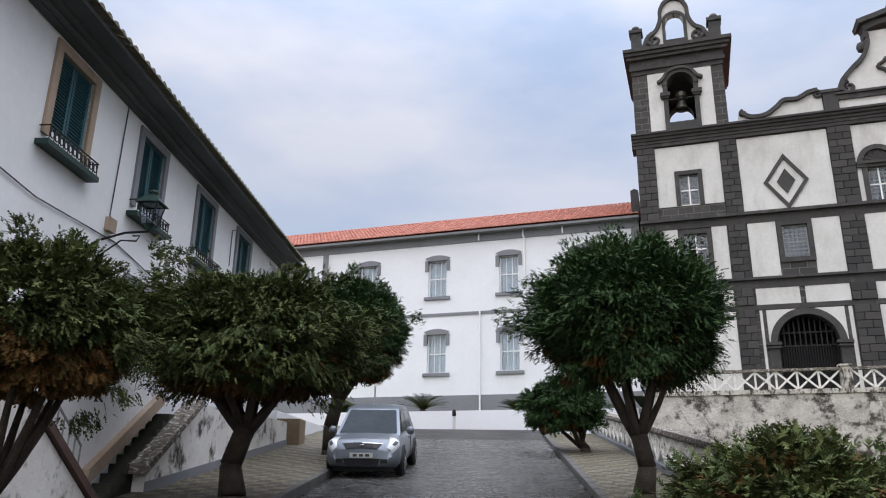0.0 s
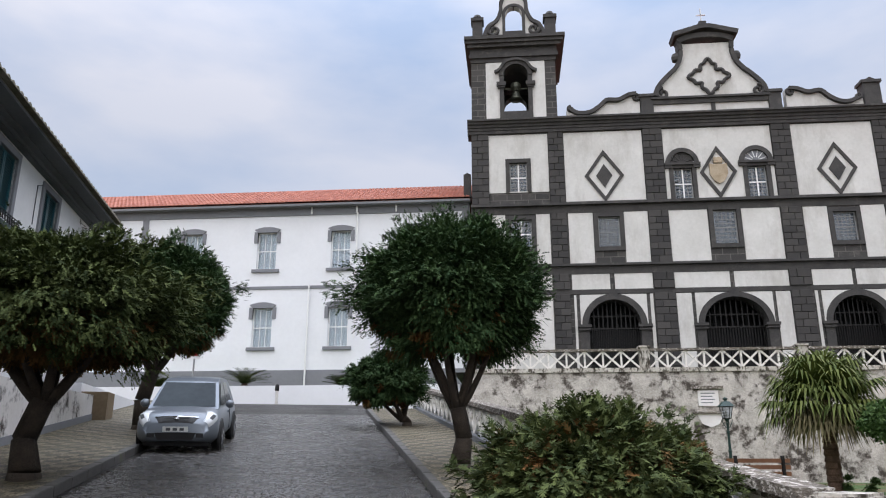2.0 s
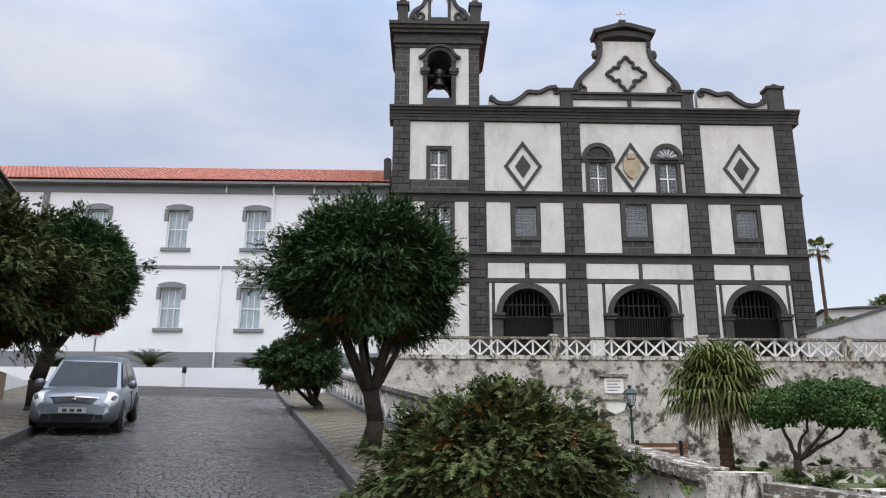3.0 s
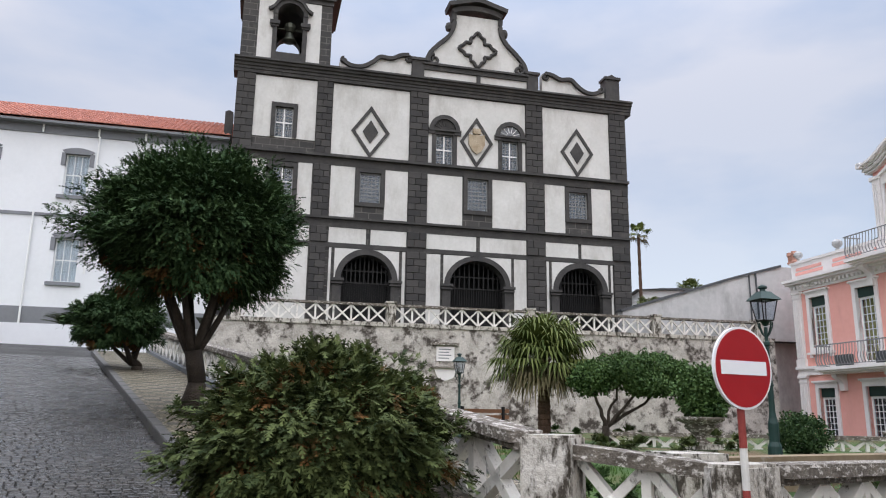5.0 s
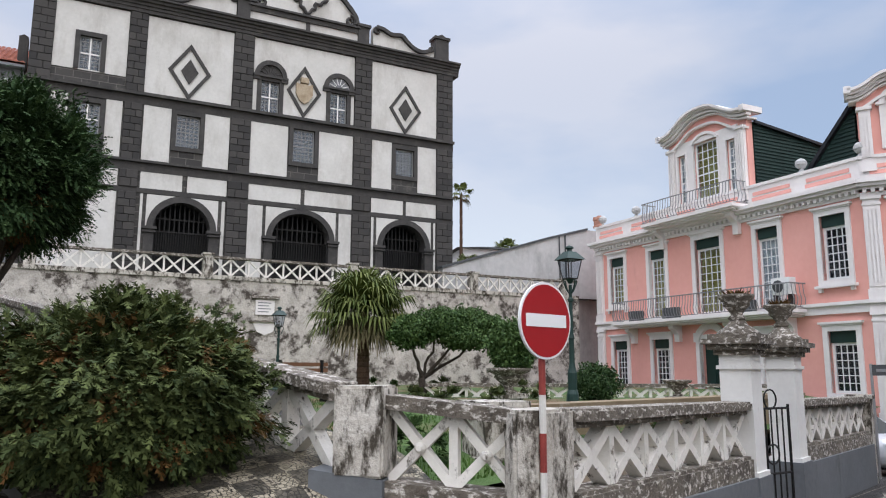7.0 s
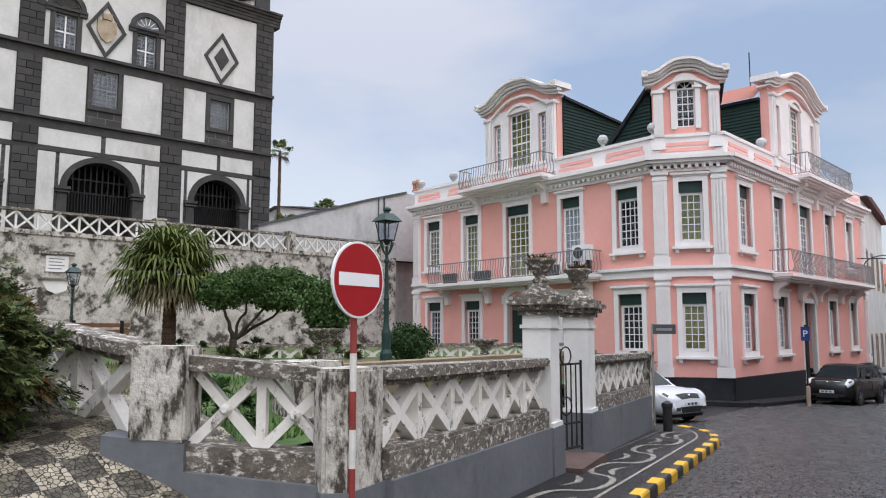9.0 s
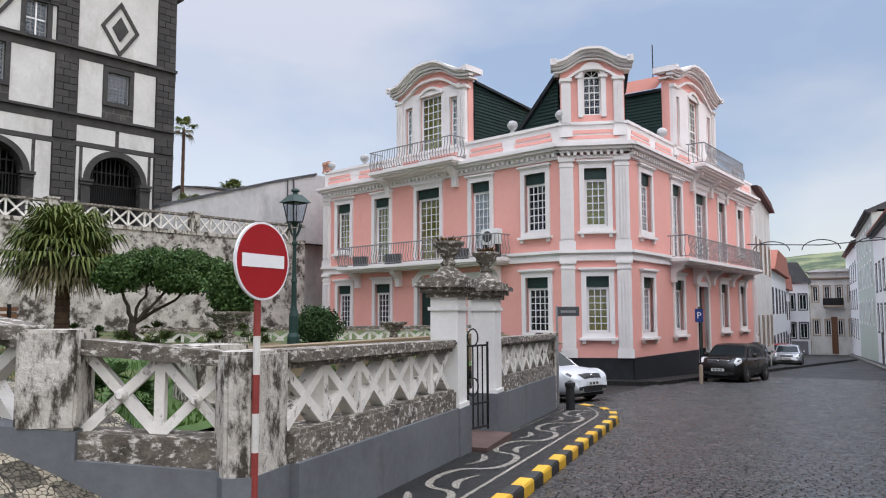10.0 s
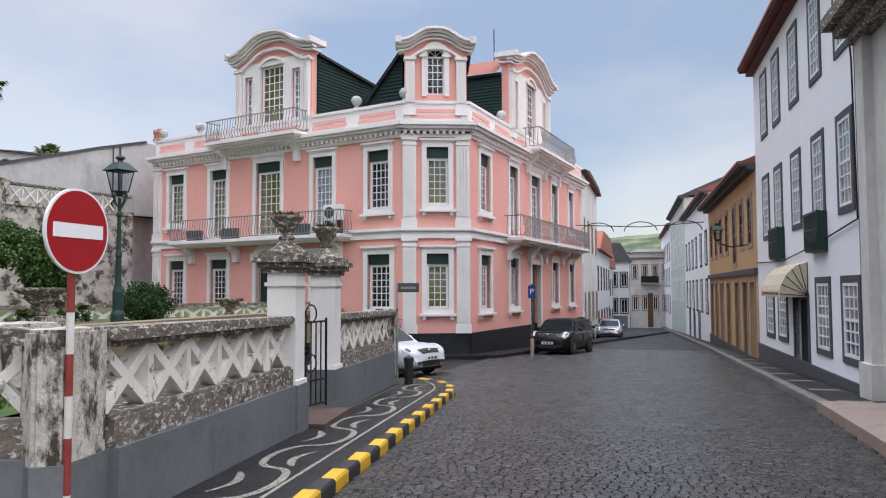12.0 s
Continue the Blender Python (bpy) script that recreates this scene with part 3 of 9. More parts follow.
# ---- ground ----
ALONG, UPHILL, CORNER = Vector((0.968, 0.249)), Vector((-0.25, 0.968)), Vector((4.9, 4.72))
FENCE, FENCE_N = Vector((0.921, 0.39)), Vector((-0.39, 0.921))
ACROSS = Vector((0.968, 0.25))


def ground_z(x, y):
    """The street falls gently to the east; the side road climbs northwards from its corner."""
    p = Vector((x, y))
    low, high = -0.035 * p.dot(ALONG), 0.13 * (p.dot(UPHILL) - 1.2)
    t = min(max(((p - CORNER).dot(FENCE_N) + 0.3) / 2.3, 0), 1)
    w = t * t * (3 - 2 * t)
    return low * (1 - w) + high * w


def sheet(name, origin, u, v, us, vs, lift, material, label, category="", kind="structure", height=ground_z, skirt=0.0):
    """A surface laid over the ground, on a grid of us by vs steps along u and v."""
    verts, faces = [], []
    for a in us:
        for b in vs:
            x, y = origin[0] + a * u[0] + b * v[0], origin[1] + a * u[1] + b * v[1]
            verts.append((x, y, height(x, y) + lift))
    n = len(vs)
    for i in range(len(us) - 1):
        for j in range(n - 1):
            faces.append((i * n + j, (i + 1) * n + j, (i + 1) * n + j + 1, i * n + j + 1))
    if skirt:
        rim = [i * n for i in range(len(us))] + [(len(us) - 1) * n + j for j in range(1, n)]
        rim += [i * n + n - 1 for i in range(len(us) - 2, -1, -1)] + [j for j in range(n - 2, 0, -1)]
        base = len(verts)
        verts += [(verts[k][0], verts[k][1], verts[k][2] - skirt) for k in rim]
        m = len(rim)
        faces += [(rim[k], rim[(k + 1) % m], base + (k + 1) % m, base + k) for k in range(m)]
    ob = arrays_ob(name, verts, faces, material)
    bm = bmesh.new()
    bm.from_mesh(ob.data)
    bmesh.ops.recalc_face_normals(bm, faces=bm.faces[:])
    bm.to_mesh(ob.data)
    bm.free()
    return tagged(ob, label, category, "", kind)


def steps(a, b, s):
    n = max(1, round((b - a) / s))
    return [a + (b - a) * i / n for i in range(n + 1)]


sheet("ground", (0, 0), (1, 0), (0, 1), steps(-400, 900, 20), steps(-300, 20, 20) + [33.2, 34.0] + steps(40, 700, 20), 0.0, M_EARTH, "bare brown earth reaching the far distance", "ground",
      height=lambda x, y: min(0.0, -0.035 * Vector((min(x, 250), y)).dot(ALONG)) - 0.8 if y < 33.5 else 4.1)
# the street: its near part is set with single stones further down
sheet("street", (0, 0), ALONG, (-0.249, 0.968), steps(-14, 190, 1.0), steps(-5.2, 16, 0.7), -0.025, M_ROADFAR, "dark wet basalt cobbled street between the houses", "road",
      height=lambda x, y: -0.035 * Vector((x, y)).dot(ALONG) if (Vector((x, y)) - CORNER).dot(FENCE_N) > -0.3 and x > 5 else ground_z(x, y))
KERB_R, KERB_L = Vector((0.07, 10.7)), Vector((-6.1, 12.3))
sheet("side_road", (-3.0, 11.5), UPHILL, ACROSS, steps(-11, 21.6, 0.5), steps(-3.0, 3.0, 0.5), -0.02, M_ROADFAR, "cobbled side road of dark basalt climbing uphill", "road")

# pavement with the chequered mosaic along the left house
sheet("pavement_west", KERB_L, UPHILL, ACROSS, steps(-11, 19.5, 0.6), steps(-4.2, -0.16, 0.5), 0.13, M_PAVECHK, "mossy chequered mosaic pavement of small stones", "pavement", skirt=0.3)
# pavement under the trees, beside the balustrade
sheet("pavement_east", KERB_R, UPHILL, ACROSS, steps(-4.4, 19.0, 0.6), steps(0.16, 2.4, 0.45), 0.13, M_PAVECHK, "mossy chequered mosaic pavement under clipped trees", "pavement", skirt=0.3)


def kerb_run(parent, start, direction, a, b, length, material, width=0.16, top=0.15):
    n = int((b - a) / length)
    for i in range(n):
        p = Vector(start) + Vector(direction) * (a + (i + 0.5) * (b - a) / n)
        q = Vector(start) + Vector(direction) * (a + (i + 0.5) * (b - a) / n + 0.2)
        slope = math.atan2(ground_z(*q) - ground_z(*p), 0.2)
        ob = new("kerb_stone", KERB_MESH)
        ob.matrix_world = Matrix.Translation((p.x, p.y, ground_z(*p) + top - 0.16)) @ Matrix.Rotation(math.atan2(direction[1], direction[0]), 4, "Z") @ Matrix.Rotation(-slope, 4, "Y") @ Matrix.Diagonal((length - 0.012, width, 0.32, 1))
        ob.parent = parent
        ob.data = KERB_MESH if material is None else material


def unit_block(name, material, bevel=0.06):
    bm = bmesh.new()
    bmesh.ops.create_cube(bm, size=1.0)
    bmesh.ops.bevel(bm, geom=[e for e in bm.edges if all(v.co.z > 0 for v in e.verts)], offset=bevel, segments=1, affect="EDGES")
    me = bpy.data.meshes.new(name)
    bm.to_mesh(me)
    bm.free()
    me.materials.append(material)
    return me


KERB_MESH = unit_block("kerb_stone", M_KERB)
KERB_PALE = unit_block("kerb_stone_pale", M_KERBPALE)
KERB_YELLOW, KERB_BLACK = unit_block("kerb_stone_yellow", M_YPAINT, 0.09), unit_block("kerb_stone_black", M_BPAINT, 0.09)
for nm, st, lo, hi in (("kerb_east", KERB_R + 0.08 * ACROSS, -4.4, 19.0), ("kerb_west", KERB_L - 0.08 * ACROSS, -11, 19.5)):
    kb = thing(nm, Matrix(), "dark mossy basalt kerb stones along the side road", "kerb", kind="structure")
    kerb_run(kb, st, UPHILL, lo, hi, 0.8, None)

# ---- church ----
CH = side(0, 37, 1, 0)
church = thing("church", CH, "white plastered church facade with dark basalt pilasters and bell tower", "church")
ARCHES = ((6.36, 1.32, 1.0), (12.3, 1.36, 1.13), (18.2, 1.32, 1.0))
CHWINS = [(1.3, 2.22, 15.6, 17.25), (1.3, 2.38, 12.47, 14.0), (5.83, 6.95, 12.4, 14.06), (11.7, 12.88, 12.42, 14.25), (17.62, 18.76, 12.42, 13.98),
          (9.9, 10.86, 14.92, 16.62), (13.68, 14.64, 14.92, 16.62)]
SPRING = 8.3
holes = CHWINS + [(c - r * s, c + r * s, 5.5, SPRING + r) for c, r, s in ARCHES]
part("wall", holed(bmesh.new(), -0.75, 21.25, 5.0, 19.0, holes, 0, 0.8), M_BASALT, church, "coursed dark basalt wall")
for c, r, s in ARCHES:
    part("arch_spandrel", spandrel(bmesh.new(), c, SPRING, r, c - r * s, c + r * s, SPRING + r + 0.02, 0.02, 0.78, sx=s), M_STONE, church)
part("side_wall", box(-0.75, -0.05, 0.8, 24, 5.0, 19.0), M_LIME, church)
part("side_wall", box(20.55, 21.25, 0.8, 24, 5.0, 19.0), M_LIME, church)
part("rear_wall", box(-0.05, 20.55, 23.3, 24, 5.0, 19.0), M_LIME, church)
bm = prism(bmesh.new(), [(4.2, 19.0), (21.25, 19.0), (12.7, 20.4)], 1.0, 24)
part("roof", bm, M_TILE, church)
# near-black board behind the arches, carrying the porch's shade as colour
part("porch_shade_board", box(4.0, 20.4, 2.6, 2.7, 5.0, 11.0), M_ROOMSHADE, church)
part("porch_floor", box(4.0, 20.4, 0.8, 2.6, 5.0, 5.5), M_STONE, church)

# plaster panels, proud of the stone by a finger
PAN = [(0.19, 3.38, 15.55, 18.9), (0.28, 1.0, 11.5, 14.3), (2.62, 3.34, 11.5, 14.3), (0.3, 1.72, 10.17, 10.98), (1.92, 3.34, 10.17, 10.98), (0.3, 3.34, 5.6, 9.9)]
for x0, x1 in ((4.24, 8.4), (9.48, 15.06), (16.12, 20.2)):
    PAN.append((x0, x1, 14.89, 18.9))
PAN += [(a, b, 11.52, 14.3) for a, b in ((4.3, 5.57), (7.16, 8.4), (9.47, 11.42), (13.13, 15.05), (16.19, 17.38), (19.01, 20.18))]
PAN += [(a, b, 10.17, 10.98) for a, b in ((4.34, 6.26), (6.5, 8.4), (9.48, 12.21), (12.43, 15.06), (16.2, 18.11), (18.31, 20.18))]
for x0, x1, z0, z1 in PAN:
    part("plaster_panel", holed(bmesh.new(), x0, x1, z0, z1, [h for h in CHWINS if x0 < h[0] and h[1] < x1 and h[3] > z0 + 0.5], -0.03, -0.002), M_LIME, church, "aged white lime plaster")
for c, r, s in ARCHES:
    ro = 1.62 * s
    lo, hi = {0: (4.4, 8.36), 1: (9.5, 15.05), 2: (16.22, 20.16)}[ARCHES.index((c, r, s))]
    bm = bmesh.new()
    spandrel(bm, c, SPRING + 0.02, 1.6, c - ro - 0.05, c + ro + 0.05, 9.9, -0.035, -0.002, sx=s)
    part("plaster_panel", bm, M_LIME, church, "aged white lime plaster round the arch")
    w = 0.2
    for a, b in ((lo, c - ro - 0.22), (c + ro + 0.22, hi)):
        part("plaster_panel", box(a, b, -0.03, -0.002, 5.6, 9.9), M_LIME, church, "aged white lime plaster strip")
    part("arch_ring", arc_band(bmesh.new(), c, SPRING, r, 1.62, 0, 180, -0.12, 0.1, 26, s), M_STONE, church, "dark basalt arch ring")
    for q in (-1, 1):
        e = c + q * (r * s + 0.18)
        bm = box(e - 0.22, e + 0.22, -0.1, 0.15, 5.5, 8.05)
        bx(bm, e - 0.3, e + 0.3, -0.2, 0.15, 8.05, 8.13)
        bx(bm, e - 0.26, e + 0.26, -0.15, 0.15, 8.13, 8.2)
        bx(bm, e - 0.34, e + 0.34, -0.24, 0.15, 8.2, 8.34)
        bx(bm, e - 0.28, e + 0.28, -0.16, 0.15, 5.5, 5.8)
        part("arch_pier", bm, M_STONE, church, "dark basalt pier with moulded impost")
    gate = part("iron_gate", ring(bmesh.new(), c - r * s, c + r * s, 5.5, 8.25, 0.07, 0.42, 0.5), M_IRON, church, "dark green barred arch gate")
    n = 22
    for i in range(n):
        x = c - r * s + 0.07 + (2 * r * s - 0.14) * (i + 0.5) / n
        part("gate_bar", box(x - 0.022, x + 0.022, 0.44, 0.48, 5.55, 8.2), M_IRON, gate)
        if i % 2 == 0:
            top = SPRING + math.sqrt(max(0.0, 1 - ((x - c) / (r * s)) ** 2)) * r
            part("gate_bar", box(x - 0.03, x + 0.03, 0.44, 0.48, 8.25, top), M_IRON, gate)
    for z in (6.4, 8.22, 8.85):
        k = r * s * (1 if z < SPRING else math.sqrt(max(0.01, 1 - ((z - SPRING) / r) ** 2)))
        part("gate_rail", box(c - k, c + k, 0.43, 0.49, z - 0.035, z + 0.035), M_IRON, gate)
# belts, strings and cornices
for z0, z1, out in ((14.72, 14.87, 0.24), (14.3, 14.72, 0.05), (11.4, 11.52, 0.2), (10.98, 11.4, 0.05), (9.93, 10.17, 0.05)):
    part("string_course", box(-0.8, 21.3, -out, -0.003, z0, z1), M_STONE, church, "dark basalt string course")
bm = moulding(-0.95, 21.6, [(0.8, 18.95), (-0.16, 18.95), (-0.16, 19.12), (-0.2, 19.14), (-0.2, 19.28), (-0.26, 19.3), (-0.28, 19.42), (-0.38, 19.46), (-0.4, 19.56), (-0.5, 19.6), (-0.5, 19.7), (0.8, 19.7)])
part("cornice", bm, M_STONE, church, "dark weathered moulded main cornice")
# pilasters of single blocks
PIL = ((-0.75, 0.19), (3.4, 4.22), (8.42, 9.46), (15.08, 16.1), (20.2, 21.25))
BLOCKS = {}
for k, (x0, x1) in enumerate(PIL):
    z, i = 5.5, 0
    zone = ((5.5, 9.93), (10.17, 11.0), (11.52, 14.3), (14.9, 18.95))
    for a, b in zone:
        n = max(1, round((b - a) / 0.37))
        for j in range(n):
            cut = 0.5 + (0.14 if (j + k) % 2 else -0.14)
            for s0, s1 in ((0, cut), (cut, 1)):
                w, h = round((x1 - x0) * (s1 - s0) - 0.02, 2), round((b - a) / n - 0.02, 2)
                if (w, h) not in BLOCKS:
                    bm = box(-w / 2, w / 2, -0.13, 0.02, -h / 2, h / 2)
                    bmesh.ops.bevel(bm, geom=[e for e in bm.edges if all(v.co.y < -0.1 for v in e.verts)], offset=0.014, segments=1, affect="EDGES")
                    me = bpy.data.meshes.new("stone_block")
                    bm.to_mesh(me)
                    bm.free()
                    me.materials.append(M_BLOCK)
                    BLOCKS[w, h] = me
                ob = new("stone_block", BLOCKS[w, h])
                ob.parent = church
                ob.location = (x0 + (x1 - x0) * (s0 + s1) / 2, random.uniform(-0.008, 0.008), a + (j + 0.5) * (b - a) / n)
# windows with stone frames
for i, (x0, x1, z0, z1) in enumerate(CHWINS):
    up = 0.22
    part("window_surround", ring(bmesh.new(), x0 - up, x1 + up, z0 - (0.03 if i in (0, 5, 6) else 0.2), z1 + up, up, -0.09, 0.0, i not in (0, 5, 6)), M_STONE, church, "dark basalt window surround")
    sash(church, x0, x1, z0, z1, 5 if i not in (5, 6) else 4, 8, 0.1, 0.032, 0.06, M_PANEGREY, M_RAILW)
    if i in (0, 5, 6, 1):
        part("window_mullion", bx(box((x0 + x1) / 2 - 0.035, (x0 + x1) / 2 + 0.035, 0.07, 0.1, z0 + 0.05, z1 - 0.05), x0 + 0.05, x1 - 0.05, 0.072, 0.1, (z0 + z1) / 2 - 0.05, (z0 + z1) / 2 + 0.02), M_FRAME, church, "white casement bars")
for c in (10.38, 14.16):
    bm = arc_band(bmesh.new(), c, 16.88, 0.62, 0.86, 0, 180, -0.16, 0.0, 18)
    bx(bm, c - 0.92, c + 0.92, -0.2, 0.0, 16.78, 16.9)
    bx(bm, c - 0.92, c - 0.55, -0.16, 0.0, 16.62, 16.78)
    bx(bm, c + 0.55, c + 0.92, -0.16, 0.0, 16.62, 16.78)
    part("window_hood", bm, M_STONE, church, "dark half-round window hood")
    part("fanlight", prism(bmesh.new(), [(c + 0.6 * math.cos(radians(a)), 16.9 + 0.6 * math.sin(radians(a))) for a in range(0, 181, 15)], -0.05, -0.031), M_STONE if c < 12 else M_GREY, church)
    for a in range(20, 180, 28):
        bm = tube(bmesh.new(), [(c + 0.2 * math.cos(radians(a)), -0.06, 16.9 + 0.2 * math.sin(radians(a))), (c + 0.58 * math.cos(radians(a)), -0.06, 16.9 + 0.58 * math.sin(radians(a)))], 0.025, 5)
        part("fanlight_bar", bm, M_FRAME if c > 12 else M_STONE, church)


def diamond(bm, cx, cz, w, h, t, d0, d1):
    o, i = [(cx, cz + h), (cx + w, cz), (cx, cz - h), (cx - w, cz)], [(cx, cz + h - t * h / w), (cx + w - t, cz), (cx, cz - h + t * h / w), (cx - w + t, cz)]
    for k in range(4):
        prism(bm, [o[k], o[(k + 1) % 4], i[(k + 1) % 4], i[k]], d0, d1)
    return bm


for cx, w in ((6.3, 1.03), (12.2, 0.95), (18.18, 1.0)):
    part("stone_lozenge", diamond(bmesh.new(), cx, 16.34, w, 1.47, 0.2, -0.1, -0.03), M_STONE, church, "dark stone lozenge outline")
    if cx != 12.2:
        part("lozenge_core", prism(bmesh.new(), [(cx, 17.0), (cx + 0.42, 16.34), (cx, 15.68), (cx - 0.42, 16.34)], -0.1, -0.03), M_STONE, church, "solid dark stone lozenge")
bm = prism(bmesh.new(), [(11.75, 16.8), (12.0, 16.72), (12.2, 16.8), (12.4, 16.72), (12.65, 16.8), (12.66, 16.2), (12.45, 15.82), (12.2, 15.66), (11.95, 15.82), (11.74, 16.2)], -0.16, -0.03)
bx(bm, 11.98, 12.42, -0.2, -0.03, 16.82, 17.12)
part("carved_shield", bm, M_ARMS, church, "tan carved stone shield under a crown")

# attic, scrolled parapets and gable
bm = box(9.15, 15.25, -0.1, 0.5, 20.35, 20.62)
bx(bm, 9.05, 15.3, -0.2, 0.5, 20.62, 20.74)
bx(bm, 12.2, 12.42, -0.06, 0.5, 19.7, 20.35)
part("attic_rail", bm, M_STONE, church)
part("attic_panel", box(9.1, 15.25, 0.0, 0.48, 19.7, 20.35), M_LIME, church)
for x0, x1, z1 in ((8.48, 9.15, 20.8), (15.2, 15.86, 20.78), (20.08, 20.95, 21.1)):
    bm = box(x0, x1, -0.14, 0.55, 19.7, z1)
    bx(bm, x0 - 0.08, x1 + 0.08, -0.22, 0.6, z1, z1 + 0.16)
    if z1 > 21:
        prism(bm, [(x0 + 0.05, z1 + 0.16), (x1 - 0.05, z1 + 0.16), ((x0 + x1) / 2, z1 + 0.35)], -0.1, 0.5)
    part("parapet_pedestal", bm, M_STONE, church, "dark basalt parapet pedestal")


def smooth_line(pts, n=6):
    out = []
    for i in range(len(pts) - 1):
        p0, p1, p2, p3 = (Vector(pts[max(i - 1, 0)]), Vector(pts[i]), Vector(pts[i + 1]), Vector(pts[min(i + 2, len(pts) - 1)]))
        for k in range(n):
            t = k / n
            out.append(tuple(0.5 * (2 * p1 + (p2 - p0) * t + (2 * p0 - 5 * p1 + 4 * p2 - p3) * t * t + (3 * p1 - p0 - 3 * p2 + p3) * t ** 3)))
    return out + [tuple(pts[-1])]


def scroll(bm, cx, cz, r, hand, d=-0.06, thick=0.09):
    pts = []
    for i in range(22):
        t = i / 21
        a = radians(90 + hand * 500 * t)
        pts.append((cx + r * (1 - 0.8 * t) * math.cos(a), d, cz + r * (1 - 0.8 * t) * math.sin(a)))
    tube(bm, pts, thick, 7, thick * 0.7)
    return bm


def coping(bm, line, d0=-0.2, d1=0.5, t=0.2):
    """One band of even thickness along a line of (along, height) points."""
    pts = [Vector(p) for p in line]
    rows_ = []
    for i, p in enumerate(pts):
        q = pts[min(i + 1, len(pts) - 1)] - pts[max(i - 1, 0)]
        n = Vector((-q.y, q.x)).normalized() * t * 0.5
        if n.y < 0:
            n = -n
        rows_.append([bm.verts.new((w.x, d, w.y)) for w, d in ((p - n, d0), (p + n, d0), (p + n, d1), (p - n, d1))])
    for a, b in zip(rows_, rows_[1:]):
        for k in range(4):
            bm.faces.new((a[k], a[(k + 1) % 4], b[(k + 1) % 4], b[k]))
    bm.faces.new(rows_[0])
    bm.faces.new(rows_[-1][::-1])
    return bm


LEFT_SWEEP = smooth_line([(4.62, 20.3), (5.1, 20.02), (5.75, 20.05), (6.3, 20.4), (6.68, 20.72), (7.3, 20.72), (7.85, 20.98), (8.28, 21.05)])
RIGHT_SWEEP = smooth_line([(16.3, 20.98), (16.75, 20.92), (17.25, 20.72), (17.88, 20.78), (18.3, 20.42), (18.8, 20.12), (19.3, 20.08), (19.75, 20.28)])
for line, foot, curls in ((LEFT_SWEEP, (4.5, 8.45), ((4.72, 20.3, 0.17, 1), (8.26, 20.82, 0.2, -1))), (RIGHT_SWEEP, (16.14, 20.05), ((16.36, 20.78, 0.2, 1), (19.8, 20.38, 0.17, -1)))):
    part("parapet_wall", prism(bmesh.new(), [(foot[0], 19.7)] + [(foot[0], line[0][1])] + line + [(foot[1], line[-1][1]), (foot[1], 19.7)], 0.0, 0.4), M_LIME, church, "white curved parapet")
    for q in curls:
        part("parapet_scroll", scroll(bmesh.new(), *q), M_STONE, church)
    part("parapet_coping", coping(bmesh.new(), line), M_STONE, church, "dark scrolled stone coping")
GL = smooth_line([(9.3, 20.85), (9.45, 21.35), (9.95, 21.95), (10.42, 22.4), (10.72, 22.85), (10.86, 23.4), (10.84, 24.0)])
GR = [(24.46 - x, z) for x, z in GL[::-1]]
part("gable_wall", prism(bmesh.new(), [(9.3, 20.74)] + GL + GR + [(15.16, 20.74)], 0.02, 0.5), M_LIME, church, "white curved gable")
for run_, cx, hand, kx in ((GL, 9.72, 1, 10.62), (GR, 14.74, -1, 13.84)):
    bm = coping(bmesh.new(), run_, -0.16, 0.55, 0.22)
    scroll(bm, cx, 21.0, 0.34, hand, -0.05, 0.11)
    lathe(bm, [(0.05, -0.3), (0.22, -0.2), (0.26, 0), (0.2, 0.2), (0.05, 0.28)], 10, (kx, 0.1, 23.2))
    part("gable_coping", bm, M_STONE, church, "dark scrolled gable coping")
top = smooth_line([(10.75, 24.1), (11.3, 24.32), (12.23, 24.42), (13.15, 24.32), (13.7, 24.1)], 4)
bm = coping(bmesh.new(), top, -0.22, 0.6, 0.3)
coping(bm, smooth_line([(10.5, 24.42), (11.2, 24.62), (12.23, 24.86), (13.25, 24.62), (13.96, 24.42)], 4), -0.42, 0.75, 0.26)
bx(bm, 11.85, 12.6, -0.1, 0.5, 24.85, 25.12)
bx(bm, 12.03, 12.42, 0.0, 0.4, 25.1, 25.4)
part("gable_crown", bm, M_STONE, church, "dark moulded gable crown")
bm = box(12.19, 12.25, 0.17, 0.23, 25.4, 26.3)
bx(bm, 11.96, 12.48, 0.17, 0.23, 25.85, 25.91)
part("cross", bm, M_ALU, church, "small plain metal cross")
def barbed(a):
    r = 0.84 + 0.19 * math.cos(4 * a) + 0.075 * math.cos(12 * a)
    return 12.25 + 1.0 * r * math.cos(a), -0.05, 21.93 + 0.96 * r * math.sin(a)


quat = [barbed(radians(a)) for a in range(0, 361, 4)]
part("quatrefoil", tube(bmesh.new(), quat, 0.1, 6), M_STONE, church, "dark stone quatrefoil outline")

# bell stage of the tower
BO = (1.08, 2.46, 20.36, 23.28)
part("tower_wall", holed(bmesh.new(), -0.72, 4.0, 19.7, 23.5, [BO], 0.12, 0.9), M_BASALT, church, "dark basalt bell stage")
part("tower_wall", holed(bmesh.new(), -0.72, 4.0, 19.7, 23.5, [BO], 3.9, 4.6), M_BASALT, church)
part("tower_wall", box(-0.72, 0.0, 0.9, 3.9, 19.7, 23.5), M_BASALT, church)
part("tower_wall", box(3.3, 4.0, 0.9, 3.9, 19.7, 23.5), M_BASALT, church)
part("tower_roof", box(0.0, 3.3, 0.9, 3.9, 23.3, 23.5), M_STONE, church)
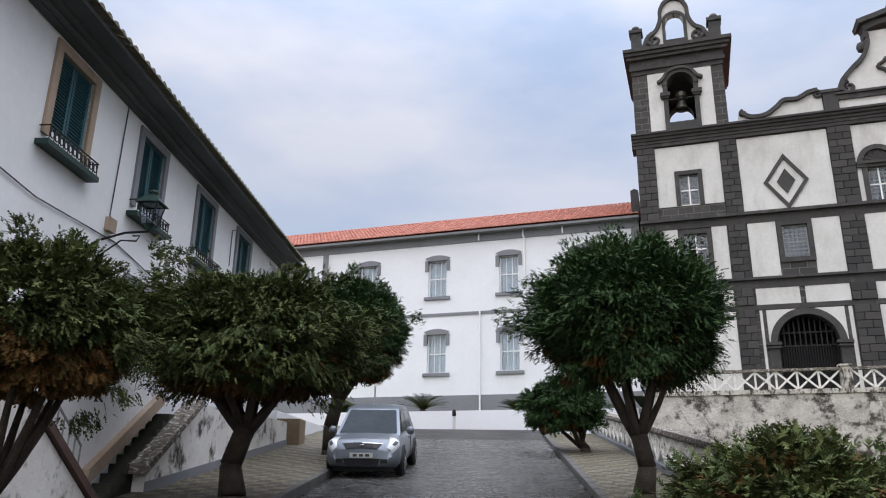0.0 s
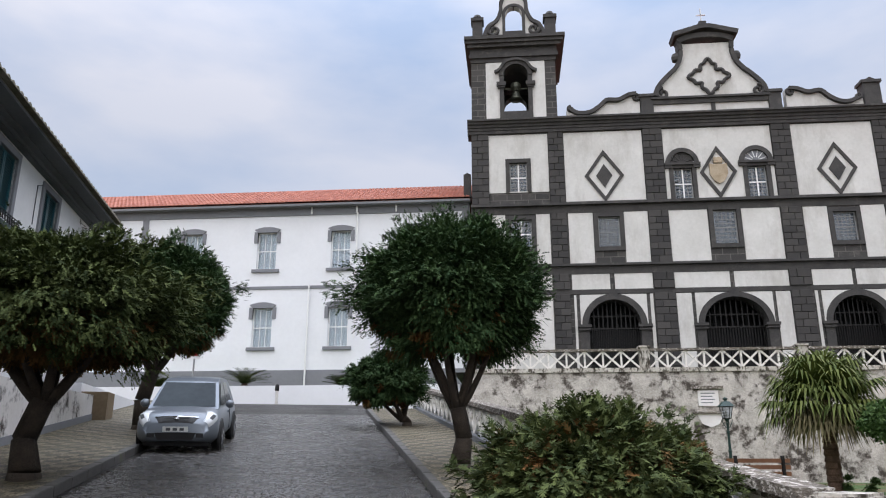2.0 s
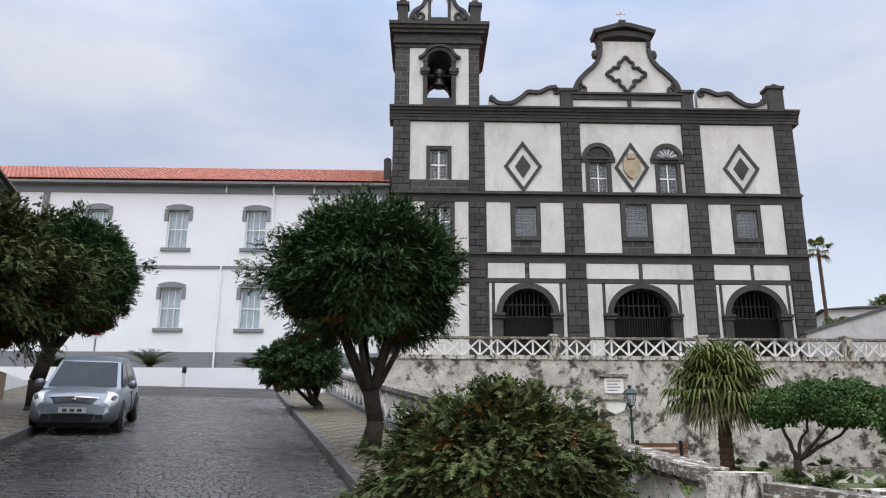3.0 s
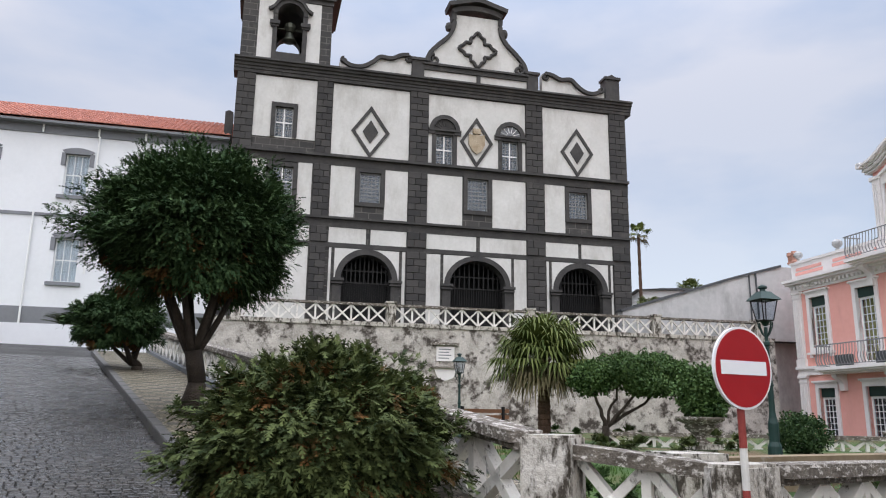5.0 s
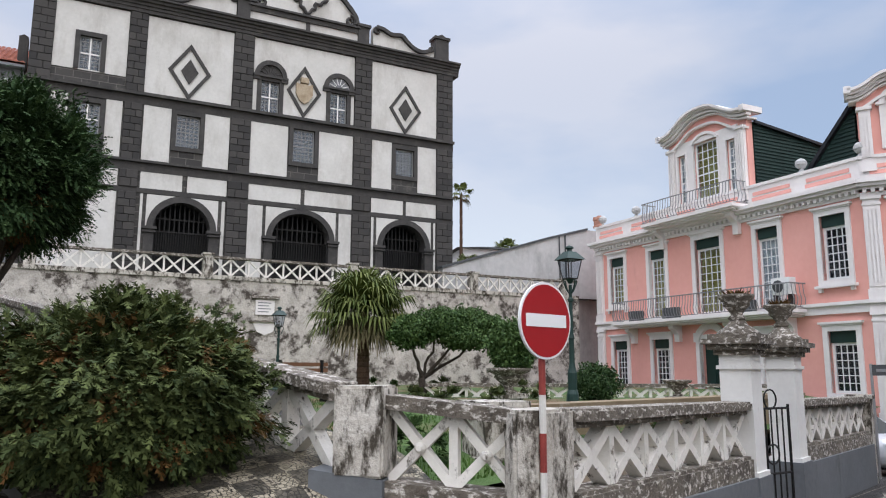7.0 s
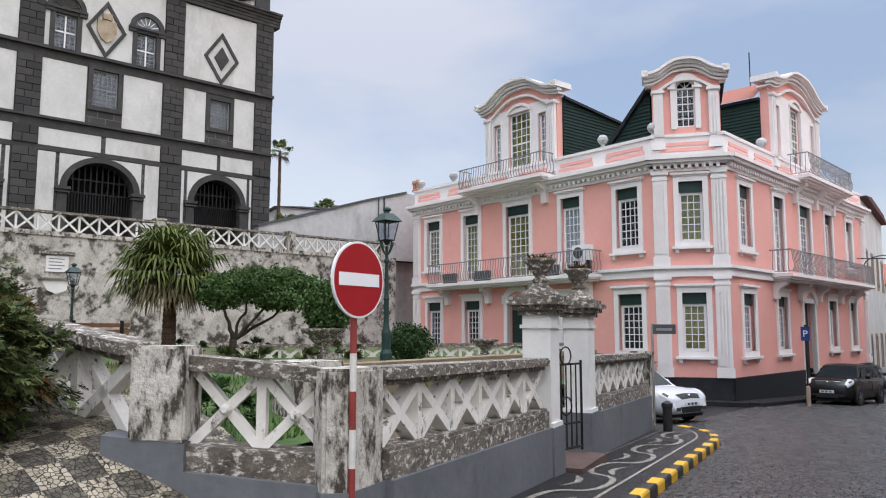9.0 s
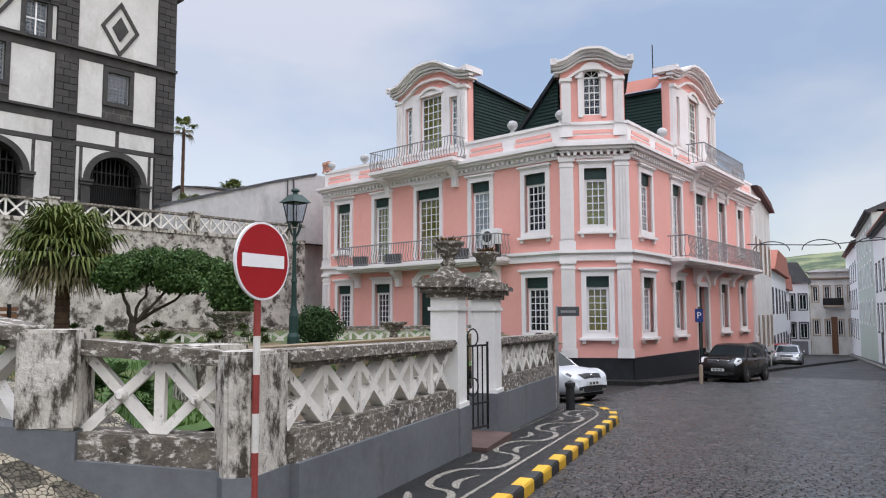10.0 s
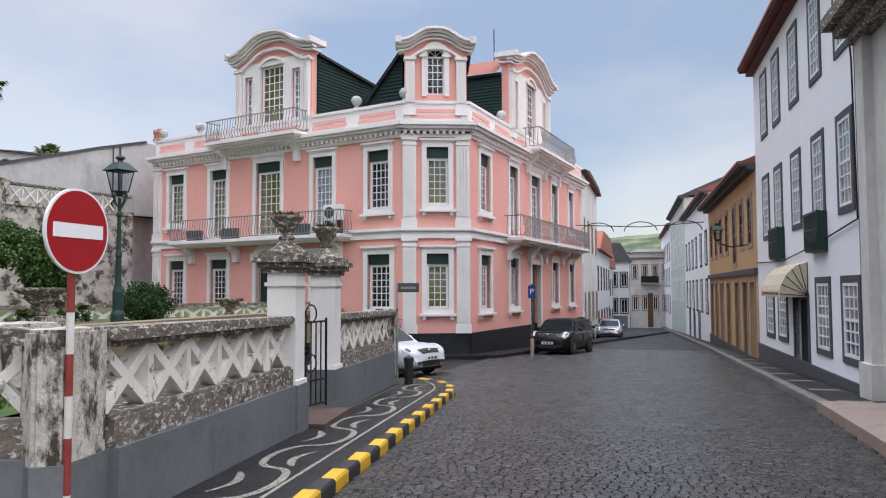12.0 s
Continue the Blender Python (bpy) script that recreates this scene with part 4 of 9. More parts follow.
for d0, d1 in ((0.13, 0.88), (3.92, 4.58)):
    part("arch_spandrel", spandrel(bmesh.new(), 1.77, 22.55, 0.69, 1.08, 2.46, 23.3, d0, d1), M_STONE, church)
for a, b in ((0.1, 0.98), (2.58, 3.4)):
    part("plaster_panel", box(a, b, 0.09, 0.118, 19.82, 23.44), M_LIME, church, "aged white lime plaster")
part("plaster_panel", box(0.98, 2.58, 0.09, 0.118, 23.3, 23.44), M_LIME, church, "aged white lime plaster")
bm = bx(box(0.86, 1.1, -0.02, 0.12, 20.34, 21.9), 2.44, 2.68, -0.02, 0.12, 20.34, 21.9)
bx(bm, 0.86, 2.68, -0.02, 0.12, 19.75, 20.34)
for e in (0.96, 2.58):
    bx(bm, e - 0.26, e + 0.26, -0.14, 0.12, 21.9, 22.12)
    bx(bm, e - 0.2, e + 0.2, -0.08, 0.12, 21.78, 21.9)
arc_band(bm, 1.77, 22.55, 0.69, 0.93, 0, 180, -0.06, 0.12, 18)
bx(bm, 0.86, 1.1, -0.02, 0.12, 22.1, 22.6)
bx(bm, 2.44, 2.68, -0.02, 0.12, 22.1, 22.6)
coping(bm, smooth_line([(0.62, 22.75), (0.9, 22.95), (1.2, 23.35), (1.77, 23.52), (2.34, 23.35), (2.64, 22.95), (2.92, 22.75)], 4), -0.16, 0.12, 0.15)
part("belfry_surround", bm, M_STONE, church, "dark moulded belfry opening")
bell = part("bell", lathe(bmesh.new(), [(0.36, 0), (0.37, 0.05), (0.29, 0.16), (0.23, 0.34), (0.2, 0.46), (0.12, 0.52), (0.02, 0.54)], 18, (1.77, 0.7, 21.35)), M_BELL, church, "aged bronze bell", True)
bm = tube(bmesh.new(), [(1.12, 0.7, 22.05), (2.42, 0.7, 22.05)], 0.05, 8)
lathe(bm, [(0.2, 0), (0.3, 0.2), (0.3, 0.42), (0.12, 0.55)], 10, (1.77, 0.7, 21.9))
part("bell_yoke", bm, M_BELL, church)
for z0, z1, o in ((23.45, 23.7, 0.05), (23.7, 23.9, 0.16), (23.9, 24.3, 0.1), (24.3, 24.5, 0.3), (24.5, 24.7, 0.42), (24.7, 24.9, 0.52)):
    part("cornice_course", box(-0.72 - o * 0.7, 4.0 + o * 1.1, 0.1 - o, 4.6 + o, z0, z1), M_STONE, church, "dark stepped tower cornice")
for x0, x1 in ((-0.62, -0.05), (3.5, 4.1)):
    bm = box(x0, x1, -0.1, 0.5, 24.9, 26.05)
    bx(bm, x0 - 0.08, x1 + 0.08, -0.18, 0.58, 26.05, 26.25)
    lathe(bm, [(0.2, 0), (0.3, 0.12), (0.2, 0.3), (0.05, 0.4)], 8, ((x0 + x1) / 2, 0.2, 26.25))
    part("tower_pinnacle", bm, M_STONE, church, "dark stone corner pinnacle")
TL = smooth_line([(-0.02, 24.95), (0.3, 25.7), (0.75, 26.05), (1.0, 26.65), (1.05, 27.25), (1.3, 27.75), (1.75, 27.95)])
TR = [(3.5 - x, z) for x, z in TL[::-1]]
bm = bmesh.new()
prism(bm, [(0.0, 24.9)] + TL + [(1.75, 27), (1.42, 26.85), (1.27, 26.5), (1.27, 24.9)], 0.05, 0.45)
prism(bm, [(2.23, 24.9), (2.23, 26.5), (2.08, 26.85), (1.75, 27)] + TR + [(3.5, 24.9)], 0.05, 0.45)
part("bellcote", bm, M_LIME, church, "white scrolled bellcote")
bm = coping(coping(bmesh.new(), TL, -0.08, 0.55, 0.2), TR, -0.08, 0.55, 0.2)
for cx, hand in ((0.62, 1), (2.88, -1)):
    scroll(bm, cx, 25.42, 0.4, hand, -0.04, 0.11)
bx(bm, 1.1, 1.27, 0.0, 0.5, 24.9, 26.51)
bx(bm, 2.23, 2.4, 0.0, 0.5, 24.9, 26.51)
bx(bm, 1.27, 2.23, 0.0, 0.5, 24.9, 25.05)
bx(bm, 1.27, 2.23, 0.0, 0.5, 25.05, 25.37)
arc_band(bm, 1.75, 26.51, 0.48, 0.65, 0, 180, 0.0, 0.5, 12)
part("bellcote_trim", bm, M_STONE, church, "dark stone bellcote trim")

# ---- church terrace, its wall and balustrade ----
sheet("church_terrace", (3.0, 32.2), (1, 0), (0, 1), steps(-4.4, 28, 4), steps(0, 5, 2.5), 0, M_STEP, "stone paved church terrace", "terrace", height=lambda x, y: 5.5)
TER = side(0, 32, 1, 0)
bm = box(-0.9, 26.4, 0.0, 0.7, 0.4, 5.42)
part_wall = solo("retaining_wall", bm, M_RETAIN, "tall weathered grey retaining wall with peeling plaster", "wall", "structure", m=TER)
terr = thing("terrace_balustrade", TER, "white painted terrace balustrade with crossed bars and posts", "balustrade")


def lean(bm, slope, at):
    for v in bm.verts:
        v.co.z += slope * (v.co.x - at)
    return bm


def cross_panel(parent, x0, x1, z0, z1, n, d, w, t, mat_bars, vertical=True, boss=False, slope=0.0):
    """n crosses of flat bars between two rails, each bar a part."""
    for i in range(n):
        a, b = x0 + (x1 - x0) * i / n, x0 + (x1 - x0) * (i + 1) / n
        L = math.hypot(b - a, z1 - z0)
        for sgn in (1, -1):
            nx, nz = -(z1 - z0) / L * w / 2 * sgn, (b - a) / L * w / 2
            p, q = ((a, z0), (b, z1)) if sgn > 0 else ((a, z1), (b, z0))
            off = 0.004 if sgn > 0 else 0.0
            bm = prism(bmesh.new(), [(p[0] + nx, p[1] + nz), (p[0] - nx, p[1] - nz), (q[0] - nx, q[1] - nz), (q[0] + nx, q[1] + nz)], d - off, d + t - off)
            part("cross_bar", lean(bm, slope, x0), mat_bars, parent)
        if boss:
            bm = lathe(bmesh.new(), [(w * 0.62, 0.0), (w * 0.62, t * 0.9), (w * 0.3, t * 1.3)], 10)
            bmesh.ops.transform(bm, matrix=Matrix.Translation(((a + b) / 2, d + t * 0.5, (z0 + z1) / 2)) @ Matrix.Rotation(radians(90), 4, "X"), verts=bm.verts[:])
            part("boss", lean(bm, slope, x0), mat_bars, parent)
        if vertical and i:
            part("upright", lean(box(a - w / 2, a + w / 2, d - 0.006, d + t + 0.006, z0, z1), slope, x0), mat_bars, parent)


POSTS = (0.2, 6.85, 13.4, 19.9, 25.6)
part("base_rail", box(-0.9, 26.4, -0.06, 0.5, 5.42, 5.6), M_CONC, terr)
part("top_rail", box(-0.9, 26.4, 0.02, 0.34, 6.33, 6.43), M_CONC_D, terr, "weathered concrete top rail")
for x in POSTS:
    bm = box(x - 0.2, x + 0.2, -0.03, 0.4, 5.4, 6.46)
    bx(bm, x - 0.25, x + 0.25, -0.08, 0.45, 6.46, 6.54)
    part("post", bm, M_CONC, terr, "whitewashed concrete post")
for a, b in zip(POSTS, POSTS[1:]):
    cross_panel(terr, a + 0.2, b - 0.2, 5.6, 6.33, 8, 0.1, 0.075, 0.08, M_CROSS)
pl = thing("wall_plaque", TER, "white stone tablet framed on the retaining wall", "plaque")
part("tablet", box(8.92, 9.75, -0.05, 0.01, 3.98, 4.62), M_TRIM, pl)
bm = box(8.72, 9.95, -0.14, 0.01, 4.68, 4.8)
bx(bm, 8.66, 10.0, -0.16, 0.01, 3.66, 3.74)
part("tablet_moulding", bm, M_CONC_D, pl, "weathered grey moulding")
for k in range(4):
    part("tablet_writing", box(9.02, 9.6 - 0.1 * (k % 2), -0.056, -0.048, 4.48 - 0.13 * k, 4.52 - 0.13 * k), M_GREY, pl)
part("tablet_foot", prism(bmesh.new(), [(8.8, 3.66), (9.9, 3.66), (9.7, 3.25), (9.35, 3.1), (9.0, 3.25)], -0.06, 0.01), M_TRIM, pl)

# ---- long white building ----
WH = side(0, 38, 1, 0)
white_house = thing("white_building", WH, "long white two-storey building with grey trim and red tiled roof", "building")
COLS = (-25.4, -21.15, -16.5, -12.22, -8.05, -3.8)
WW = [(c - 0.55, c + 0.55, 11.88, 14.02) for c in COLS] + [(c - 0.55, c + 0.55, 7.58, 9.74) for c in COLS]
part("wall", holed(bmesh.new(), -32, -0.95, 4.9, 15.4, WW, 0, 0.5), M_WHITE, white_house)
part("rear_wall", box(-32, -0.95, 10.5, 11, 4.9, 15.4), M_WHITE, white_house)
part("side_wall", box(-32, -31.5, 0.5, 10.5, 4.9, 15.4), M_WHITE, white_house)
part("plinth", box(-32, -0.95, -0.05, -0.002, 4.9, 6.36), M_GREY, white_house, "grey painted plinth")
bm = box(-32, -0.95, -0.05, -0.002, 10.76, 10.92)
part("string_course", bm, M_GREY, white_house)
part("eave_band", box(-32, -0.95, -0.06, -0.002, 14.95, 15.4), M_GREY, white_house)
part("corner_strip", box(-1.35, -0.95, -0.055, -0.003, 6.36, 14.95), M_GREY, white_house)
part("corner_strip", box(-19.55, -19.2, -0.055, -0.003, 6.36, 14.95), M_GREY, white_house)
for x0, x1, z0, z1 in WW:
    bm = box(x0 - 0.2, x0, -0.06, 0.12, z1 - 0.62, z1 + 0.02)
    bx(bm, x1, x1 + 0.2, -0.06, 0.12, z1 - 0.62, z1 + 0.02)
    cx, hw = (x0 + x1) / 2, (x1 - x0) / 2
    arc = lambda h, top: [(cx + hw * s * 1.36, top + h * (1 - s * s)) for s in (-1, -0.75, -0.5, -0.25, 0, 0.25, 0.5, 0.75, 1)]
    prism(bm, arc(0.16, z1 + 0.14) + [(cx + hw, z1 - 0.02), (cx - hw, z1 - 0.02)], -0.08, 0.12)
    part("window_head", bm, M_GREY, white_house, "grey arched window head")
    part("window_sill", box(x0 - 0.22, x1 + 0.22, -0.12, 0.14, z0 - 0.17, z0), M_GREY, white_house, "grey window sill")
    sash(white_house, x0, x1, z0, z1, 3, 2, 0.14, 0.03, 0.06, M_CURTAIN)
verts, faces = tile_roof(31.4, 5.6, 2.75)
rf = arrays_ob("roof_tiles", verts, faces, M_TILE)
rf.parent = white_house
rf.location = (-32.1, -0.55, 15.55)
tagged(rf, "rows of red barrel tiles", kind="stuff")
part("roof_deck", prism(bmesh.new(), [(-32, 15.38), (-0.9, 15.38), (-0.9, 15.5), (-32, 15.5)], -0.5, 0.0), M_GREY, white_house)
bm = bmesh.new()
vs = [bm.verts.new(p) for p in ((-32, -0.5, 15.5), (-0.9, -0.5, 15.5), (-0.9, 5.05, 18.2), (-32, 5.05, 18.2), (-0.9, 11, 15.4), (-32, 11, 15.4))]
bm.faces.new((vs[0], vs[1], vs[2], vs[3]))
bm.faces.new((vs[3], vs[2], vs[4], vs[5]))
bm.faces.new((vs[1], vs[4], vs[2]))
bm.faces.new((vs[0], vs[3], vs[5]))
part("roof", bm, M_TILE, white_house)
part("gable_upstand", prism(bmesh.new(), [(-1.25, 15.4), (-0.85, 15.4), (-0.85, 17.0), (-1.05, 17.1), (-1.25, 17.0)], -0.2, 0.4), M_STONE, white_house)
for x, z1, z0 in ((-9.7, 10.95, 5.2), (-9.75, 15.6, 15.0), (-7.2, 15.6, 15.0), (-5.0, 15.6, 15.0), (-7.15, 15.0, 8.0)):
    part("downpipe", tube(bmesh.new(), [(x, -0.12, z0), (x, -0.12, z1)], 0.05, 8), M_FRAME, white_house, "white downpipe")

low = solo("low_wall", box(-24, -1.2, 0, 0.3, 3.6, 5.1), M_WHITE, "low white garden wall at the top of the road", "wall", "structure", m=side(0, 33.2, 1, 0))
sheet("upper_terrace", (-24, 33.5), (1, 0), (0, 1), steps(0, 22.8, 6), steps(0, 4.6, 2), 0, M_LAWN, "planted bed before the white building", "terrace", height=lambda x, y: 4.95)
for px in (-9.35,):
    bol = thing("bollard", Matrix.Translation((px, 32.3, ground_z(px, 32.3) - 0.06)), "small pale post with a dark cap before the white wall", "bollard")
    part("post", lathe(bmesh.new(), [(0.07, -0.05), (0.07, 0.62)], 10), M_LIME, bol)
    part("cap", lathe(bmesh.new(), [(0.09, 0.62), (0.1, 0.7), (0.09, 0.86), (0.03, 0.92)], 10), M_IRON, bol)

# ---- house with teal shutters ----
LH = side(-9.53, 12.55, -0.27, 0.963)
teal_house = thing("white_house_with_shutters", LH, "old white house with dark teal shutters and mossy tiled eave", "house")
LW = [(-5.5, -4.45, 7.05, 8.42), (-2.46, -1.42, 7.02, 8.42), (0.6, 1.68, 7.02, 8.42), (3.6, 4.68, 7.02, 8.42)]
LOW = [(-2.3, -1.2, 4.3, 5.45), (1.0, 2.0, 4.4, 5.5)]
part("wall", holed(bmesh.new(), -10, 8.15, 1.0, 8.8, LW + LOW, 0, 0.5), M_WHITE_OLD, teal_house)
part("side_wall", box(7.65, 8.15, 0.5, 9, 1.0, 8.8), M_WHITE_OLD, teal_house)
part("side_wall", box(-10, -9.5, 0.5, 9, 1.0, 8.8), M_WHITE_OLD, teal_house)
part("rear_wall", box(-9.5, 7.65, 8.5, 9, 1.0, 8.8), M_WHITE_OLD, teal_house)
bm = moulding(-10.2, 8.35, [(0.0, 8.64), (-0.16, 8.64), (-0.16, 8.72), (-0.36, 8.74), (-0.36, 8.8), (-0.68, 8.8), (-0.68, 8.86), (0.0, 8.86)])
part("eave_soffit", bm, M_DGREY, teal_house, "dark moulded eave")
part("gutter", tube(bmesh.new(), [(-10.2, -0.2, 8.69), (8.3, -0.2, 8.69)], 0.05, 6), M_DGREY, teal_house)
verts, faces = tile_roof(18.9, 5.0, 2.0, 0.24, 0.4)
rf = arrays_ob("roof_tiles", verts, faces, M_TILE_OLD)
rf.parent = teal_house
rf.location = (-10.35, -0.8, 8.88)
tagged(rf, "mossy brown barrel tiles", kind="stuff")
bm = bmesh.new()
prism(bm, [(-10.2, 8.86), (8.4, 8.86), (8.4, 8.9), (-10.2, 8.9)], -0.66, 9.2)
part("roof_deck", bm, M_TILE_OLD, teal_house)
for x0, x1, z0, z1 in LW + LOW:
    tall = z0 > 6
    part("window_surround", ring(bmesh.new(), x0 - 0.16, x1 + 0.16, z0 - 0.14, z1 + 0.14, 0.16, -0.05, 0.1, not tall), M_BEAM if x0 < -4 else M_GREY, teal_house, "pale stone window surround")
    for a, b in ((x0, (x0 + x1) / 2 - 0.01), ((x0 + x1) / 2 + 0.01, x1)):
        sh = part("shutter", ring(bmesh.new(), a, b, z0, z1, 0.06, 0.04, 0.09), M_SHUT, teal_house, "closed dark teal louvred shutter")
        n = 22
        bm = bmesh.new()
        for i in range(n):
            z = z0 + 0.06 + (z1 - z0 - 0.12) * (i + 0.5) / n
            prism(bm, [(a + 0.05, z + 0.02), (b - 0.05, z + 0.02), (b - 0.05, z + 0.008), (a + 0.05, z + 0.008)], 0.05, 0.085)
        bx(bm, a + 0.05, b - 0.05, 0.086, 0.095, z0 + 0.05, z1 - 0.05)
        part("slats", bm, M_SHUT, sh)
    if tall:
        part("balconet_sill", box(x0 - 0.25, x1 + 0.25, -0.22, 0.0, z0 - 0.38, z0 - 0.29), M_GREENP, teal_house, "dark green balconet sill")
        bm = tube(bmesh.new(), [(x0 - 0.22, -0.02, z0 - 0.06), (x0 - 0.22, -0.19, z0 - 0.06), (x1 + 0.22, -0.19, z0 - 0.06), (x1 + 0.22, -0.02, z0 - 0.06)], 0.014, 6)
        for i in range(12):
            x = x0 - 0.2 + (x1 - x0 + 0.4) * i / 11
            tube(bm, [(x, -0.19, z0 - 0.29), (x, -0.19, z0 - 0.06)], 0.009, 5)
            if i < 11:
                cx = x + (x1 - x0 + 0.4) / 22
                tube(bm, [(cx + 0.05 * math.cos(t * 0.785), -0.19, z0 - 0.175 + 0.07 * math.sin(t * 0.785)) for t in range(9)], 0.011, 4)
        part("balconet_rail", bm, M_IRON, teal_house, "low scrolled iron window rail")
# raised yard wall, stairs and railing against the house
part("yard_wall", prism(bmesh.new(), [(-1.7, 1.0), (8.3, 2.3), (8.3, 3.65), (0.6, 3.45), (-1.7, 2.05)], -0.6, -0.35), M_MOULD, teal_house, "stained white stair wall")
part("wall_plinth", prism(bmesh.new(), [(-1.75, 1.0), (8.3, 2.3), (8.3, 3.12), (-1.75, 1.82)], -0.63, -0.602), M_GREY, teal_house, "grey painted plinth")
part("stair_coping", prism(bmesh.new(), [(-1.9, 1.95), (0.6, 3.42), (0.6, 3.56), (-1.9, 2.1)], -0.7, -0.3), M_CONC_D, teal_house, "weathered stair coping")
part("stair_coping", prism(bmesh.new(), [(-2.9, 1.75), (-0.2, 3.35), (-0.2, 3.62), (-2.9, 2.02)], -0.14, -0.004), M_BEAM, teal_house, "tan stair coping")
for i in range(10):
    x = -2.75 + 0.26 * i
    part("stair_step", box(x, x + 0.5, -0.35, -0.003, 1.0, 1.62 + 0.17 * i), M_STEP, teal_house, "mossy stone step")
part("yard_wall", prism(bmesh.new(), [(-9.5, 0.6), (-4.15, 1.0), (-4.25, 1.45), (-6.2, 2.72), (-9.5, 2.95)], -0.95, -0.7), M_MOULD, teal_house, "blistered white yard wall")
part("stair_coping", prism(bmesh.new(), [(-4.1, 1.38), (-6.25, 2.78), (-6.25, 2.92), (-4.0, 1.46)], -1.02, -0.62), M_REDSTONE, teal_house, "dark sloping stair coping")
railing = part("stair_railing", tube(bmesh.new(), [(-4.2, -0.62, 2.35), (-6.1, -0.62, 3.6)], 0.02, 6), M_RAILG, teal_house, "thin iron stair railing")
for i in range(11):
    x, z = -4.2 - 0.19 * i, 1.5 + 0.124 * i
    part("baluster", tube(bmesh.new(), [(x, -0.62, z), (x, -0.62, z + 0.85)], 0.014, 5), M_RAILG, railing)
bm = tube(bmesh.new(), [(-3.2, -0.01, 8.64), (-3.25, -0.02, 7.6), (-3.3, -0.02, 6.35)], 0.012, 5)
tube(bm, [(-9.5, -0.02, 6.3), (-5.5, -0.03, 5.9), (-3.0, -0.02, 6.0), (0.4, -0.03, 5.6), (4.0, -0.02, 6.0)], 0.012, 5)
tube(bm, [(3.1, -0.02, 7.3), (3.1, -0.02, 8.3), (3.5, -0.02, 8.45)], 0.012, 5)
part("cable", bm, M_DGREY, teal_house)
part("junction_box", box(-3.4, -3.15, -0.1, 0.0, 6.1, 6.35), M_BEAM, teal_house)
yard = solo("yard_wall", box(8.15, 16, -0.25, 0.05, 1.5, 4.0), M_WHITE, "white yard wall with brown base beside the road", "wall", "structure", m=LH)
pil2 = solo("gate_pier", box(8.2, 9.0, -1.0, -0.25, 2.0, 3.75), M_WALLCAP, "short brown stone pier by the yard wall", "pier", "structure", m=LH)


def lantern(m, size=1.0, label="dark green street lantern with clear glass panes", group=""):
    """A four-sided lantern head standing on its base at m."""
    th = thing("lantern", m, label, "lantern", group)
    lantern_parts(th, size)
    return th


def lantern_parts(th, s, z=0.0, x=0.0, y=0.0):
    a, b, h = 0.13 * s, 0.21 * s, 0.48 * s
    bm = bmesh.new()
    lo = [(x - a, y - a, z), (x + a, y - a, z), (x + a, y + a, z), (x - a, y + a, z)]
    hi = [(x - b, y - b, z + h), (x + b, y - b, z + h), (x + b, y + b, z + h), (x - b, y + b, z + h)]
    for p, q in zip(lo, hi):
        tube(bm, [p, q], 0.014 * s, 5)
    for k in range(4):
        tube(bm, [lo[k], lo[(k + 1) % 4]], 0.016 * s, 5)
        tube(bm, [hi[k], hi[(k + 1) % 4]], 0.02 * s, 5)
    part("lantern_cage", bm, M_IRON, th)
    for k in range(4):
        bm = bmesh.new()
        bm.faces.new([bm.verts.new(p) for p in (lo[k], lo[(k + 1) % 4], hi[(k + 1) % 4], hi[k])])
        p = part("lantern_pane", bm, M_GLASS, th)
        p.visible_shadow = False
    bm = bmesh.new()
    o = [bm.verts.new((x + i * b * 1.35, y + j * b * 1.35, z + h)) for i, j in ((-1, -1), (1, -1), (1, 1), (-1, 1))]
    t = [bm.verts.new((x + i * b * 0.55, y + j * b * 0.55, z + h + 0.2 * s)) for i, j in ((-1, -1), (1, -1), (1, 1), (-1, 1))]
    bm.faces.new(o[::-1])
    bm.faces.new(t)
    for k in range(4):
        bm.faces.new((o[k], o[(k + 1) % 4], t[(k + 1) % 4], t[k]))
    lathe(bm, [(0.07 * s, 0.18 * s), (0.06 * s, 0.26 * s), (0.11 * s, 0.29 * s), (0.1 * s, 0.33 * s), (0.02 * s, 0.37 * s)], 10, (x, y, z + h))
    part("lantern_roof", bm, M_GREENP, th, "dark green lantern roof")
    part("lantern_foot", lathe(bmesh.new(), [(0.04 * s, -0.12 * s), (0.1 * s, -0.03 * s), (a * 1.15, 0.0)], 10, (x, y, z)), M_GREENP, th)


wl = thing("wall_lantern", LH @ Matrix.Translation((-3.35, -0.8, 6.2)), "black wall lantern on a scrolled iron bracket", "lantern")
lantern_parts(wl, 0.8)
bm = tube(bmesh.new(), [(-0.1, 0.79, -0.3), (-0.05, 0.4, -0.16), (0, 0.0, -0.12), (0.0, 0.0, -0.02)], 0.022, 6)
tube(bm, [(-0.1, 0.79, -0.6), (-0.05, 0.45, -0.3), (0, 0.2, -0.3), (0, 0.15, -0.2), (0, 0.28, -0.2)], 0.016, 6)
part("bracket", bm, M_IRON, wl)

# ---- pink corner house ----
PL, PC, PR = side(27.02, 31.12, -0.46, -15.33), side(26.56, 15.79, 1.47, -2.28), side(28.03, 13.51, 0.996, 0.09)
PLEN, CLEN, RLEN = 15.34, 2.71, 18.6
pink = thing("pink_house", Matrix(), "salmon pink corner house with white trim, balconies and dormers", "house")


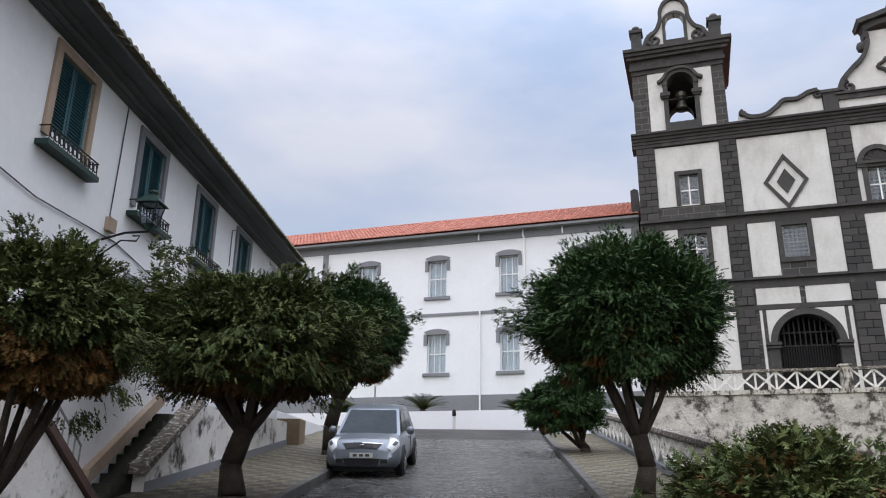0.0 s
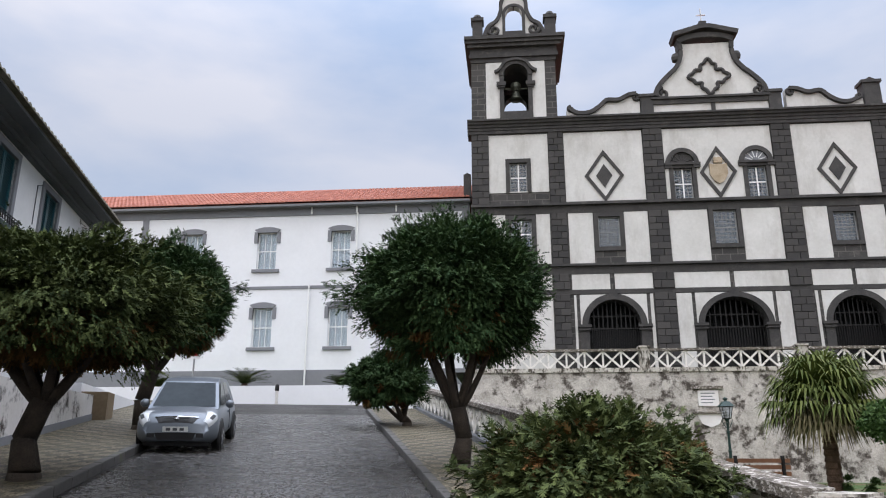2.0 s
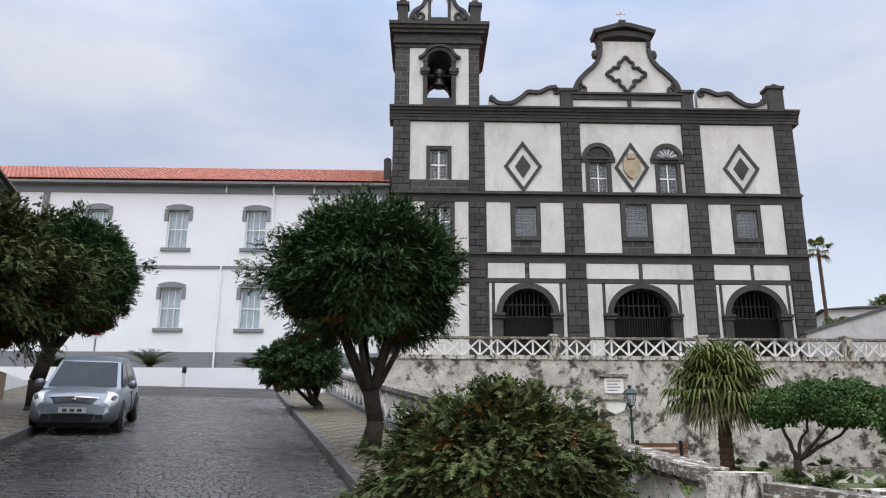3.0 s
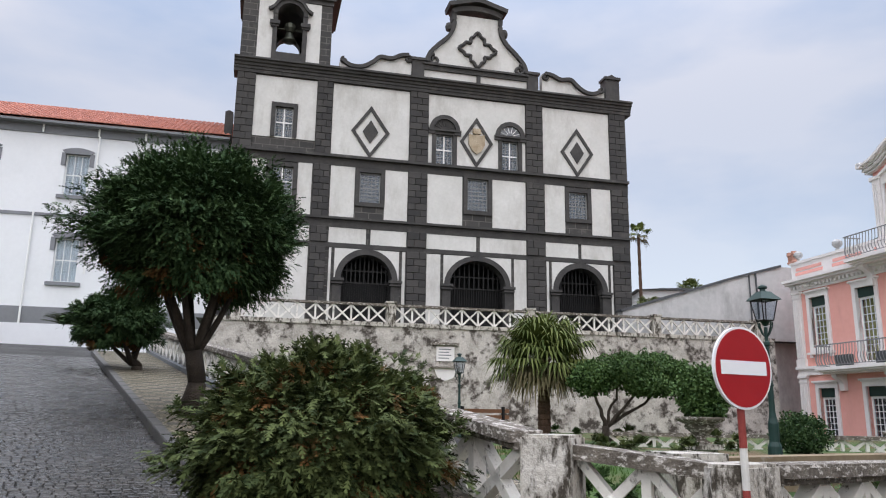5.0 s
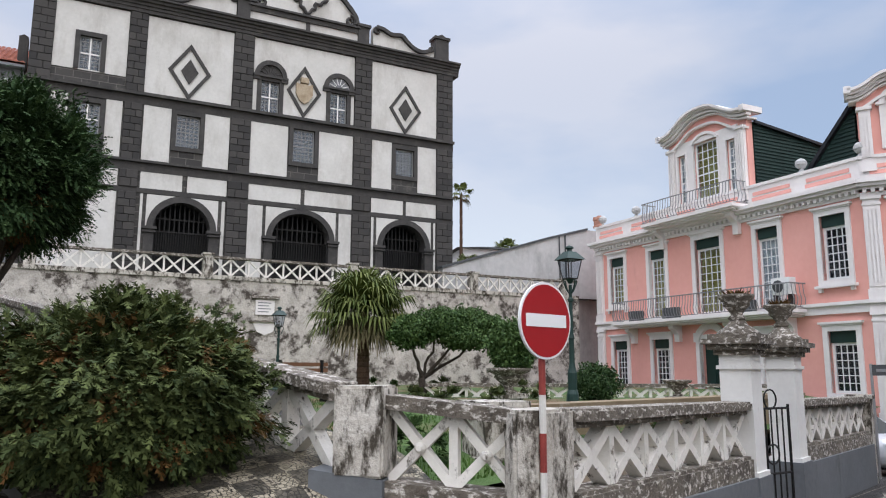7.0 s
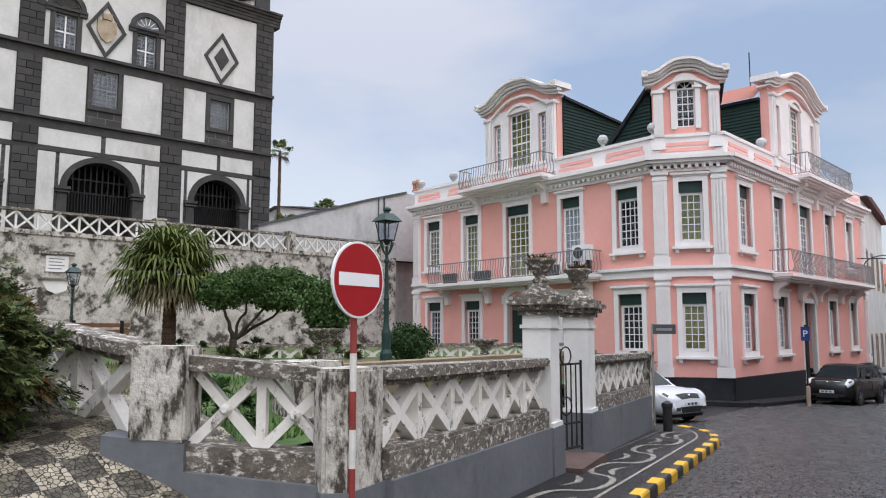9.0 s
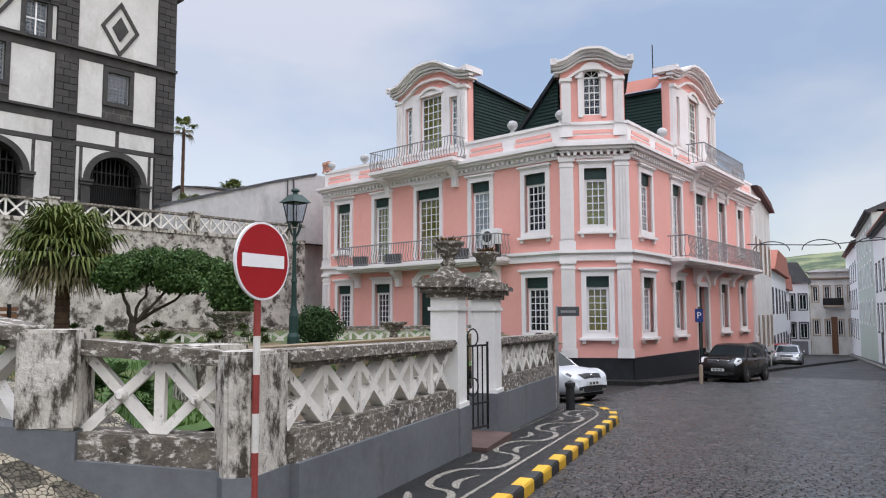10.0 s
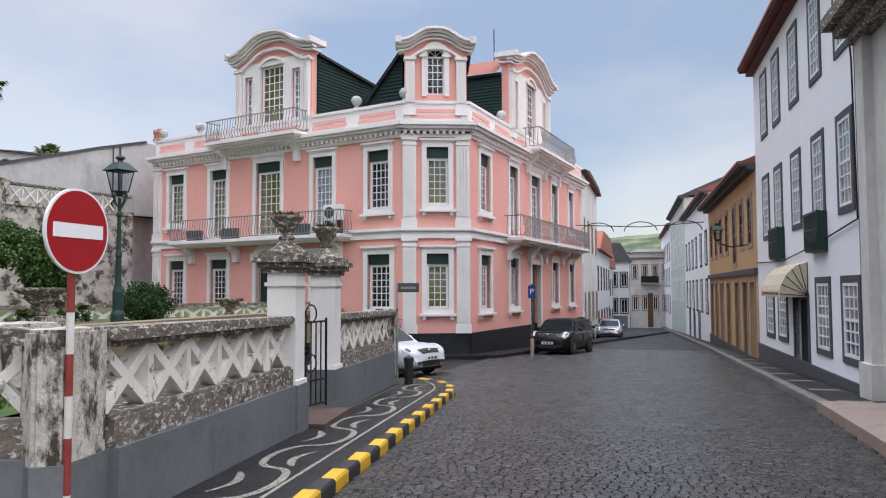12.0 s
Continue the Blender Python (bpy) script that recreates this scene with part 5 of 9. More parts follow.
def fpart(m, name, bm, material, label="", parent=None):
    ob = part(name, bm, material, parent or pink, label)
    ob.matrix_basis = m
    return ob


def house_window(m, x0, x1, z0, z1, nx=3, nz=7, behind=None, sill=True, blind=0.42):
    """An opening with a white moulded surround, a dark blind box on top and a many-paned window."""
    bm = ring(bmesh.new(), x0 - 0.2, x1 + 0.2, z0 - (0.2 if sill else 0), z1 + 0.2, 0.2, -0.07, 0.14, sill)
    fpart(m, "window_surround", bm, M_TRIM, "white moulded window surround")
    fpart(m, "window_cap", bx(box(x0 - 0.3, x1 + 0.3, -0.17, 0.0, z1 + 0.26, z1 + 0.34), x0 - 0.24, x1 + 0.24, -0.11, 0.0, z1 + 0.2, z1 + 0.26), M_TRIM)
    if sill:
        bm = box(x0 - 0.3, x1 + 0.3, -0.18, 0.0, z0 - 0.3, z0 - 0.2)
        for e in (x0 - 0.12, x1 + 0.12):
            bx(bm, e - 0.07, e + 0.07, -0.12, 0.0, z0 - 0.44, z0 - 0.3)
        fpart(m, "window_sill", bm, M_TRIM, "white window sill on blocks")
    if blind:
        fpart(m, "blind_box", box(x0, x1, 0.1, 0.3, z1 - blind, z1), M_GREENP, "dark green roller blind")
    win = sash(pink, x0, x1, z0, z1 - blind, nx, nz, 0.16, 0.032, 0.1, behind or M_ROOMSHADE, rail=False)
    win.matrix_basis = m
    return win


def along(a0, a1):
    return PLEN - a1, PLEN - a0


UZ, LZ = (4.98, 7.4), (0.86, 3.1)
LOPEN = [(*along(0.67, 1.74), *UZ), (*along(3.63, 4.71), 4.12, 7.42), (*along(6.65, 8.15), 4.12, 7.48), (*along(10.1, 11.2), 4.12, 7.4), (*along(13.1, 14.2), *UZ),
         (*along(0.6, 1.74), *LZ), (*along(3.6, 4.72), *LZ), (*along(10.02, 11.14), *LZ), (*along(13.02, 14.1), *LZ)]
LDOOR = (*along(6.75, 8.1), -1.0, 3.0)
COPEN = [(0.98, 1.86, 5.08, 7.42), (0.98, 1.86, 0.88, 3.1)]
ROPEN = [(a, b, *UZ) for a, b in ((1.15, 2.3),)] + [(a, b, 4.12, 7.42) for a, b in ((4.85, 6.0), (8.1, 9.6), (11.75, 12.9))] + [(15.3, 16.35, *UZ)]
ROPEN += [(a, b, *LZ) for a, b in ((1.15, 2.3), (4.85, 6.0), (11.75, 12.9), (15.3, 16.35))]
RDOOR = (8.05, 9.5, -1.2, 2.9)
fpart(PL, "wall", holed(bmesh.new(), 0, PLEN, -0.1, 8.0, LOPEN + [(LDOOR[0], LDOOR[1], -0.1, 3.0)], 0, 0.5), M_PINK, "salmon pink wall")
fpart(PC, "wall", holed(bmesh.new(), 0, CLEN, -0.1, 8.0, COPEN, 0, 0.5), M_PINK, "salmon pink wall")
fpart(PR, "wall", holed(bmesh.new(), 0, RLEN, -0.1, 8.0, ROPEN + [(RDOOR[0], RDOOR[1], -0.1, 2.9)], 0, 0.5), M_PINK, "salmon pink wall")
for m, n, door in ((PL, PLEN, LDOOR), (PC, CLEN, None), (PR, RLEN, RDOOR)):
    fpart(m, "plinth", holed(bmesh.new(), 0, n, -2.4, -0.1, [(door[0], door[1], -1.6, -0.1)] if door else [], -0.06, 0.45), M_PLINTH, "black stone plinth")
    fpart(m, "floor_band", bx(bx(box(-0.04, n + 0.04, -0.12, 0.0, 3.72, 3.84), -0.03, n + 0.03, -0.07, 0.0, 3.84, 4.02), -0.06, n + 0.06, -0.2, 0.0, 4.02, 4.14), M_TRIM, "white moulded floor band")
    bm = bx(bx(bx(box(-0.03, n + 0.03, -0.1, 0.2, 7.82, 7.95), -0.06, n + 0.06, -0.18, 0.2, 8.06, 8.14), -0.14, n + 0.14, -0.36, 0.2, 8.14, 8.26), -0.2, n + 0.2, -0.48, 0.2, 8.26, 8.4)
    fpart(m, "cornice", bm, M_TRIM, "white moulded cornice")
    bm = bmesh.new()
    for i in range(int(n / 0.26)):
        bx(bm, i * 0.26 + 0.05, i * 0.26 + 0.18, -0.24, 0.0, 7.93, 8.06)
    tagged(fpart(m, "dentil_course", bm, M_TRIM), kind="stuff")
    fpart(m, "parapet", box(0, n, 0.0, 0.35, 8.4, 9.2), M_TRIM, "white parapet")
    fpart(m, "parapet_cap", box(-0.05, n + 0.05, -0.06, 0.42, 9.2, 9.32), M_TRIM)
    k = max(1, round(n / 2.6))
    for i in range(k):
        a, b = n * i / k + 0.32, n * (i + 1) / k - 0.32
        if b - a > 0.5:
            fpart(m, "parapet_panel", bx(box(a, b, -0.03, 0.0, 8.62, 8.76), a + 0.06, b - 0.06, -0.03, 0.0, 8.84, 8.98), M_PINK, "pink sunk parapet panel")
for m, x in ((PL, 0.3), (PC, 0.28), (PC, CLEN - 0.26), (PR, RLEN - 0.3)):
    for z0, z1 in ((-0.1, 3.72), (4.14, 7.82)):
        bm = box(x - 0.27, x + 0.27, -0.1, 0.0, z0, z1)
        bx(bm, x - 0.32, x + 0.32, -0.15, 0.0, z0, z0 + 0.35)
        bx(bm, x - 0.33, x + 0.33, -0.17, 0.0, z1 - 0.12, z1)
        bx(bm, x - 0.3, x + 0.3, -0.14, 0.0, z1 - 0.34, z1 - 0.26)
        for e in (-0.18, -0.06, 0.06, 0.18):
            bx(bm, x + e - 0.032, x + e + 0.032, -0.16, -0.1, z0 + 0.45, z1 - 0.45)
        fpart(m, "pilaster", bm, M_TRIM, "white fluted pilaster")
for m, some in ((PL, LOPEN), (PC, COPEN), (PR, ROPEN)):
    for i, (x0, x1, z0, z1) in enumerate(some):
        lit = (m is PL and i in (2, 3, 4)) or m is PC
        wide = x1 - x0 > 1.3
        house_window(m, x0, x1, z0, z1, 4 if wide or m is not PC else 3, 8 if z0 < 4.5 and z0 > 4 else 6, M_YELLOW if lit else (M_CURTAIN if (m is PL and i in (1, 6)) or m is PR else M_ROOMSHADE), not 4 < z0 < 4.5)
for m, (x0, x1, z0, z1) in ((PL, LDOOR), (PR, RDOOR)):
    fpart(m, "door_surround", bx(bx(ring(bmesh.new(), x0 - 0.22, x1 + 0.22, z0, z1 + 0.22, 0.22, -0.08, 0.14, False), x0 - 0.3, x0 - 0.1, -0.12, 0, z1 - 0.1, z1 + 0.3), x1 + 0.1, x1 + 0.3, -0.12, 0, z1 - 0.1, z1 + 0.3), M_TRIM, "white door surround")
    fpart(m, "door_hood", arc_band(bmesh.new(), (x0 + x1) / 2, z1 - 0.25, (x1 - x0) / 2 + 0.02, (x1 - x0) / 2 + 0.32, 20, 160, -0.14, 0.0, 12), M_TRIM)
    d = fpart(m, "door", bx(box(x0, (x0 + x1) / 2 - 0.01, 0.28, 0.34, z0, z1), (x0 + x1) / 2 + 0.01, x1, 0.28, 0.34, z0, z1), M_GREENP, "dark green double door")
    for a, b in ((x0 + 0.12, (x0 + x1) / 2 - 0.12), ((x0 + x1) / 2 + 0.12, x1 - 0.12)):
        part("door_panel", bx(box(a, b, 0.25, 0.28, z0 + 0.2, z0 + 1.1), a, b, 0.25, 0.28, z0 + 1.3, z1 - 0.4), M_GREENP, d)


def balcony(m, a, b, z, out, label):
    """A stone slab with a cut edge, a railing of bellied bars and a hand rail."""
    bal = fpart(m, "balcony", bx(bx(box(a, b, -out, 0.0, z - 0.14, z), a + 0.08, b - 0.08, -out + 0.1, 0.0, z - 0.22, z - 0.14), a + 0.2, b - 0.2, -out + 0.25, 0.0, z - 0.3, z - 0.22), M_TRIM, label)
    bm = tube(bmesh.new(), [(a + 0.06, -0.02, z + 0.98), (a + 0.06, -out + 0.06, z + 0.98), (b - 0.06, -out + 0.06, z + 0.98), (b - 0.06, -0.02, z + 0.98)], 0.028, 6)
    tube(bm, [(a + 0.06, -0.02, z + 0.08), (a + 0.06, -out + 0.06, z + 0.08), (b - 0.06, -out + 0.06, z + 0.08), (b - 0.06, -0.02, z + 0.08)], 0.018, 5)
    part("hand_rail", bm, M_RAILG, bal)
    runs = [((a + 0.06, -out + 0.06), (b - 0.06, -out + 0.06), 0, -1), ((a + 0.06, -0.05), (a + 0.06, -out + 0.06), -1, 0), ((b - 0.06, -out + 0.06), (b - 0.06, -0.05), 1, 0)]
    for p, q, nx, ny in runs:
        L = math.hypot(q[0] - p[0], q[1] - p[1])
        n = max(2, int(L / 0.17))
        bm = bmesh.new()
        for i in range(n):
            x, y = p[0] + (q[0] - p[0]) * (i + 0.5) / n, p[1] + (q[1] - p[1]) * (i + 0.5) / n
            tube(bm, [(x + nx * o, y + ny * o, z + h) for o, h in ((0, 0.08), (0.07, 0.22), (0.09, 0.38), (0.03, 0.6), (0, 0.98))], 0.017, 5)
        tagged(part("railing", bm, M_RAILG, bal, "dull grey bellied iron bars"), kind="stuff")
    return bal


def corbel(m, x, z, out=0.55, h=0.75):
    pts = smooth_line([(-out, z), (-out, z - 0.15), (-out * 0.6, z - 0.3), (-0.22, z - 0.45), (-0.2, z - h)], 4)
    bm = bmesh.new()
    a = [bm.verts.new((x - 0.15, p[0], p[1])) for p in pts + [(0, z - h), (0, z)]]
    b = [bm.verts.new((x + 0.15, p[0], p[1])) for p in pts + [(0, z - h), (0, z)]]
    bm.faces.new(a)
    bm.faces.new(b[::-1])
    for i in range(len(a)):
        bm.faces.new((a[i], b[i], b[(i + 1) % len(a)], a[(i + 1) % len(a)]))
    fpart(m, "corbel", bm, M_TRIM, "white scrolled corbel")


balcony(PL, *along(2.5, 13.1), 3.98, 0.95, "long first-floor balcony with iron railing")
balcony(PL, *along(5.0, 10.65), 8.55, 0.95, "attic balcony with iron railing")
balcony(PR, 4.1, 16.6, 4.02, 0.95, "long first-floor balcony with iron railing")
balcony(PR, 6.9, 13.6, 8.6, 0.95, "attic balcony with iron railing")
for x in (3.2, 6.1, 9.35, 12.4):
    corbel(PL, PLEN - x, 3.7)
for x in (5.6, 10.1):
    corbel(PL, PLEN - x, 8.26, 0.6, 0.9)
for x in (4.6, 7.6, 10.2, 13.6, 16.2):
    corbel(PR, x, 3.74)
for x in (7.5, 10.3, 13.0):
    corbel(PR, x, 8.3, 0.6, 0.9)


def ball(m, x, z):
    fpart(m, "ball_finial", lathe(bmesh.new(), [(0.14, 0), (0.1, 0.08), (0.07, 0.14), (0.16, 0.2), (0.23, 0.32), (0.22, 0.44), (0.13, 0.54), (0.02, 0.58)], 14, (x, 0.15, z)), M_SIDEWALL, "grey stone ball finial")


for x in (14.95, 12.2, 2.47):
    ball(PL, PLEN - x, 9.32)
ball(PC, 0.1, 9.32)
for x in (4.3, 15.9):
    ball(PR, x, 9.32)


def dormer(m, a, b, z0, ztop, rise, deep, kind, edge, ridge):
    """A gabled dormer with a swept cornice, boarded green sides and pilasters."""
    c, w = (a + b) / 2, b - a
    arch = [(a - 0.24 + (w + 0.48) * t, ztop + 0.88 * rise * math.exp(-(abs(t - 0.5) / 0.30) ** 3.0) + 0.02 * (abs(t - 0.5) * 2) ** 4) for t in [i / 28 for i in range(29)]]
    inner = [(x, z) for x, z in arch if a <= x <= b]
    if kind == "round":
        hole = [(c - 0.36, c + 0.36, z0 + 0.3, ztop - 0.15)]
    else:
        hole = [(c - 0.72, c + 0.72, z0, z0 + 2.65), (a + 0.6, a + 1.1, z0, z0 + 2.3), (b - 1.1, b - 0.6, z0, z0 + 2.3)]
    fpart(m, "dormer_wall", holed(bmesh.new(), a, b, z0 - 0.7, ztop - 0.05, hole, 0.1, 0.45), M_PINK, "pink dormer front")
    fpart(m, "dormer_gable", prism(bmesh.new(), [(a, ztop - 0.05)] + [(min(max(x, a), b), z) for x, z in inner] + [(b, ztop - 0.05)], 0.1, 0.45), M_PINK)
    for low_, d0, d1, thick_ in ((0.36, -0.1, 0.5, 0.07), (0.1, -0.26, 0.6, 0.1), (0.0, -0.44, 0.75, 0.1)):
        fpart(m, "dormer_cornice", coping(bmesh.new(), [(x, z - low_) for x, z in arch], d0, d1, thick_), M_TRIM, "white swept dormer cornice")
    for x in (arch[0][0], arch[-1][0]):
        fpart(m, "cornice_end", box(x - 0.12, x + 0.12, -0.44, 0.7, ztop - 0.1, ztop + 0.15), M_TRIM)
    bm = bmesh.new()
    for i, (x, z) in enumerate(smooth_line(arch, 2)):
        bx(bm, x - 0.05, x + 0.05, -0.2, 0.1, z - 0.28, z - 0.18)
    tagged(fpart(m, "dentil_course", bm, M_TRIM), kind="stuff")
    low = [(x, z - 0.75) for x, z in arch if a - 0.1 <= x <= b + 0.1]
    fpart(m, "dormer_moulding", coping(bmesh.new(), low, -0.1, 0.2, 0.1), M_TRIM)
    for x in (a + 0.24, b - 0.24):
        bm = box(x - 0.19, x + 0.19, -0.06, 0.1, z0 - 0.6, ztop - 0.6)
        bx(bm, x - 0.25, x + 0.25, -0.14, 0.1, ztop - 0.72, ztop - 0.6)
        bx(bm, x - 0.24, x + 0.24, -0.12, 0.1, z0 - 0.6, z0 - 0.35)
        for e in (-0.11, 0, 0.11):
            bx(bm, x + e - 0.03, x + e + 0.03, -0.11, -0.06, z0 - 0.1, ztop - 0.9)
        fpart(m, "dormer_pilaster", bm, M_TRIM, "white fluted pilaster")
    if kind == "round":
        x0, x1, zb, zt = hole[0]
        fpart(m, "window_surround", arc_band(bmesh.new(), c, zt - 0.36, 0.36, 0.56, 0, 180, -0.02, 0.12, 14), M_TRIM, "white round-headed surround")
        for e0, e1 in ((x0 - 0.2, x0), (x1, x1 + 0.2)):
            fpart(m, "window_jamb", box(e0, e1, -0.02, 0.12, zb - 0.1, zt - 0.36), M_TRIM)
            fpart(m, "window_impost", box(e0 - 0.1, e1 + 0.06 if e0 > c else e1, -0.08, 0.1, zt - 0.44, zt - 0.34), M_TRIM)
        w = sash(pink, x0, x1, zb, zt - 0.36, 3, 5, 0.18, 0.03, 0.06, M_ROOMSHADE, rail=False)
        w.matrix_basis = m
        fpart(m, "arch_spandrel", spandrel(bmesh.new(), c, zt - 0.36, 0.36, x0, x1, zt, 0.11, 0.44), M_PINK)
        fpart(m, "fanlight_frame", arc_band(bmesh.new(), c, zt - 0.36, 0.3, 0.36, 0, 180, 0.18, 0.24, 12), M_FRAME)
        for t in (45, 90, 135):
            bm = tube(bmesh.new(), [(c, 0.21, zt - 0.36), (c + 0.33 * math.cos(radians(t)), 0.21, zt - 0.36 + 0.33 * math.sin(radians(t)))], 0.016, 5)
            fpart(m, "fanlight_bar", bm, M_FRAME)
        # near-black board in place of the unlit room behind the dormer window
        fpart(m, "backing_board", box(x0, x1, 0.4, 0.43, zb, zt), M_ROOMSHADE)
    else:
        for i, (x0, x1, zb, zt) in enumerate(hole):
            fpart(m, "window_surround", ring(bmesh.new(), x0 - 0.1, x1 + 0.1, zb, zt + 0.1, 0.1, 0.0, 0.14, False), M_TRIM)
            w = sash(pink, x0, x1, zb, zt, 4 if i == 0 else 2, 7, 0.18, 0.032, 0.09, M_YELLOW if i == 0 else M_CURTAIN)
            w.matrix_basis = m
        fpart(m, "window_panel", holed(bmesh.new(), a + 0.44, b - 0.44, z0, z0 + 2.88, [(q0 - 0.1, q1 + 0.1, q2, q3 + 0.1) for q0, q1, q2, q3 in hole], 0.03, 0.1), M_TRIM, "white panelling round the windows")
        fpart(m, "window_hood", arc_band(bmesh.new(), c, z0 + 1.95, 0.98, 1.1, 40, 140, -0.06, 0.1, 12), M_TRIM)
    # boarded side walls under a sloping edge, and the roof between them
    e0, e1 = edge
    for x, s in ((a + 0.02, -1), (b - 0.02, 1)):
        bm = bmesh.new()
        for q in (x - 0.05, x + 0.05):
            bm.faces.new([bm.verts.new(p) for p in ((q, 0.45, z0 - 0.7), (q, deep, z0 - 0.7), (q, deep, e1), (q, 0.45, e0))])
        fpart(m, "dormer_side", bm, M_SLATS, "dark green boarded dormer side")
        n = int((e0 - z0 + 0.6) / 0.15)
        for i in range(n):
            z = z0 - 0.7 + i * 0.15
            far = deep if z + 0.15 < e1 else 0.45 + (deep - 0.45) * (e0 - z - 0.15) / max(e0 - e1, 0.01)
            if far < 0.7:
                continue
            bm = bmesh.new()
            v = [bm.verts.new(p) for p in ((x + s * 0.1, 0.45, z), (x + s * 0.1, far, z), (x + s * 0.062, far, z + 0.145), (x + s * 0.062, 0.45, z + 0.145), (x + s * 0.06, 0.45, z), (x + s * 0.06, far, z))]
            bm.faces.new(v[:4])
            bm.faces.new((v[0], v[4], v[5], v[1]))
            fpart(m, "weatherboard", bm, M_SLATS)
        bm = bmesh.new()
        for p, q in ((x + s * 0.18 - 0.05, x + s * 0.18 + 0.05),):
            lo_ = [bm.verts.new((k, d, z)) for k in (p, q) for d, z in ((0.42, e0 - 0.09), (deep, e1 - 0.09), (deep, e1 + 0.03), (0.42, e0 + 0.03))]
            for f in ((0, 1, 2, 3), (7, 6, 5, 4), (0, 4, 5, 1), (1, 5, 6, 2), (2, 6, 7, 3), (3, 7, 4, 0)):
                bm.faces.new([lo_[k] for k in f])
        fpart(m, "roof_edge", bm, M_PLINTH)
    bm = bmesh.new()
    v = [bm.verts.new(p) for p in ((a - 0.2, 0.45, e0), (c, 0.45, e0 + ridge), (b + 0.2, 0.45, e0), (a - 0.2, deep, e1), (c, deep, e1 + ridge), (b + 0.2, deep, e1))]
    bm.faces.new((v[0], v[1], v[4], v[3]))
    bm.faces.new((v[1], v[2], v[5], v[4]))
    fpart(m, "dormer_roof", bm, M_TILE)


dormer(PL, *along(4.95, 9.6), 9.32, 12.62, 0.92, 6.2, "triple", (12.2, 11.55), 0.04)
dormer(PC, 0.08, 2.63, 9.32, 11.72, 0.6, 1.6, "round", (11.35, 11.0), 0.04)
dormer(PR, 5.2, 11.6, 9.4, 12.72, 0.92, 6.0, "triple", (11.9, 11.9), 0.75)
bm = bmesh.new()
bm.faces.new([bm.verts.new(p) for p in ((4.9, 0.6, 11.93), (4.9, 6.0, 11.93), (6.5, 6.0, 13.0), (6.5, 0.6, 13.0))])
fpart(PR, "roof_slope", bm, M_TILE, "red tiled slope beside the dormer")
# boarded slope running down from the corner dormer
SLOPE = [(12.95, 9.32), (15.2, 9.32), (15.2, 11.5), (15.02, 11.5)]
fpart(PL, "mansard_cheek", prism(bmesh.new(), SLOPE, 0.55, 0.65), M_SLATS, "dark green boarded slope beside the corner dormer")
for i in range(14):
    z = 9.32 + 0.15 * i
    x = 12.98 + 2.05 * (z + 0.14 - 9.32) / 2.18
    bm = bmesh.new()
    v = [bm.verts.new(p) for p in ((x, 0.5, z), (15.2, 0.5, z), (15.2, 0.54, z + 0.145), (x, 0.54, z + 0.145), (x, 0.548, z), (15.2, 0.548, z))]
    bm.faces.new(v[:4])
    bm.faces.new((v[0], v[4], v[5], v[1]))
    fpart(PL, "weatherboard", bm, M_SLATS)
fpart(PL, "roof_edge", coping(bmesh.new(), [(12.85, 9.32), (15.05, 11.6)], 0.38, 1.2, 0.14), M_PLINTH)
# red hipped roof behind the parapets
bm = bmesh.new()
foot = [(27.6, 30.6), (27.2, 16.2), (28.6, 14.3), (46.0, 15.9), (46.0, 30.6)]
mid = [(31.5, 27.5), (31.2, 18.6), (32.2, 17.8), (42.5, 19.0), (42.5, 27.5)]
lo = [bm.verts.new((x, y, 8.9)) for x, y in foot]
hi = [bm.verts.new((x, y, 11.2)) for x, y in mid]
for i in range(5):
    bm.faces.new((lo[i], lo[(i + 1) % 5], hi[(i + 1) % 5], hi[i]))
part("mansard", bm, M_SLATS, pink, "dark green boarded mansard slope")
bm = bmesh.new()
lo = [bm.verts.new((x + dx, y + dy, 11.2)) for (x, y), (dx, dy) in zip(mid, ((-0.3, 0.3), (-0.3, -0.2), (0, -0.3), (0.3, -0.3), (0.3, 0.3)))]
hi = [bm.verts.new(p) for p in ((34.5, 24.5, 12.5), (39.5, 22.5, 12.5))]
bm.faces.new((lo[0], lo[1], hi[0]))
bm.faces.new((lo[1], lo[2], hi[0]))
bm.faces.new((lo[2], lo[3], hi[1], hi[0]))
bm.faces.new((lo[3], lo[4], hi[1]))
bm.faces.new((lo[4], lo[0], hi[0], hi[1]))
part("roof", bm, M_TILE, pink, "red tiled hipped roof")
part("rear_wall", box(28.0, 46.4, 30.6, 31.1, -2, 9.2), M_PINK, pink)
part("side_wall", box(46.0, 46.5, 15.6, 30.6, -2, 9.2), M_PINK, pink)
for dx in (0.35, 0.75):
    part("chimney_pot", lathe(bmesh.new(), [(0.16, 0), (0.18, 0.08), (0.13, 0.14), (0.14, 0.4), (0.18, 0.44), (0.16, 0.6)], 12, (27.0 + dx * 0.2, 30.5 + dx, 9.3)), M_CHIM, pink, "terracotta chimney pot")
part("aerial", tube(bmesh.new(), [(36.9, 16.6, 10.5), (36.9, 16.6, 15.6)], 0.03, 5), M_IRON, pink)
acu = thing("air_conditioner", PL @ Matrix.Translation((PLEN - 3.1, -0.55, 4.0)), "white air conditioner standing on the balcony", "air conditioner")
part("case", box(-0.42, 0.42, -0.18, 0.18, 0.55, 1.2), M_FRAME, acu)
part("stand", bx(box(-0.36, -0.3, -0.15, 0.15, 0, 0.55), 0.3, 0.36, -0.15, 0.15, 0, 0.55), M_BLACKPL, acu)
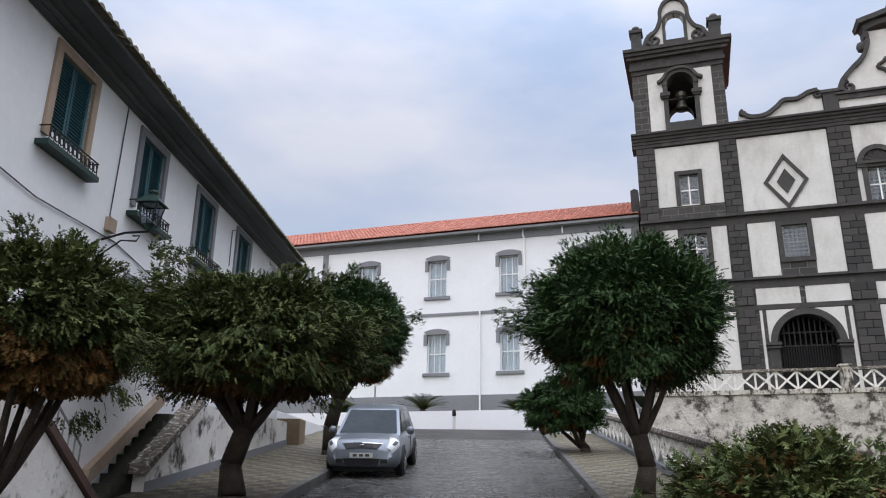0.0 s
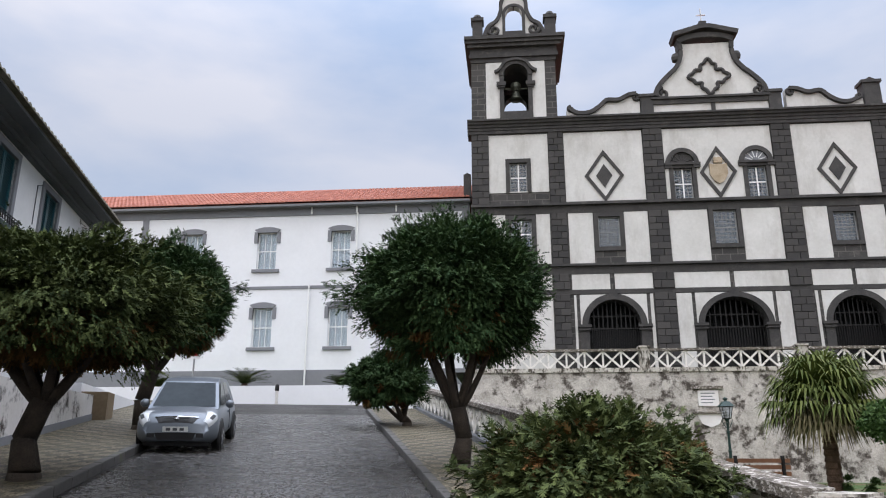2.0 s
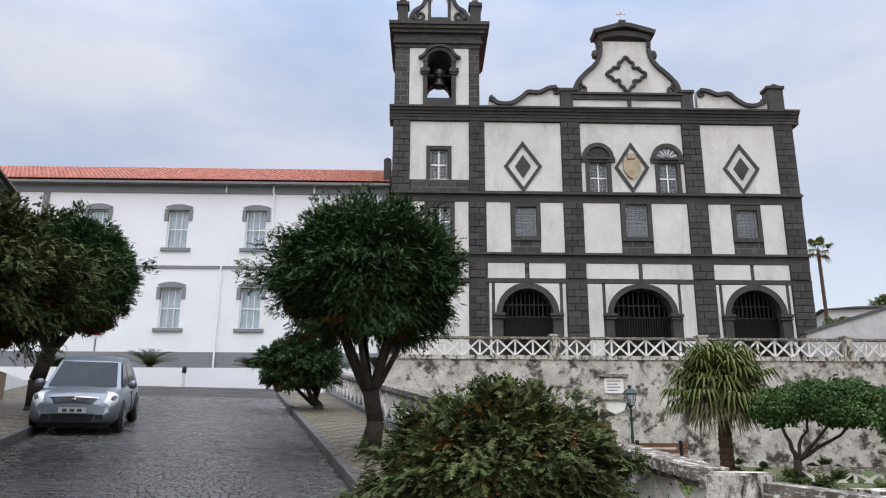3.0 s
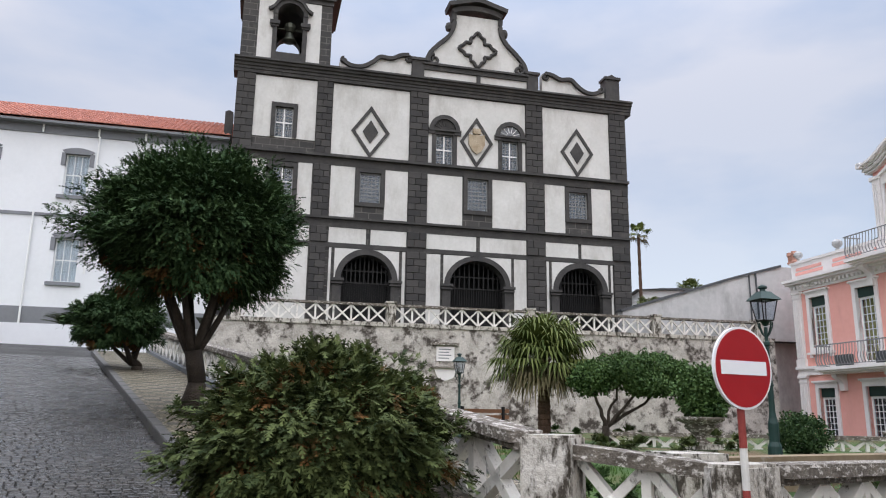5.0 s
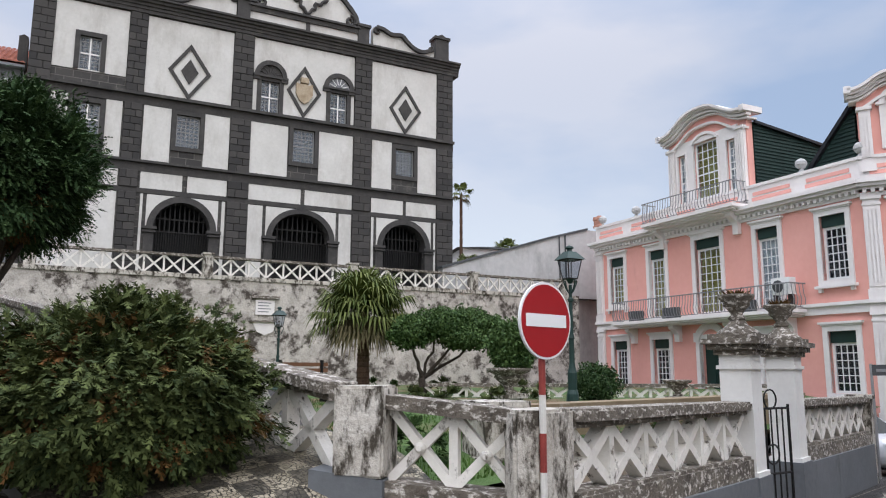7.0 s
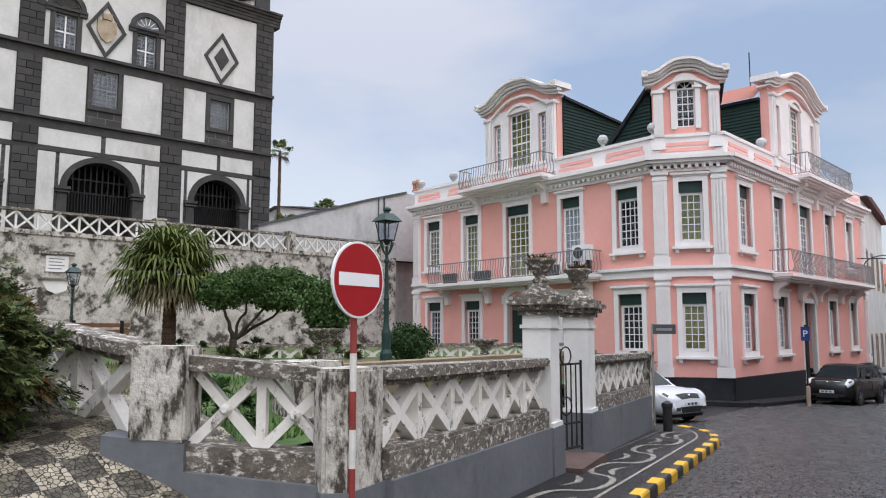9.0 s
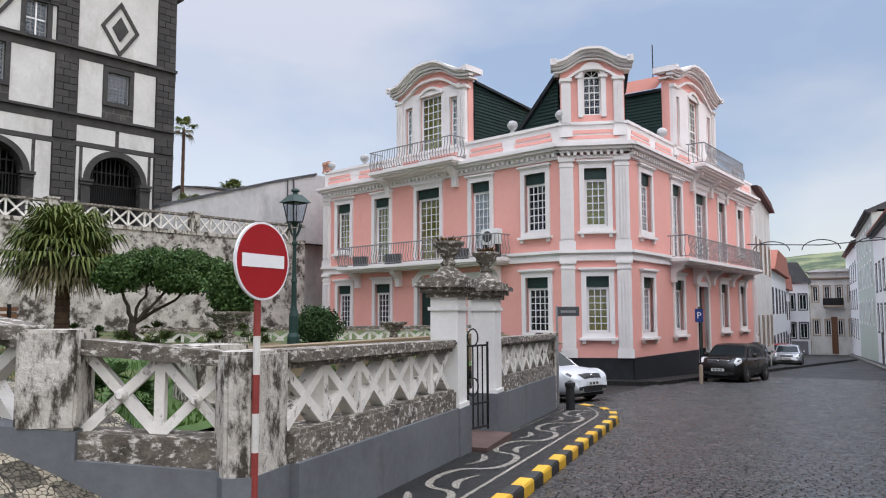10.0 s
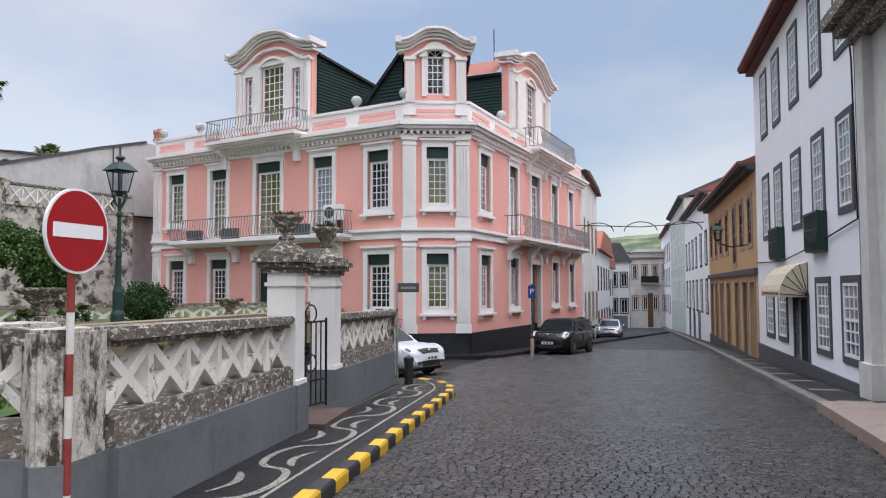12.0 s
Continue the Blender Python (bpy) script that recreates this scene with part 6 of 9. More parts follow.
bm = lathe(bmesh.new(), [(0.24, 0), (0.24, 0.02)], 18)
bmesh.ops.transform(bm, matrix=Matrix.Translation((-0.1, -0.185, 0.87)) @ Matrix.Rotation(radians(90), 4, "X"), verts=bm.verts[:])
part("fan_grille", bm, M_DGREY, acu)
for nm, px_, w in (("balcony_planter", 11.6, 0.8), ("balcony_planter", 9.2, 0.9), ("balcony_planter", 5.0, 1.0)):
    pt = thing(nm, PL @ Matrix.Translation((PLEN - px_, -0.6, 3.98)), "dark planter box standing on the balcony floor", "planter")
    part("trough", box(-w / 2, w / 2, -0.14, 0.14, 0, 0.5), M_DGREY, pt)

# grey gable wall of the neighbour, between church terrace and pink house
solo("gable_wall", prism(bmesh.new(), [(18.6, 0.6), (30.5, 0.6), (30.5, 9.55), (27.9, 9.55), (25.2, 8.8), (18.6, 6.75)], 0, 0.5), M_SIDEWALL, "tall stained grey blank gable wall", "wall", "structure", m=side(0, 33.0, 1, 0))
solo("gable_coping", coping(bmesh.new(), [(18.5, 6.8), (25.2, 8.86), (27.9, 9.6)], -0.08, 0.6, 0.12), M_DGREY, "dark coping on the gable wall", "coping", "structure", m=side(0, 33.0, 1, 0))
solo("drainpipe", tube(tube(bmesh.new(), [(26.3, -0.06, 9.1), (26.35, -0.06, 5.0), (25.9, -0.06, 4.9)], 0.05, 6), [(25.9, -0.06, 9.0), (25.9, -0.06, 5.6)], 0.04, 6), M_DGREY, "dark drainpipe on the grey gable wall", "pipe", m=side(0, 33.0, 1, 0))

# ---- corner pavement with the wave mosaic ----
FB = side(CORNER.x, CORNER.y, *FENCE)
street_z = lambda x, y: -0.035 * Vector((x, y)).dot(ALONG)


def edge_out(a):
    """How far the street kerb lies from the fence at a metres along it."""
    if a < 10.4:
        return 1.42 + 0.03 * a
    t = min((a - 10.4) / 3.0, 1)
    return max(1.732 * math.sqrt(max(0.0, 1 - t * t)), 0.02)


verts, faces = [], []
rows = steps(-0.6, 13.4, 0.2)
for a in rows:
    for t in (0.0, 0.25, 0.5, 0.75, 1.0):
        p = CORNER + FENCE * a - FENCE_N * (edge_out(a) - 0.16) * t
        verts.append((p.x, p.y, street_z(p.x, p.y) + 0.12))
for i in range(len(rows) - 1):
    for j in range(4):
        k = i * 5 + j
        faces.append((k, k + 1, k + 6, k + 5))
tagged(arrays_ob("pavement_south", verts, faces, M_PAVEDARK), "dark mosaic pavement with pale wave pattern", "pavement", "", "structure")


def ribbon(line, width, lift=0.125):
    """A flat band of pale mosaic along a line of (along, out) points, tapering to its ends if width is a list."""
    vs, fs = [], []
    n = len(line)
    for i, (a, o) in enumerate(line):
        p, q = Vector(line[max(i - 1, 0)]), Vector(line[min(i + 1, n - 1)])
        d = (q - p).normalized()
        nr = Vector((-d.y, d.x)) * (width(i / (n - 1)) if callable(width) else width) / 2
        for s in (1, -1):
            w = CORNER + FENCE * (a + s * nr.x) - FENCE_N * (o + s * nr.y)
            vs.append((w.x, w.y, street_z(w.x, w.y) + lift))
    for i in range(n - 1):
        fs.append((2 * i, 2 * i + 1, 2 * i + 3, 2 * i + 2))
    return vs, fs


mosaic = []
mosaic.append(("mosaic_line", ribbon([(a, edge_out(a) - 0.43) for a in steps(0.2, 12.4, 0.2)], 0.045)))
mosaic.append(("mosaic_line", ribbon([(a, 0.07 + 0.03 * a) for a in steps(0.2, 12.6, 0.4)], 0.02)))
PERIOD = 2.66


def wave_at(s_):
    """The wave's course: a cosine that leans, so that its bends turn back on themselves."""
    th_ = 2 * math.pi * (s_ - 1.7) / PERIOD
    return s_ + 0.16 * math.sin(2 * th_), 0.655 + 0.02 * s_ + 0.27 * math.cos(th_)


mosaic.append(("mosaic_wave", ribbon([wave_at(s_) for s_ in steps(0.35, 11.9, 0.05)], 0.085)))
for k in range(4):
    c = 1.72 + PERIOD * k
    for lo_, hi_, base_o, bend, fat in ((c - 0.45, c + 0.4, 0.35 + 0.022 * c, 0.17, 1), (c + 0.74, c + 1.58, 0.93 + 0.015 * c, -0.17, -1)):
        pts = [(lo_ + (hi_ - lo_) * t, base_o + bend * math.sin(math.pi * (0.12 + 0.8 * t)) - (0.03 if fat < 0 else 0.0)) for t in [i / 14 for i in range(15)]]
        mosaic.append(("mosaic_comma", ribbon(pts, lambda t, fat=fat: 0.015 + 0.075 * math.sqrt(max(0.0, math.sin(math.pi * ((t if fat > 0 else 1 - t) ** 1.8) * 0.97 + 0.05))))))
wave_set = thing("wave_mosaic", Matrix(), "pale limestone wave bands set in dark mosaic pavement", "mosaic", kind="structure")
for nm, (vs, fs) in mosaic:
    ob = arrays_ob(nm, vs, fs, M_PAVELIGHT)
    ob.parent = wave_set
# sloping pavement round the corner, up to the trees
def corner_z(x, y):
    """The paving rises steeply round the fence corner and falls back to the side road's kerb."""
    p = Vector((x, y))
    u_ = p.dot(UPHILL)
    rise = (0.1, 0.3, 0.42, 0.42, 0.12)
    stop = (3.3, 4.2, 4.8, 5.7, 9.0)
    k = max(0, min(3, sum(u_ > q for q in stop) - 1))
    t = min(max((u_ - stop[k]) / (stop[k + 1] - stop[k]), 0), 1)
    near_fence = min(max(1 + (p - Vector((3.55, 5.86))).dot(ACROSS) / 2.6, 0), 1)
    return ground_z(x, y) + 0.1 + (rise[k] + (rise[k + 1] - rise[k]) * t - 0.1) * near_fence


sheet("pavement_corner", (3.4, 6.1), (0.93, -0.36), UPHILL, steps(-2.6, 1.25, 0.25), steps(-2.2, 3.4, 0.25), 0.0, M_PAVECORNER, "worn black and white mosaic pavement sloping round the corner", "pavement", height=corner_z)
kb = thing("kerb_south", Matrix(), "street kerb stones painted in worn yellow and black", "kerb", kind="structure")
KP = []
a = -0.4
while a < 13.2:
    KP.append(CORNER + FENCE * a - FENCE_N * (edge_out(a) - 0.08))
    a += 0.02
run, i0, count = 0.0, 0, 0
for i in range(1, len(KP)):
    run += (KP[i] - KP[i - 1]).length
    if run >= 0.46:
        p, d = (KP[i] + KP[i0]) / 2, (KP[i] - KP[i0])
        ob = new("kerb_stone", KERB_YELLOW if count % 2 else KERB_BLACK)
        ob.matrix_world = Matrix.Translation((p.x, p.y, street_z(p.x, p.y) - 0.02)) @ Matrix.Rotation(math.atan2(d.y, d.x), 4, "Z") @ Matrix.Diagonal((d.length - 0.015, 0.17, 0.32, 1))
        ob.parent = kb
        run, i0, count = 0.0, i, count + 1

# ---- garden fence ----
fence = thing("garden_fence", FB, "weathered concrete fence with white crossed bars on a grey wall", "fence")
FALL = -0.018
for a, b, n in ((0.2, 4.5, 6), (6.97, 11.75, 7)):
    part("grey_plinth", lean(box(a, b, -0.245, 0.2, -1.2, 0.475), FALL, 0.2), M_GREYWALL, fence, "blue-grey painted wall base")
    part("base_course", lean(bx(box(a, b, -0.2, 0.16, 0.475, 0.69), a, b, -0.17, 0.13, 0.69, 0.725), FALL, 0.2), M_CONC_D, fence, "lichened concrete base course")
    part("top_rail", lean(bx(bx(box(a, b, -0.22, 0.18, 1.29, 1.37), a, b, -0.2, 0.16, 1.37, 1.392), a, b, -0.15, 0.11, 1.235, 1.29), FALL, 0.2), M_CONC_D, fence, "lichened concrete top rail")
    drop = FALL * (a - 0.2)
    cross_panel(fence, a, b, 0.725 + drop, 1.235 + drop, n, -0.1, 0.09, 0.15, M_CROSS, slope=FALL)


def plan_prism(pts, z0, z1):
    """An upright block on a plan of (along, depth) points."""
    bm = bmesh.new()
    lo, hi = [bm.verts.new((x, y, z0)) for x, y in pts], [bm.verts.new((x, y, z1)) for x, y in pts]
    bm.faces.new(lo[::-1])
    bm.faces.new(hi)
    for k in range(len(pts)):
        bm.faces.new((lo[k], lo[(k + 1) % len(pts)], hi[(k + 1) % len(pts)], hi[k]))
    return bm


CORNER_PLAN = [(0.19, -0.15), (-0.32, -0.15), (-0.44, 0.02), (-0.3, 0.22), (0.19, 0.2)]
post_bm = plan_prism(CORNER_PLAN, 0.47, 1.4)
bmesh.ops.bevel(post_bm, geom=[e for e in post_bm.edges if abs(e.verts[0].co.z - e.verts[1].co.z) > 0.5 or e.verts[0].co.z > 1], offset=0.025, segments=2, affect="EDGES")
part("corner_post", post_bm, M_CONC, fence, "thick stained corner post")
part("grey_plinth", plan_prism([(0.2, -0.165), (-0.33, -0.165), (-0.46, 0.02), (-0.3, 0.24), (0.2, 0.22)], -0.6, 0.47), M_GREYWALL, fence, "blue-grey painted post base")
part("end_post", bx(box(11.75, 12.05, -0.22, 0.18, -0.9, 1.14), 11.71, 12.09, -0.26, 0.22, 1.14, 1.22), M_CONC, fence)


def gate_pillar(x, label):
    p = thing("gate_pillar", FB @ Matrix.Translation((x, 0, 0)), label, "gate pillar", "gate pillars")
    part("base", box(-0.25, 0.25, -0.27, 0.23, -1.0, 0.39), M_GREYWALL, p, "blue-grey painted base")
    part("shaft", bx(bx(box(-0.2, 0.2, -0.22, 0.18, 0.39, 1.9), -0.23, 0.23, -0.25, 0.21, 1.72, 1.77), -0.23, 0.23, -0.25, 0.21, 0.39, 0.45), M_PILLAR, p, "whitewashed shaft")
    bm = bx(bx(bx(box(-0.25, 0.25, -0.27, 0.23, 1.9, 1.97), -0.31, 0.31, -0.33, 0.29, 1.97, 2.04), -0.37, 0.37, -0.39, 0.35, 2.04, 2.11), -0.3, 0.3, -0.32, 0.28, 2.11, 2.17)
    part("cap", bm, M_CONC_D, p, "stained stepped stone cap")
    part("cap_neck", lathe(bmesh.new(), [(0.3, 2.16), (0.24, 2.22), (0.14, 2.29), (0.09, 2.36)], 14, (0, -0.02, 0)), M_CONC_D, p, smooth=True)
    part("urn", lathe(bmesh.new(), [(0.08, 2.34), (0.12, 2.38), (0.07, 2.43), (0.11, 2.49), (0.17, 2.55), (0.165, 2.59), (0.23, 2.65), (0.24, 2.69), (0.19, 2.69), (0.14, 2.64)], 18, (0, -0.02, 0)), M_CONC_D, p, "mossy stone urn", smooth=True)
    vs, fs = [], []
    for k in range(40):
        t, r = random.uniform(0, 6.28), random.uniform(0.02, 0.18)
        c = Vector((r * math.cos(t), r * math.sin(t) - 0.02, 2.67))
        tip = c + Vector((math.cos(t) * 0.1, math.sin(t) * 0.1, random.uniform(0.04, 0.13)))
        s = Vector((-math.sin(t), math.cos(t), 0)) * 0.03
        vs += [c - s, c + s, tip]
        fs.append((len(vs) - 3, len(vs) - 2, len(vs) - 1))
    ob = arrays_ob("urn_plants", [tuple(v) for v in vs], fs, M_LEAF_RUST)
    ob.parent = p


gate_pillar(4.735, "tall white gate pillar with stained cap and urn")
gate_pillar(6.72, "tall white gate pillar with stained cap and urn")
gt = thing("iron_gate", FB @ Matrix.Translation((5.02, -0.05, -0.1)) @ Matrix.Rotation(radians(-20), 4, "Z"), "open black wrought iron garden gate", "gate")
part("gate_frame", tube(tube(tube(bmesh.new(), [(0.02, 0, 0.05), (0.02, 0, 1.55)], 0.022, 6), [(0.75, 0, 0.05), (0.75, 0, 1.35)], 0.02, 6), [(0.02, 0, 0.1), (0.75, 0, 0.1)], 0.018, 6), M_IRON, gt)
for z in (0.45, 1.3):
    part("gate_bar", tube(bmesh.new(), [(0.02, 0, z), (0.75, 0, z)], 0.016, 6), M_IRON, gt)
for i in range(5):
    part("gate_bar", tube(bmesh.new(), [(0.14 + 0.12 * i, 0, 0.1), (0.14 + 0.12 * i, 0, 1.3)], 0.012, 6), M_IRON, gt)
for z in (0.7, 1.42):
    part("gate_scroll", tube(bmesh.new(), [(0.38 + 0.13 * math.cos(t * 0.5), 0, z + 0.13 * math.sin(t * 0.5)) for t in range(14)], 0.012, 5), M_IRON, gt)
gs = thing("gate_step", FB @ Matrix.Translation((5.73, -0.25, -0.3)), "worn reddish stone step under the gate", "step")
part("tread", box(-0.74, 0.74, -0.25, 0.45, -0.3, 0.1), M_REDSTONE, gs)

FA = side(3.46, 5.84, 1.3, -1.05)
corner_fence = thing("corner_fence", FA, "weathered fence panel with crossed bars between stained posts", "fence")
part("grey_plinth", prism(bmesh.new(), [(-0.1, -0.3), (1.62, -0.6), (1.62, 0.495), (0.53, 0.62), (0.53, 0.83), (-0.1, 0.9)], -0.262, 0.2), M_GREYWALL, corner_fence, "blue-grey painted wall base")
part("base_course", prism(bmesh.new(), [(0.5, 0.622), (1.62, 0.497), (1.62, 0.73), (0.5, 0.815)], -0.2, 0.16), M_CONC_D, corner_fence, "lichened concrete base course")
part("top_rail", prism(bmesh.new(), [(0.5, 1.39), (1.62, 1.275), (1.62, 1.39), (0.5, 1.505)], -0.2, 0.16), M_CONC_D, corner_fence, "lichened concrete top rail")
post_bm = box(0.1, 0.53, -0.27, 0.2, 0.84, 1.575)
bmesh.ops.bevel(post_bm, geom=post_bm.edges[:], offset=0.022, segments=2, affect="EDGES")
part("post", post_bm, M_CONC, corner_fence, "thick stained post")
cross_panel(corner_fence, 0.53, 1.62, 0.805, 1.395, 2, -0.08, 0.075, 0.12, M_CROSS, boss=True, slope=-0.09)


top_of_fence = Vector((3.55, 5.86)) + UPHILL * 25
FU = side(top_of_fence.x, top_of_fence.y, -UPHILL.x, -UPHILL.y)
hill_fence = thing("hill_fence", FU, "white crossed-bar fence climbing beside the tree pavement", "fence")
S, Z0 = -0.125, 0.66
part("grey_plinth", lean(bx(bmesh.new(), 0, 25.02, -0.22, 0.2, 0.06, 0.8), S, 25), M_GREYWALL, hill_fence, "blue-grey painted wall base")
part("top_rail", lean(bx(bx(bmesh.new(), 0, 25.0, -0.2, 0.16, 1.5, 1.6), 0, 25, -0.14, 0.1, 1.44, 1.5), S, 25), M_CONC_D, hill_fence, "lichened sloping top rail")
for i in range(30):
    a, b = 25 * i / 30, 25 * (i + 1) / 30
    for p, q in (((a, 0.8), (b, 1.46)), ((a, 1.46), (b, 0.8))):
        L = math.hypot(q[0] - p[0], q[1] - p[1])
        nx, nz = -(q[1] - p[1]) / L * 0.05, (q[0] - p[0]) / L * 0.05
        bm = prism(bmesh.new(), [(p[0] + nx, p[1] + nz), (p[0] - nx, p[1] - nz), (q[0] - nx, q[1] - nz), (q[0] + nx, q[1] + nz)], -0.07, 0.05)
        part("cross_bar", lean(bm, S, 25), M_CROSS, hill_fence)
    part("upright", lean(box(a - 0.05, a + 0.05, -0.08, 0.06, 0.8, 1.46), S, 25), M_CROSS, hill_fence)

# ---- garden ----
def garden_z(x, y):
    b = (Vector((x, y)) - CORNER).dot(FENCE_N)
    t = min(max((b - 0.5) / 5.5, 0), 1)
    return 0.42 + 0.5 * t * t * (3 - 2 * t)


sheet("garden_lawn", (3.75, 5.95), FENCE, UPHILL, steps(0.1, 24.5, 0.6), steps(0.05, 26.2, 0.6), 0.0, M_LAWN, "green lawn with bare earth patches in the garden", "lawn", height=garden_z)
solo("garden_bed", prism(bmesh.new(), [(3.62, 5.95), (4.9, 4.95), (9.7, 6.95), (9.6, 9.2), (3.62, 6.3)], -0.41, 0.2), M_EARTH, "bare earth and grass behind the fence corner", "lawn", "structure", m=Matrix.Rotation(radians(-90), 4, "X"))
vs, fs = [], []
for k in range(9000):
    a, b = random.uniform(0.5, 9), random.random() ** 1.6 * 9 + 0.3
    p = Vector((3.75, 5.95)) + FENCE * a + UPHILL * b
    if noise.noise(Vector((p.x * 0.45, p.y * 0.45, 0))) > 0.15:
        continue
    z, t, h = garden_z(p.x, p.y), random.uniform(0, 6.28), random.uniform(0.05, 0.12)
    s = Vector((math.cos(t), math.sin(t))) * 0.012
    vs += [(p.x - s.x, p.y - s.y, z), (p.x + s.x, p.y + s.y, z), (p.x + random.uniform(-0.04, 0.04), p.y + random.uniform(-0.04, 0.04), z + h)]
    fs.append((len(vs) - 3, len(vs) - 2, len(vs) - 1))
tagged(arrays_ob("grass_blades", vs, fs, M_GRASS), "short green grass blades on the garden lawn", "grass", "", "stuff")
IW = side(7.2, 9.3, 10.5, 2.6)
solo("inner_wall", bx(bx(bmesh.new(), 0, 10.5, 0, 0.3, 0.3, 1.06), -0.05, 10.55, -0.06, 0.36, 1.06, 1.16), M_WALLCAP, "low brown weathered wall inside the garden", "wall", "structure", m=IW)
GB = side(10.6, 18.6, 9.3, -4.6)
gbal = thing("garden_balustrade", GB, "low white crossed-bar balustrade inside the garden", "balustrade")
part("base_rail", box(0, 10.4, 0, 0.25, 0.5, 0.75), M_CONC, gbal)
part("top_rail", box(0, 10.4, 0, 0.25, 1.2, 1.3), M_CONC_D, gbal)
cross_panel(gbal, 0, 10.4, 0.75, 1.2, 18, 0.08, 0.08, 0.08, M_CROSS)


def stone_urn(x, y, z0, h, label, k=1.0):
    u = thing("stone_urn", Matrix.Translation((x, y, z0)) @ Matrix.Scale(k, 4), label, "urn", "garden urns")
    part("pedestal", bx(bx(box(-0.32, 0.32, -0.32, 0.32, 0, 0.12), -0.24, 0.24, -0.24, 0.24, 0.12, h), -0.32, 0.32, -0.32, 0.32, h, h + 0.1), M_CONC, u)
    part("bowl", lathe(bmesh.new(), [(0.12, h + 0.1), (0.2, h + 0.14), (0.09, h + 0.22), (0.2, h + 0.34), (0.34, h + 0.46), (0.31, h + 0.52), (0.5, h + 0.6), (0.52, h + 0.68), (0.42, h + 0.68), (0.3, h + 0.58)], 20), M_CONC_D, u, smooth=True)


stone_urn(10.62, 14.3, 0.75, 0.3, "large weathered stone urn on a pedestal")
stone_urn(13.25, 11.7, 0.9, 0.3, "weathered stone urn on a low pedestal", 0.6)
gp = thing("garden_pedestal", Matrix.Translation((6.5, 8.2, 0.5)), "whitewashed square pedestal with flaking paint", "pedestal")
part("block", bx(bx(box(-0.3, 0.3, -0.3, 0.3, -0.1, 0.7), -0.36, 0.36, -0.36, 0.36, 0.7, 0.8), -0.36, 0.36, -0.36, 0.36, -0.1, 0.1), M_CONC, gp)
bench = thing("garden_bench", Matrix.Translation((6.6, 16.6, 0.92)) @ Matrix.Rotation(radians(20), 4, "Z"), "red-brown slatted garden bench on the lawn", "bench")
for i in range(4):
    part("seat_slat", box(-0.8, 0.8, -0.25 + 0.13 * i, -0.15 + 0.13 * i, 0.42, 0.45), M_WOOD, bench)
for i in range(3):
    part("back_slat", box(-0.8, 0.8, 0.3, 0.33, 0.55 + 0.14 * i, 0.64 + 0.14 * i), M_WOOD, bench)
for x in (-0.6, 0.6):
    part("leg", bx(box(x - 0.03, x + 0.03, -0.22, 0.3, 0, 0.42), x - 0.03, x + 0.03, 0.26, 0.32, 0.42, 0.98), M_IRON, bench)


def street_lamp(x, y, z, h, label):
    lp = thing("street_lamp", Matrix.Translation((x, y, z)), label, "street lamp", "garden lamps")
    prof = [(0.17, 0), (0.17, 0.08), (0.13, 0.12), (0.12, 0.28), (0.09, 0.36), (0.095, 0.68), (0.07, 0.78), (0.055, 0.88), (0.05, h * 0.55), (0.065, h * 0.56), (0.044, h * 0.6), (0.036, h - 0.35), (0.055, h - 0.33), (0.055, h - 0.28), (0.034, h - 0.25), (0.034, h)]
    part("post", lathe(bmesh.new(), prof, 14), M_GREENP, lp, "dark green fluted cast iron post", smooth=False)
    bm = bmesh.new()
    for s in (-1, 1):
        tube(bm, [(0, 0, h - 0.2), (s * 0.08, 0, h - 0.12), (s * 0.15, 0, h + 0.02), (s * 0.16, 0, h + 0.1)], 0.014, 5)
        tube(bm, [(0, 0, h - 0.2), (0, s * 0.08, h - 0.12), (0, s * 0.15, h + 0.02), (0, s * 0.16, h + 0.1)], 0.014, 5)
    part("lamp_bracket", bm, M_GREENP, lp)
    lantern_parts(lp, 0.8, h + 0.12)


street_lamp(10.35, 11.55, 0.95, 2.42, "tall dark green lantern lamp post in the garden")
street_lamp(8.03, 24.7, 0.92, 2.05, "dark green lantern lamp post before the retaining wall")

# ---- no-entry sign ----
NS = Matrix.Translation((-0.026, 0.03, -0.04)) @ side(4.70, 4.42, 0.97, 0.24)
sg = thing("no_entry_sign", NS, "round red no-entry sign on a red and white pole", "sign")
bm = lathe(bmesh.new(), [(0.3, 0), (0.3, 0.02)], 48)
turn_disc = Matrix.Translation((0, -0.03, 2.13)) @ Matrix.Rotation(radians(90), 4, "X")
bmesh.ops.transform(bm, matrix=turn_disc, verts=bm.verts[:])
part("rim", bm, M_SIGNW, sg, "white sign rim")
bm = lathe(bmesh.new(), [(0.283, 0), (0.283, 0.003)], 48)
bmesh.ops.transform(bm, matrix=Matrix.Translation((0, -0.0505, 2.13)) @ Matrix.Rotation(radians(90), 4, "X"), verts=bm.verts[:])
part("red_disc", bm, M_RED, sg, "red enamel face")
part("white_bar", box(-0.235, 0.235, -0.058, -0.0545, 2.08, 2.18), M_SIGNW, sg, "white bar")
part("back_clamp", bx(box(-0.06, 0.06, -0.03, 0.03, 2.25, 2.3), -0.06, 0.06, -0.03, 0.03, 1.96, 2.01), M_ALU, sg)
z = 2.36
part("pole_cap", tube(bmesh.new(), [(0, 0, 1.84), (0, 0, 2.38)], 0.026, 12), M_POLERED, sg)
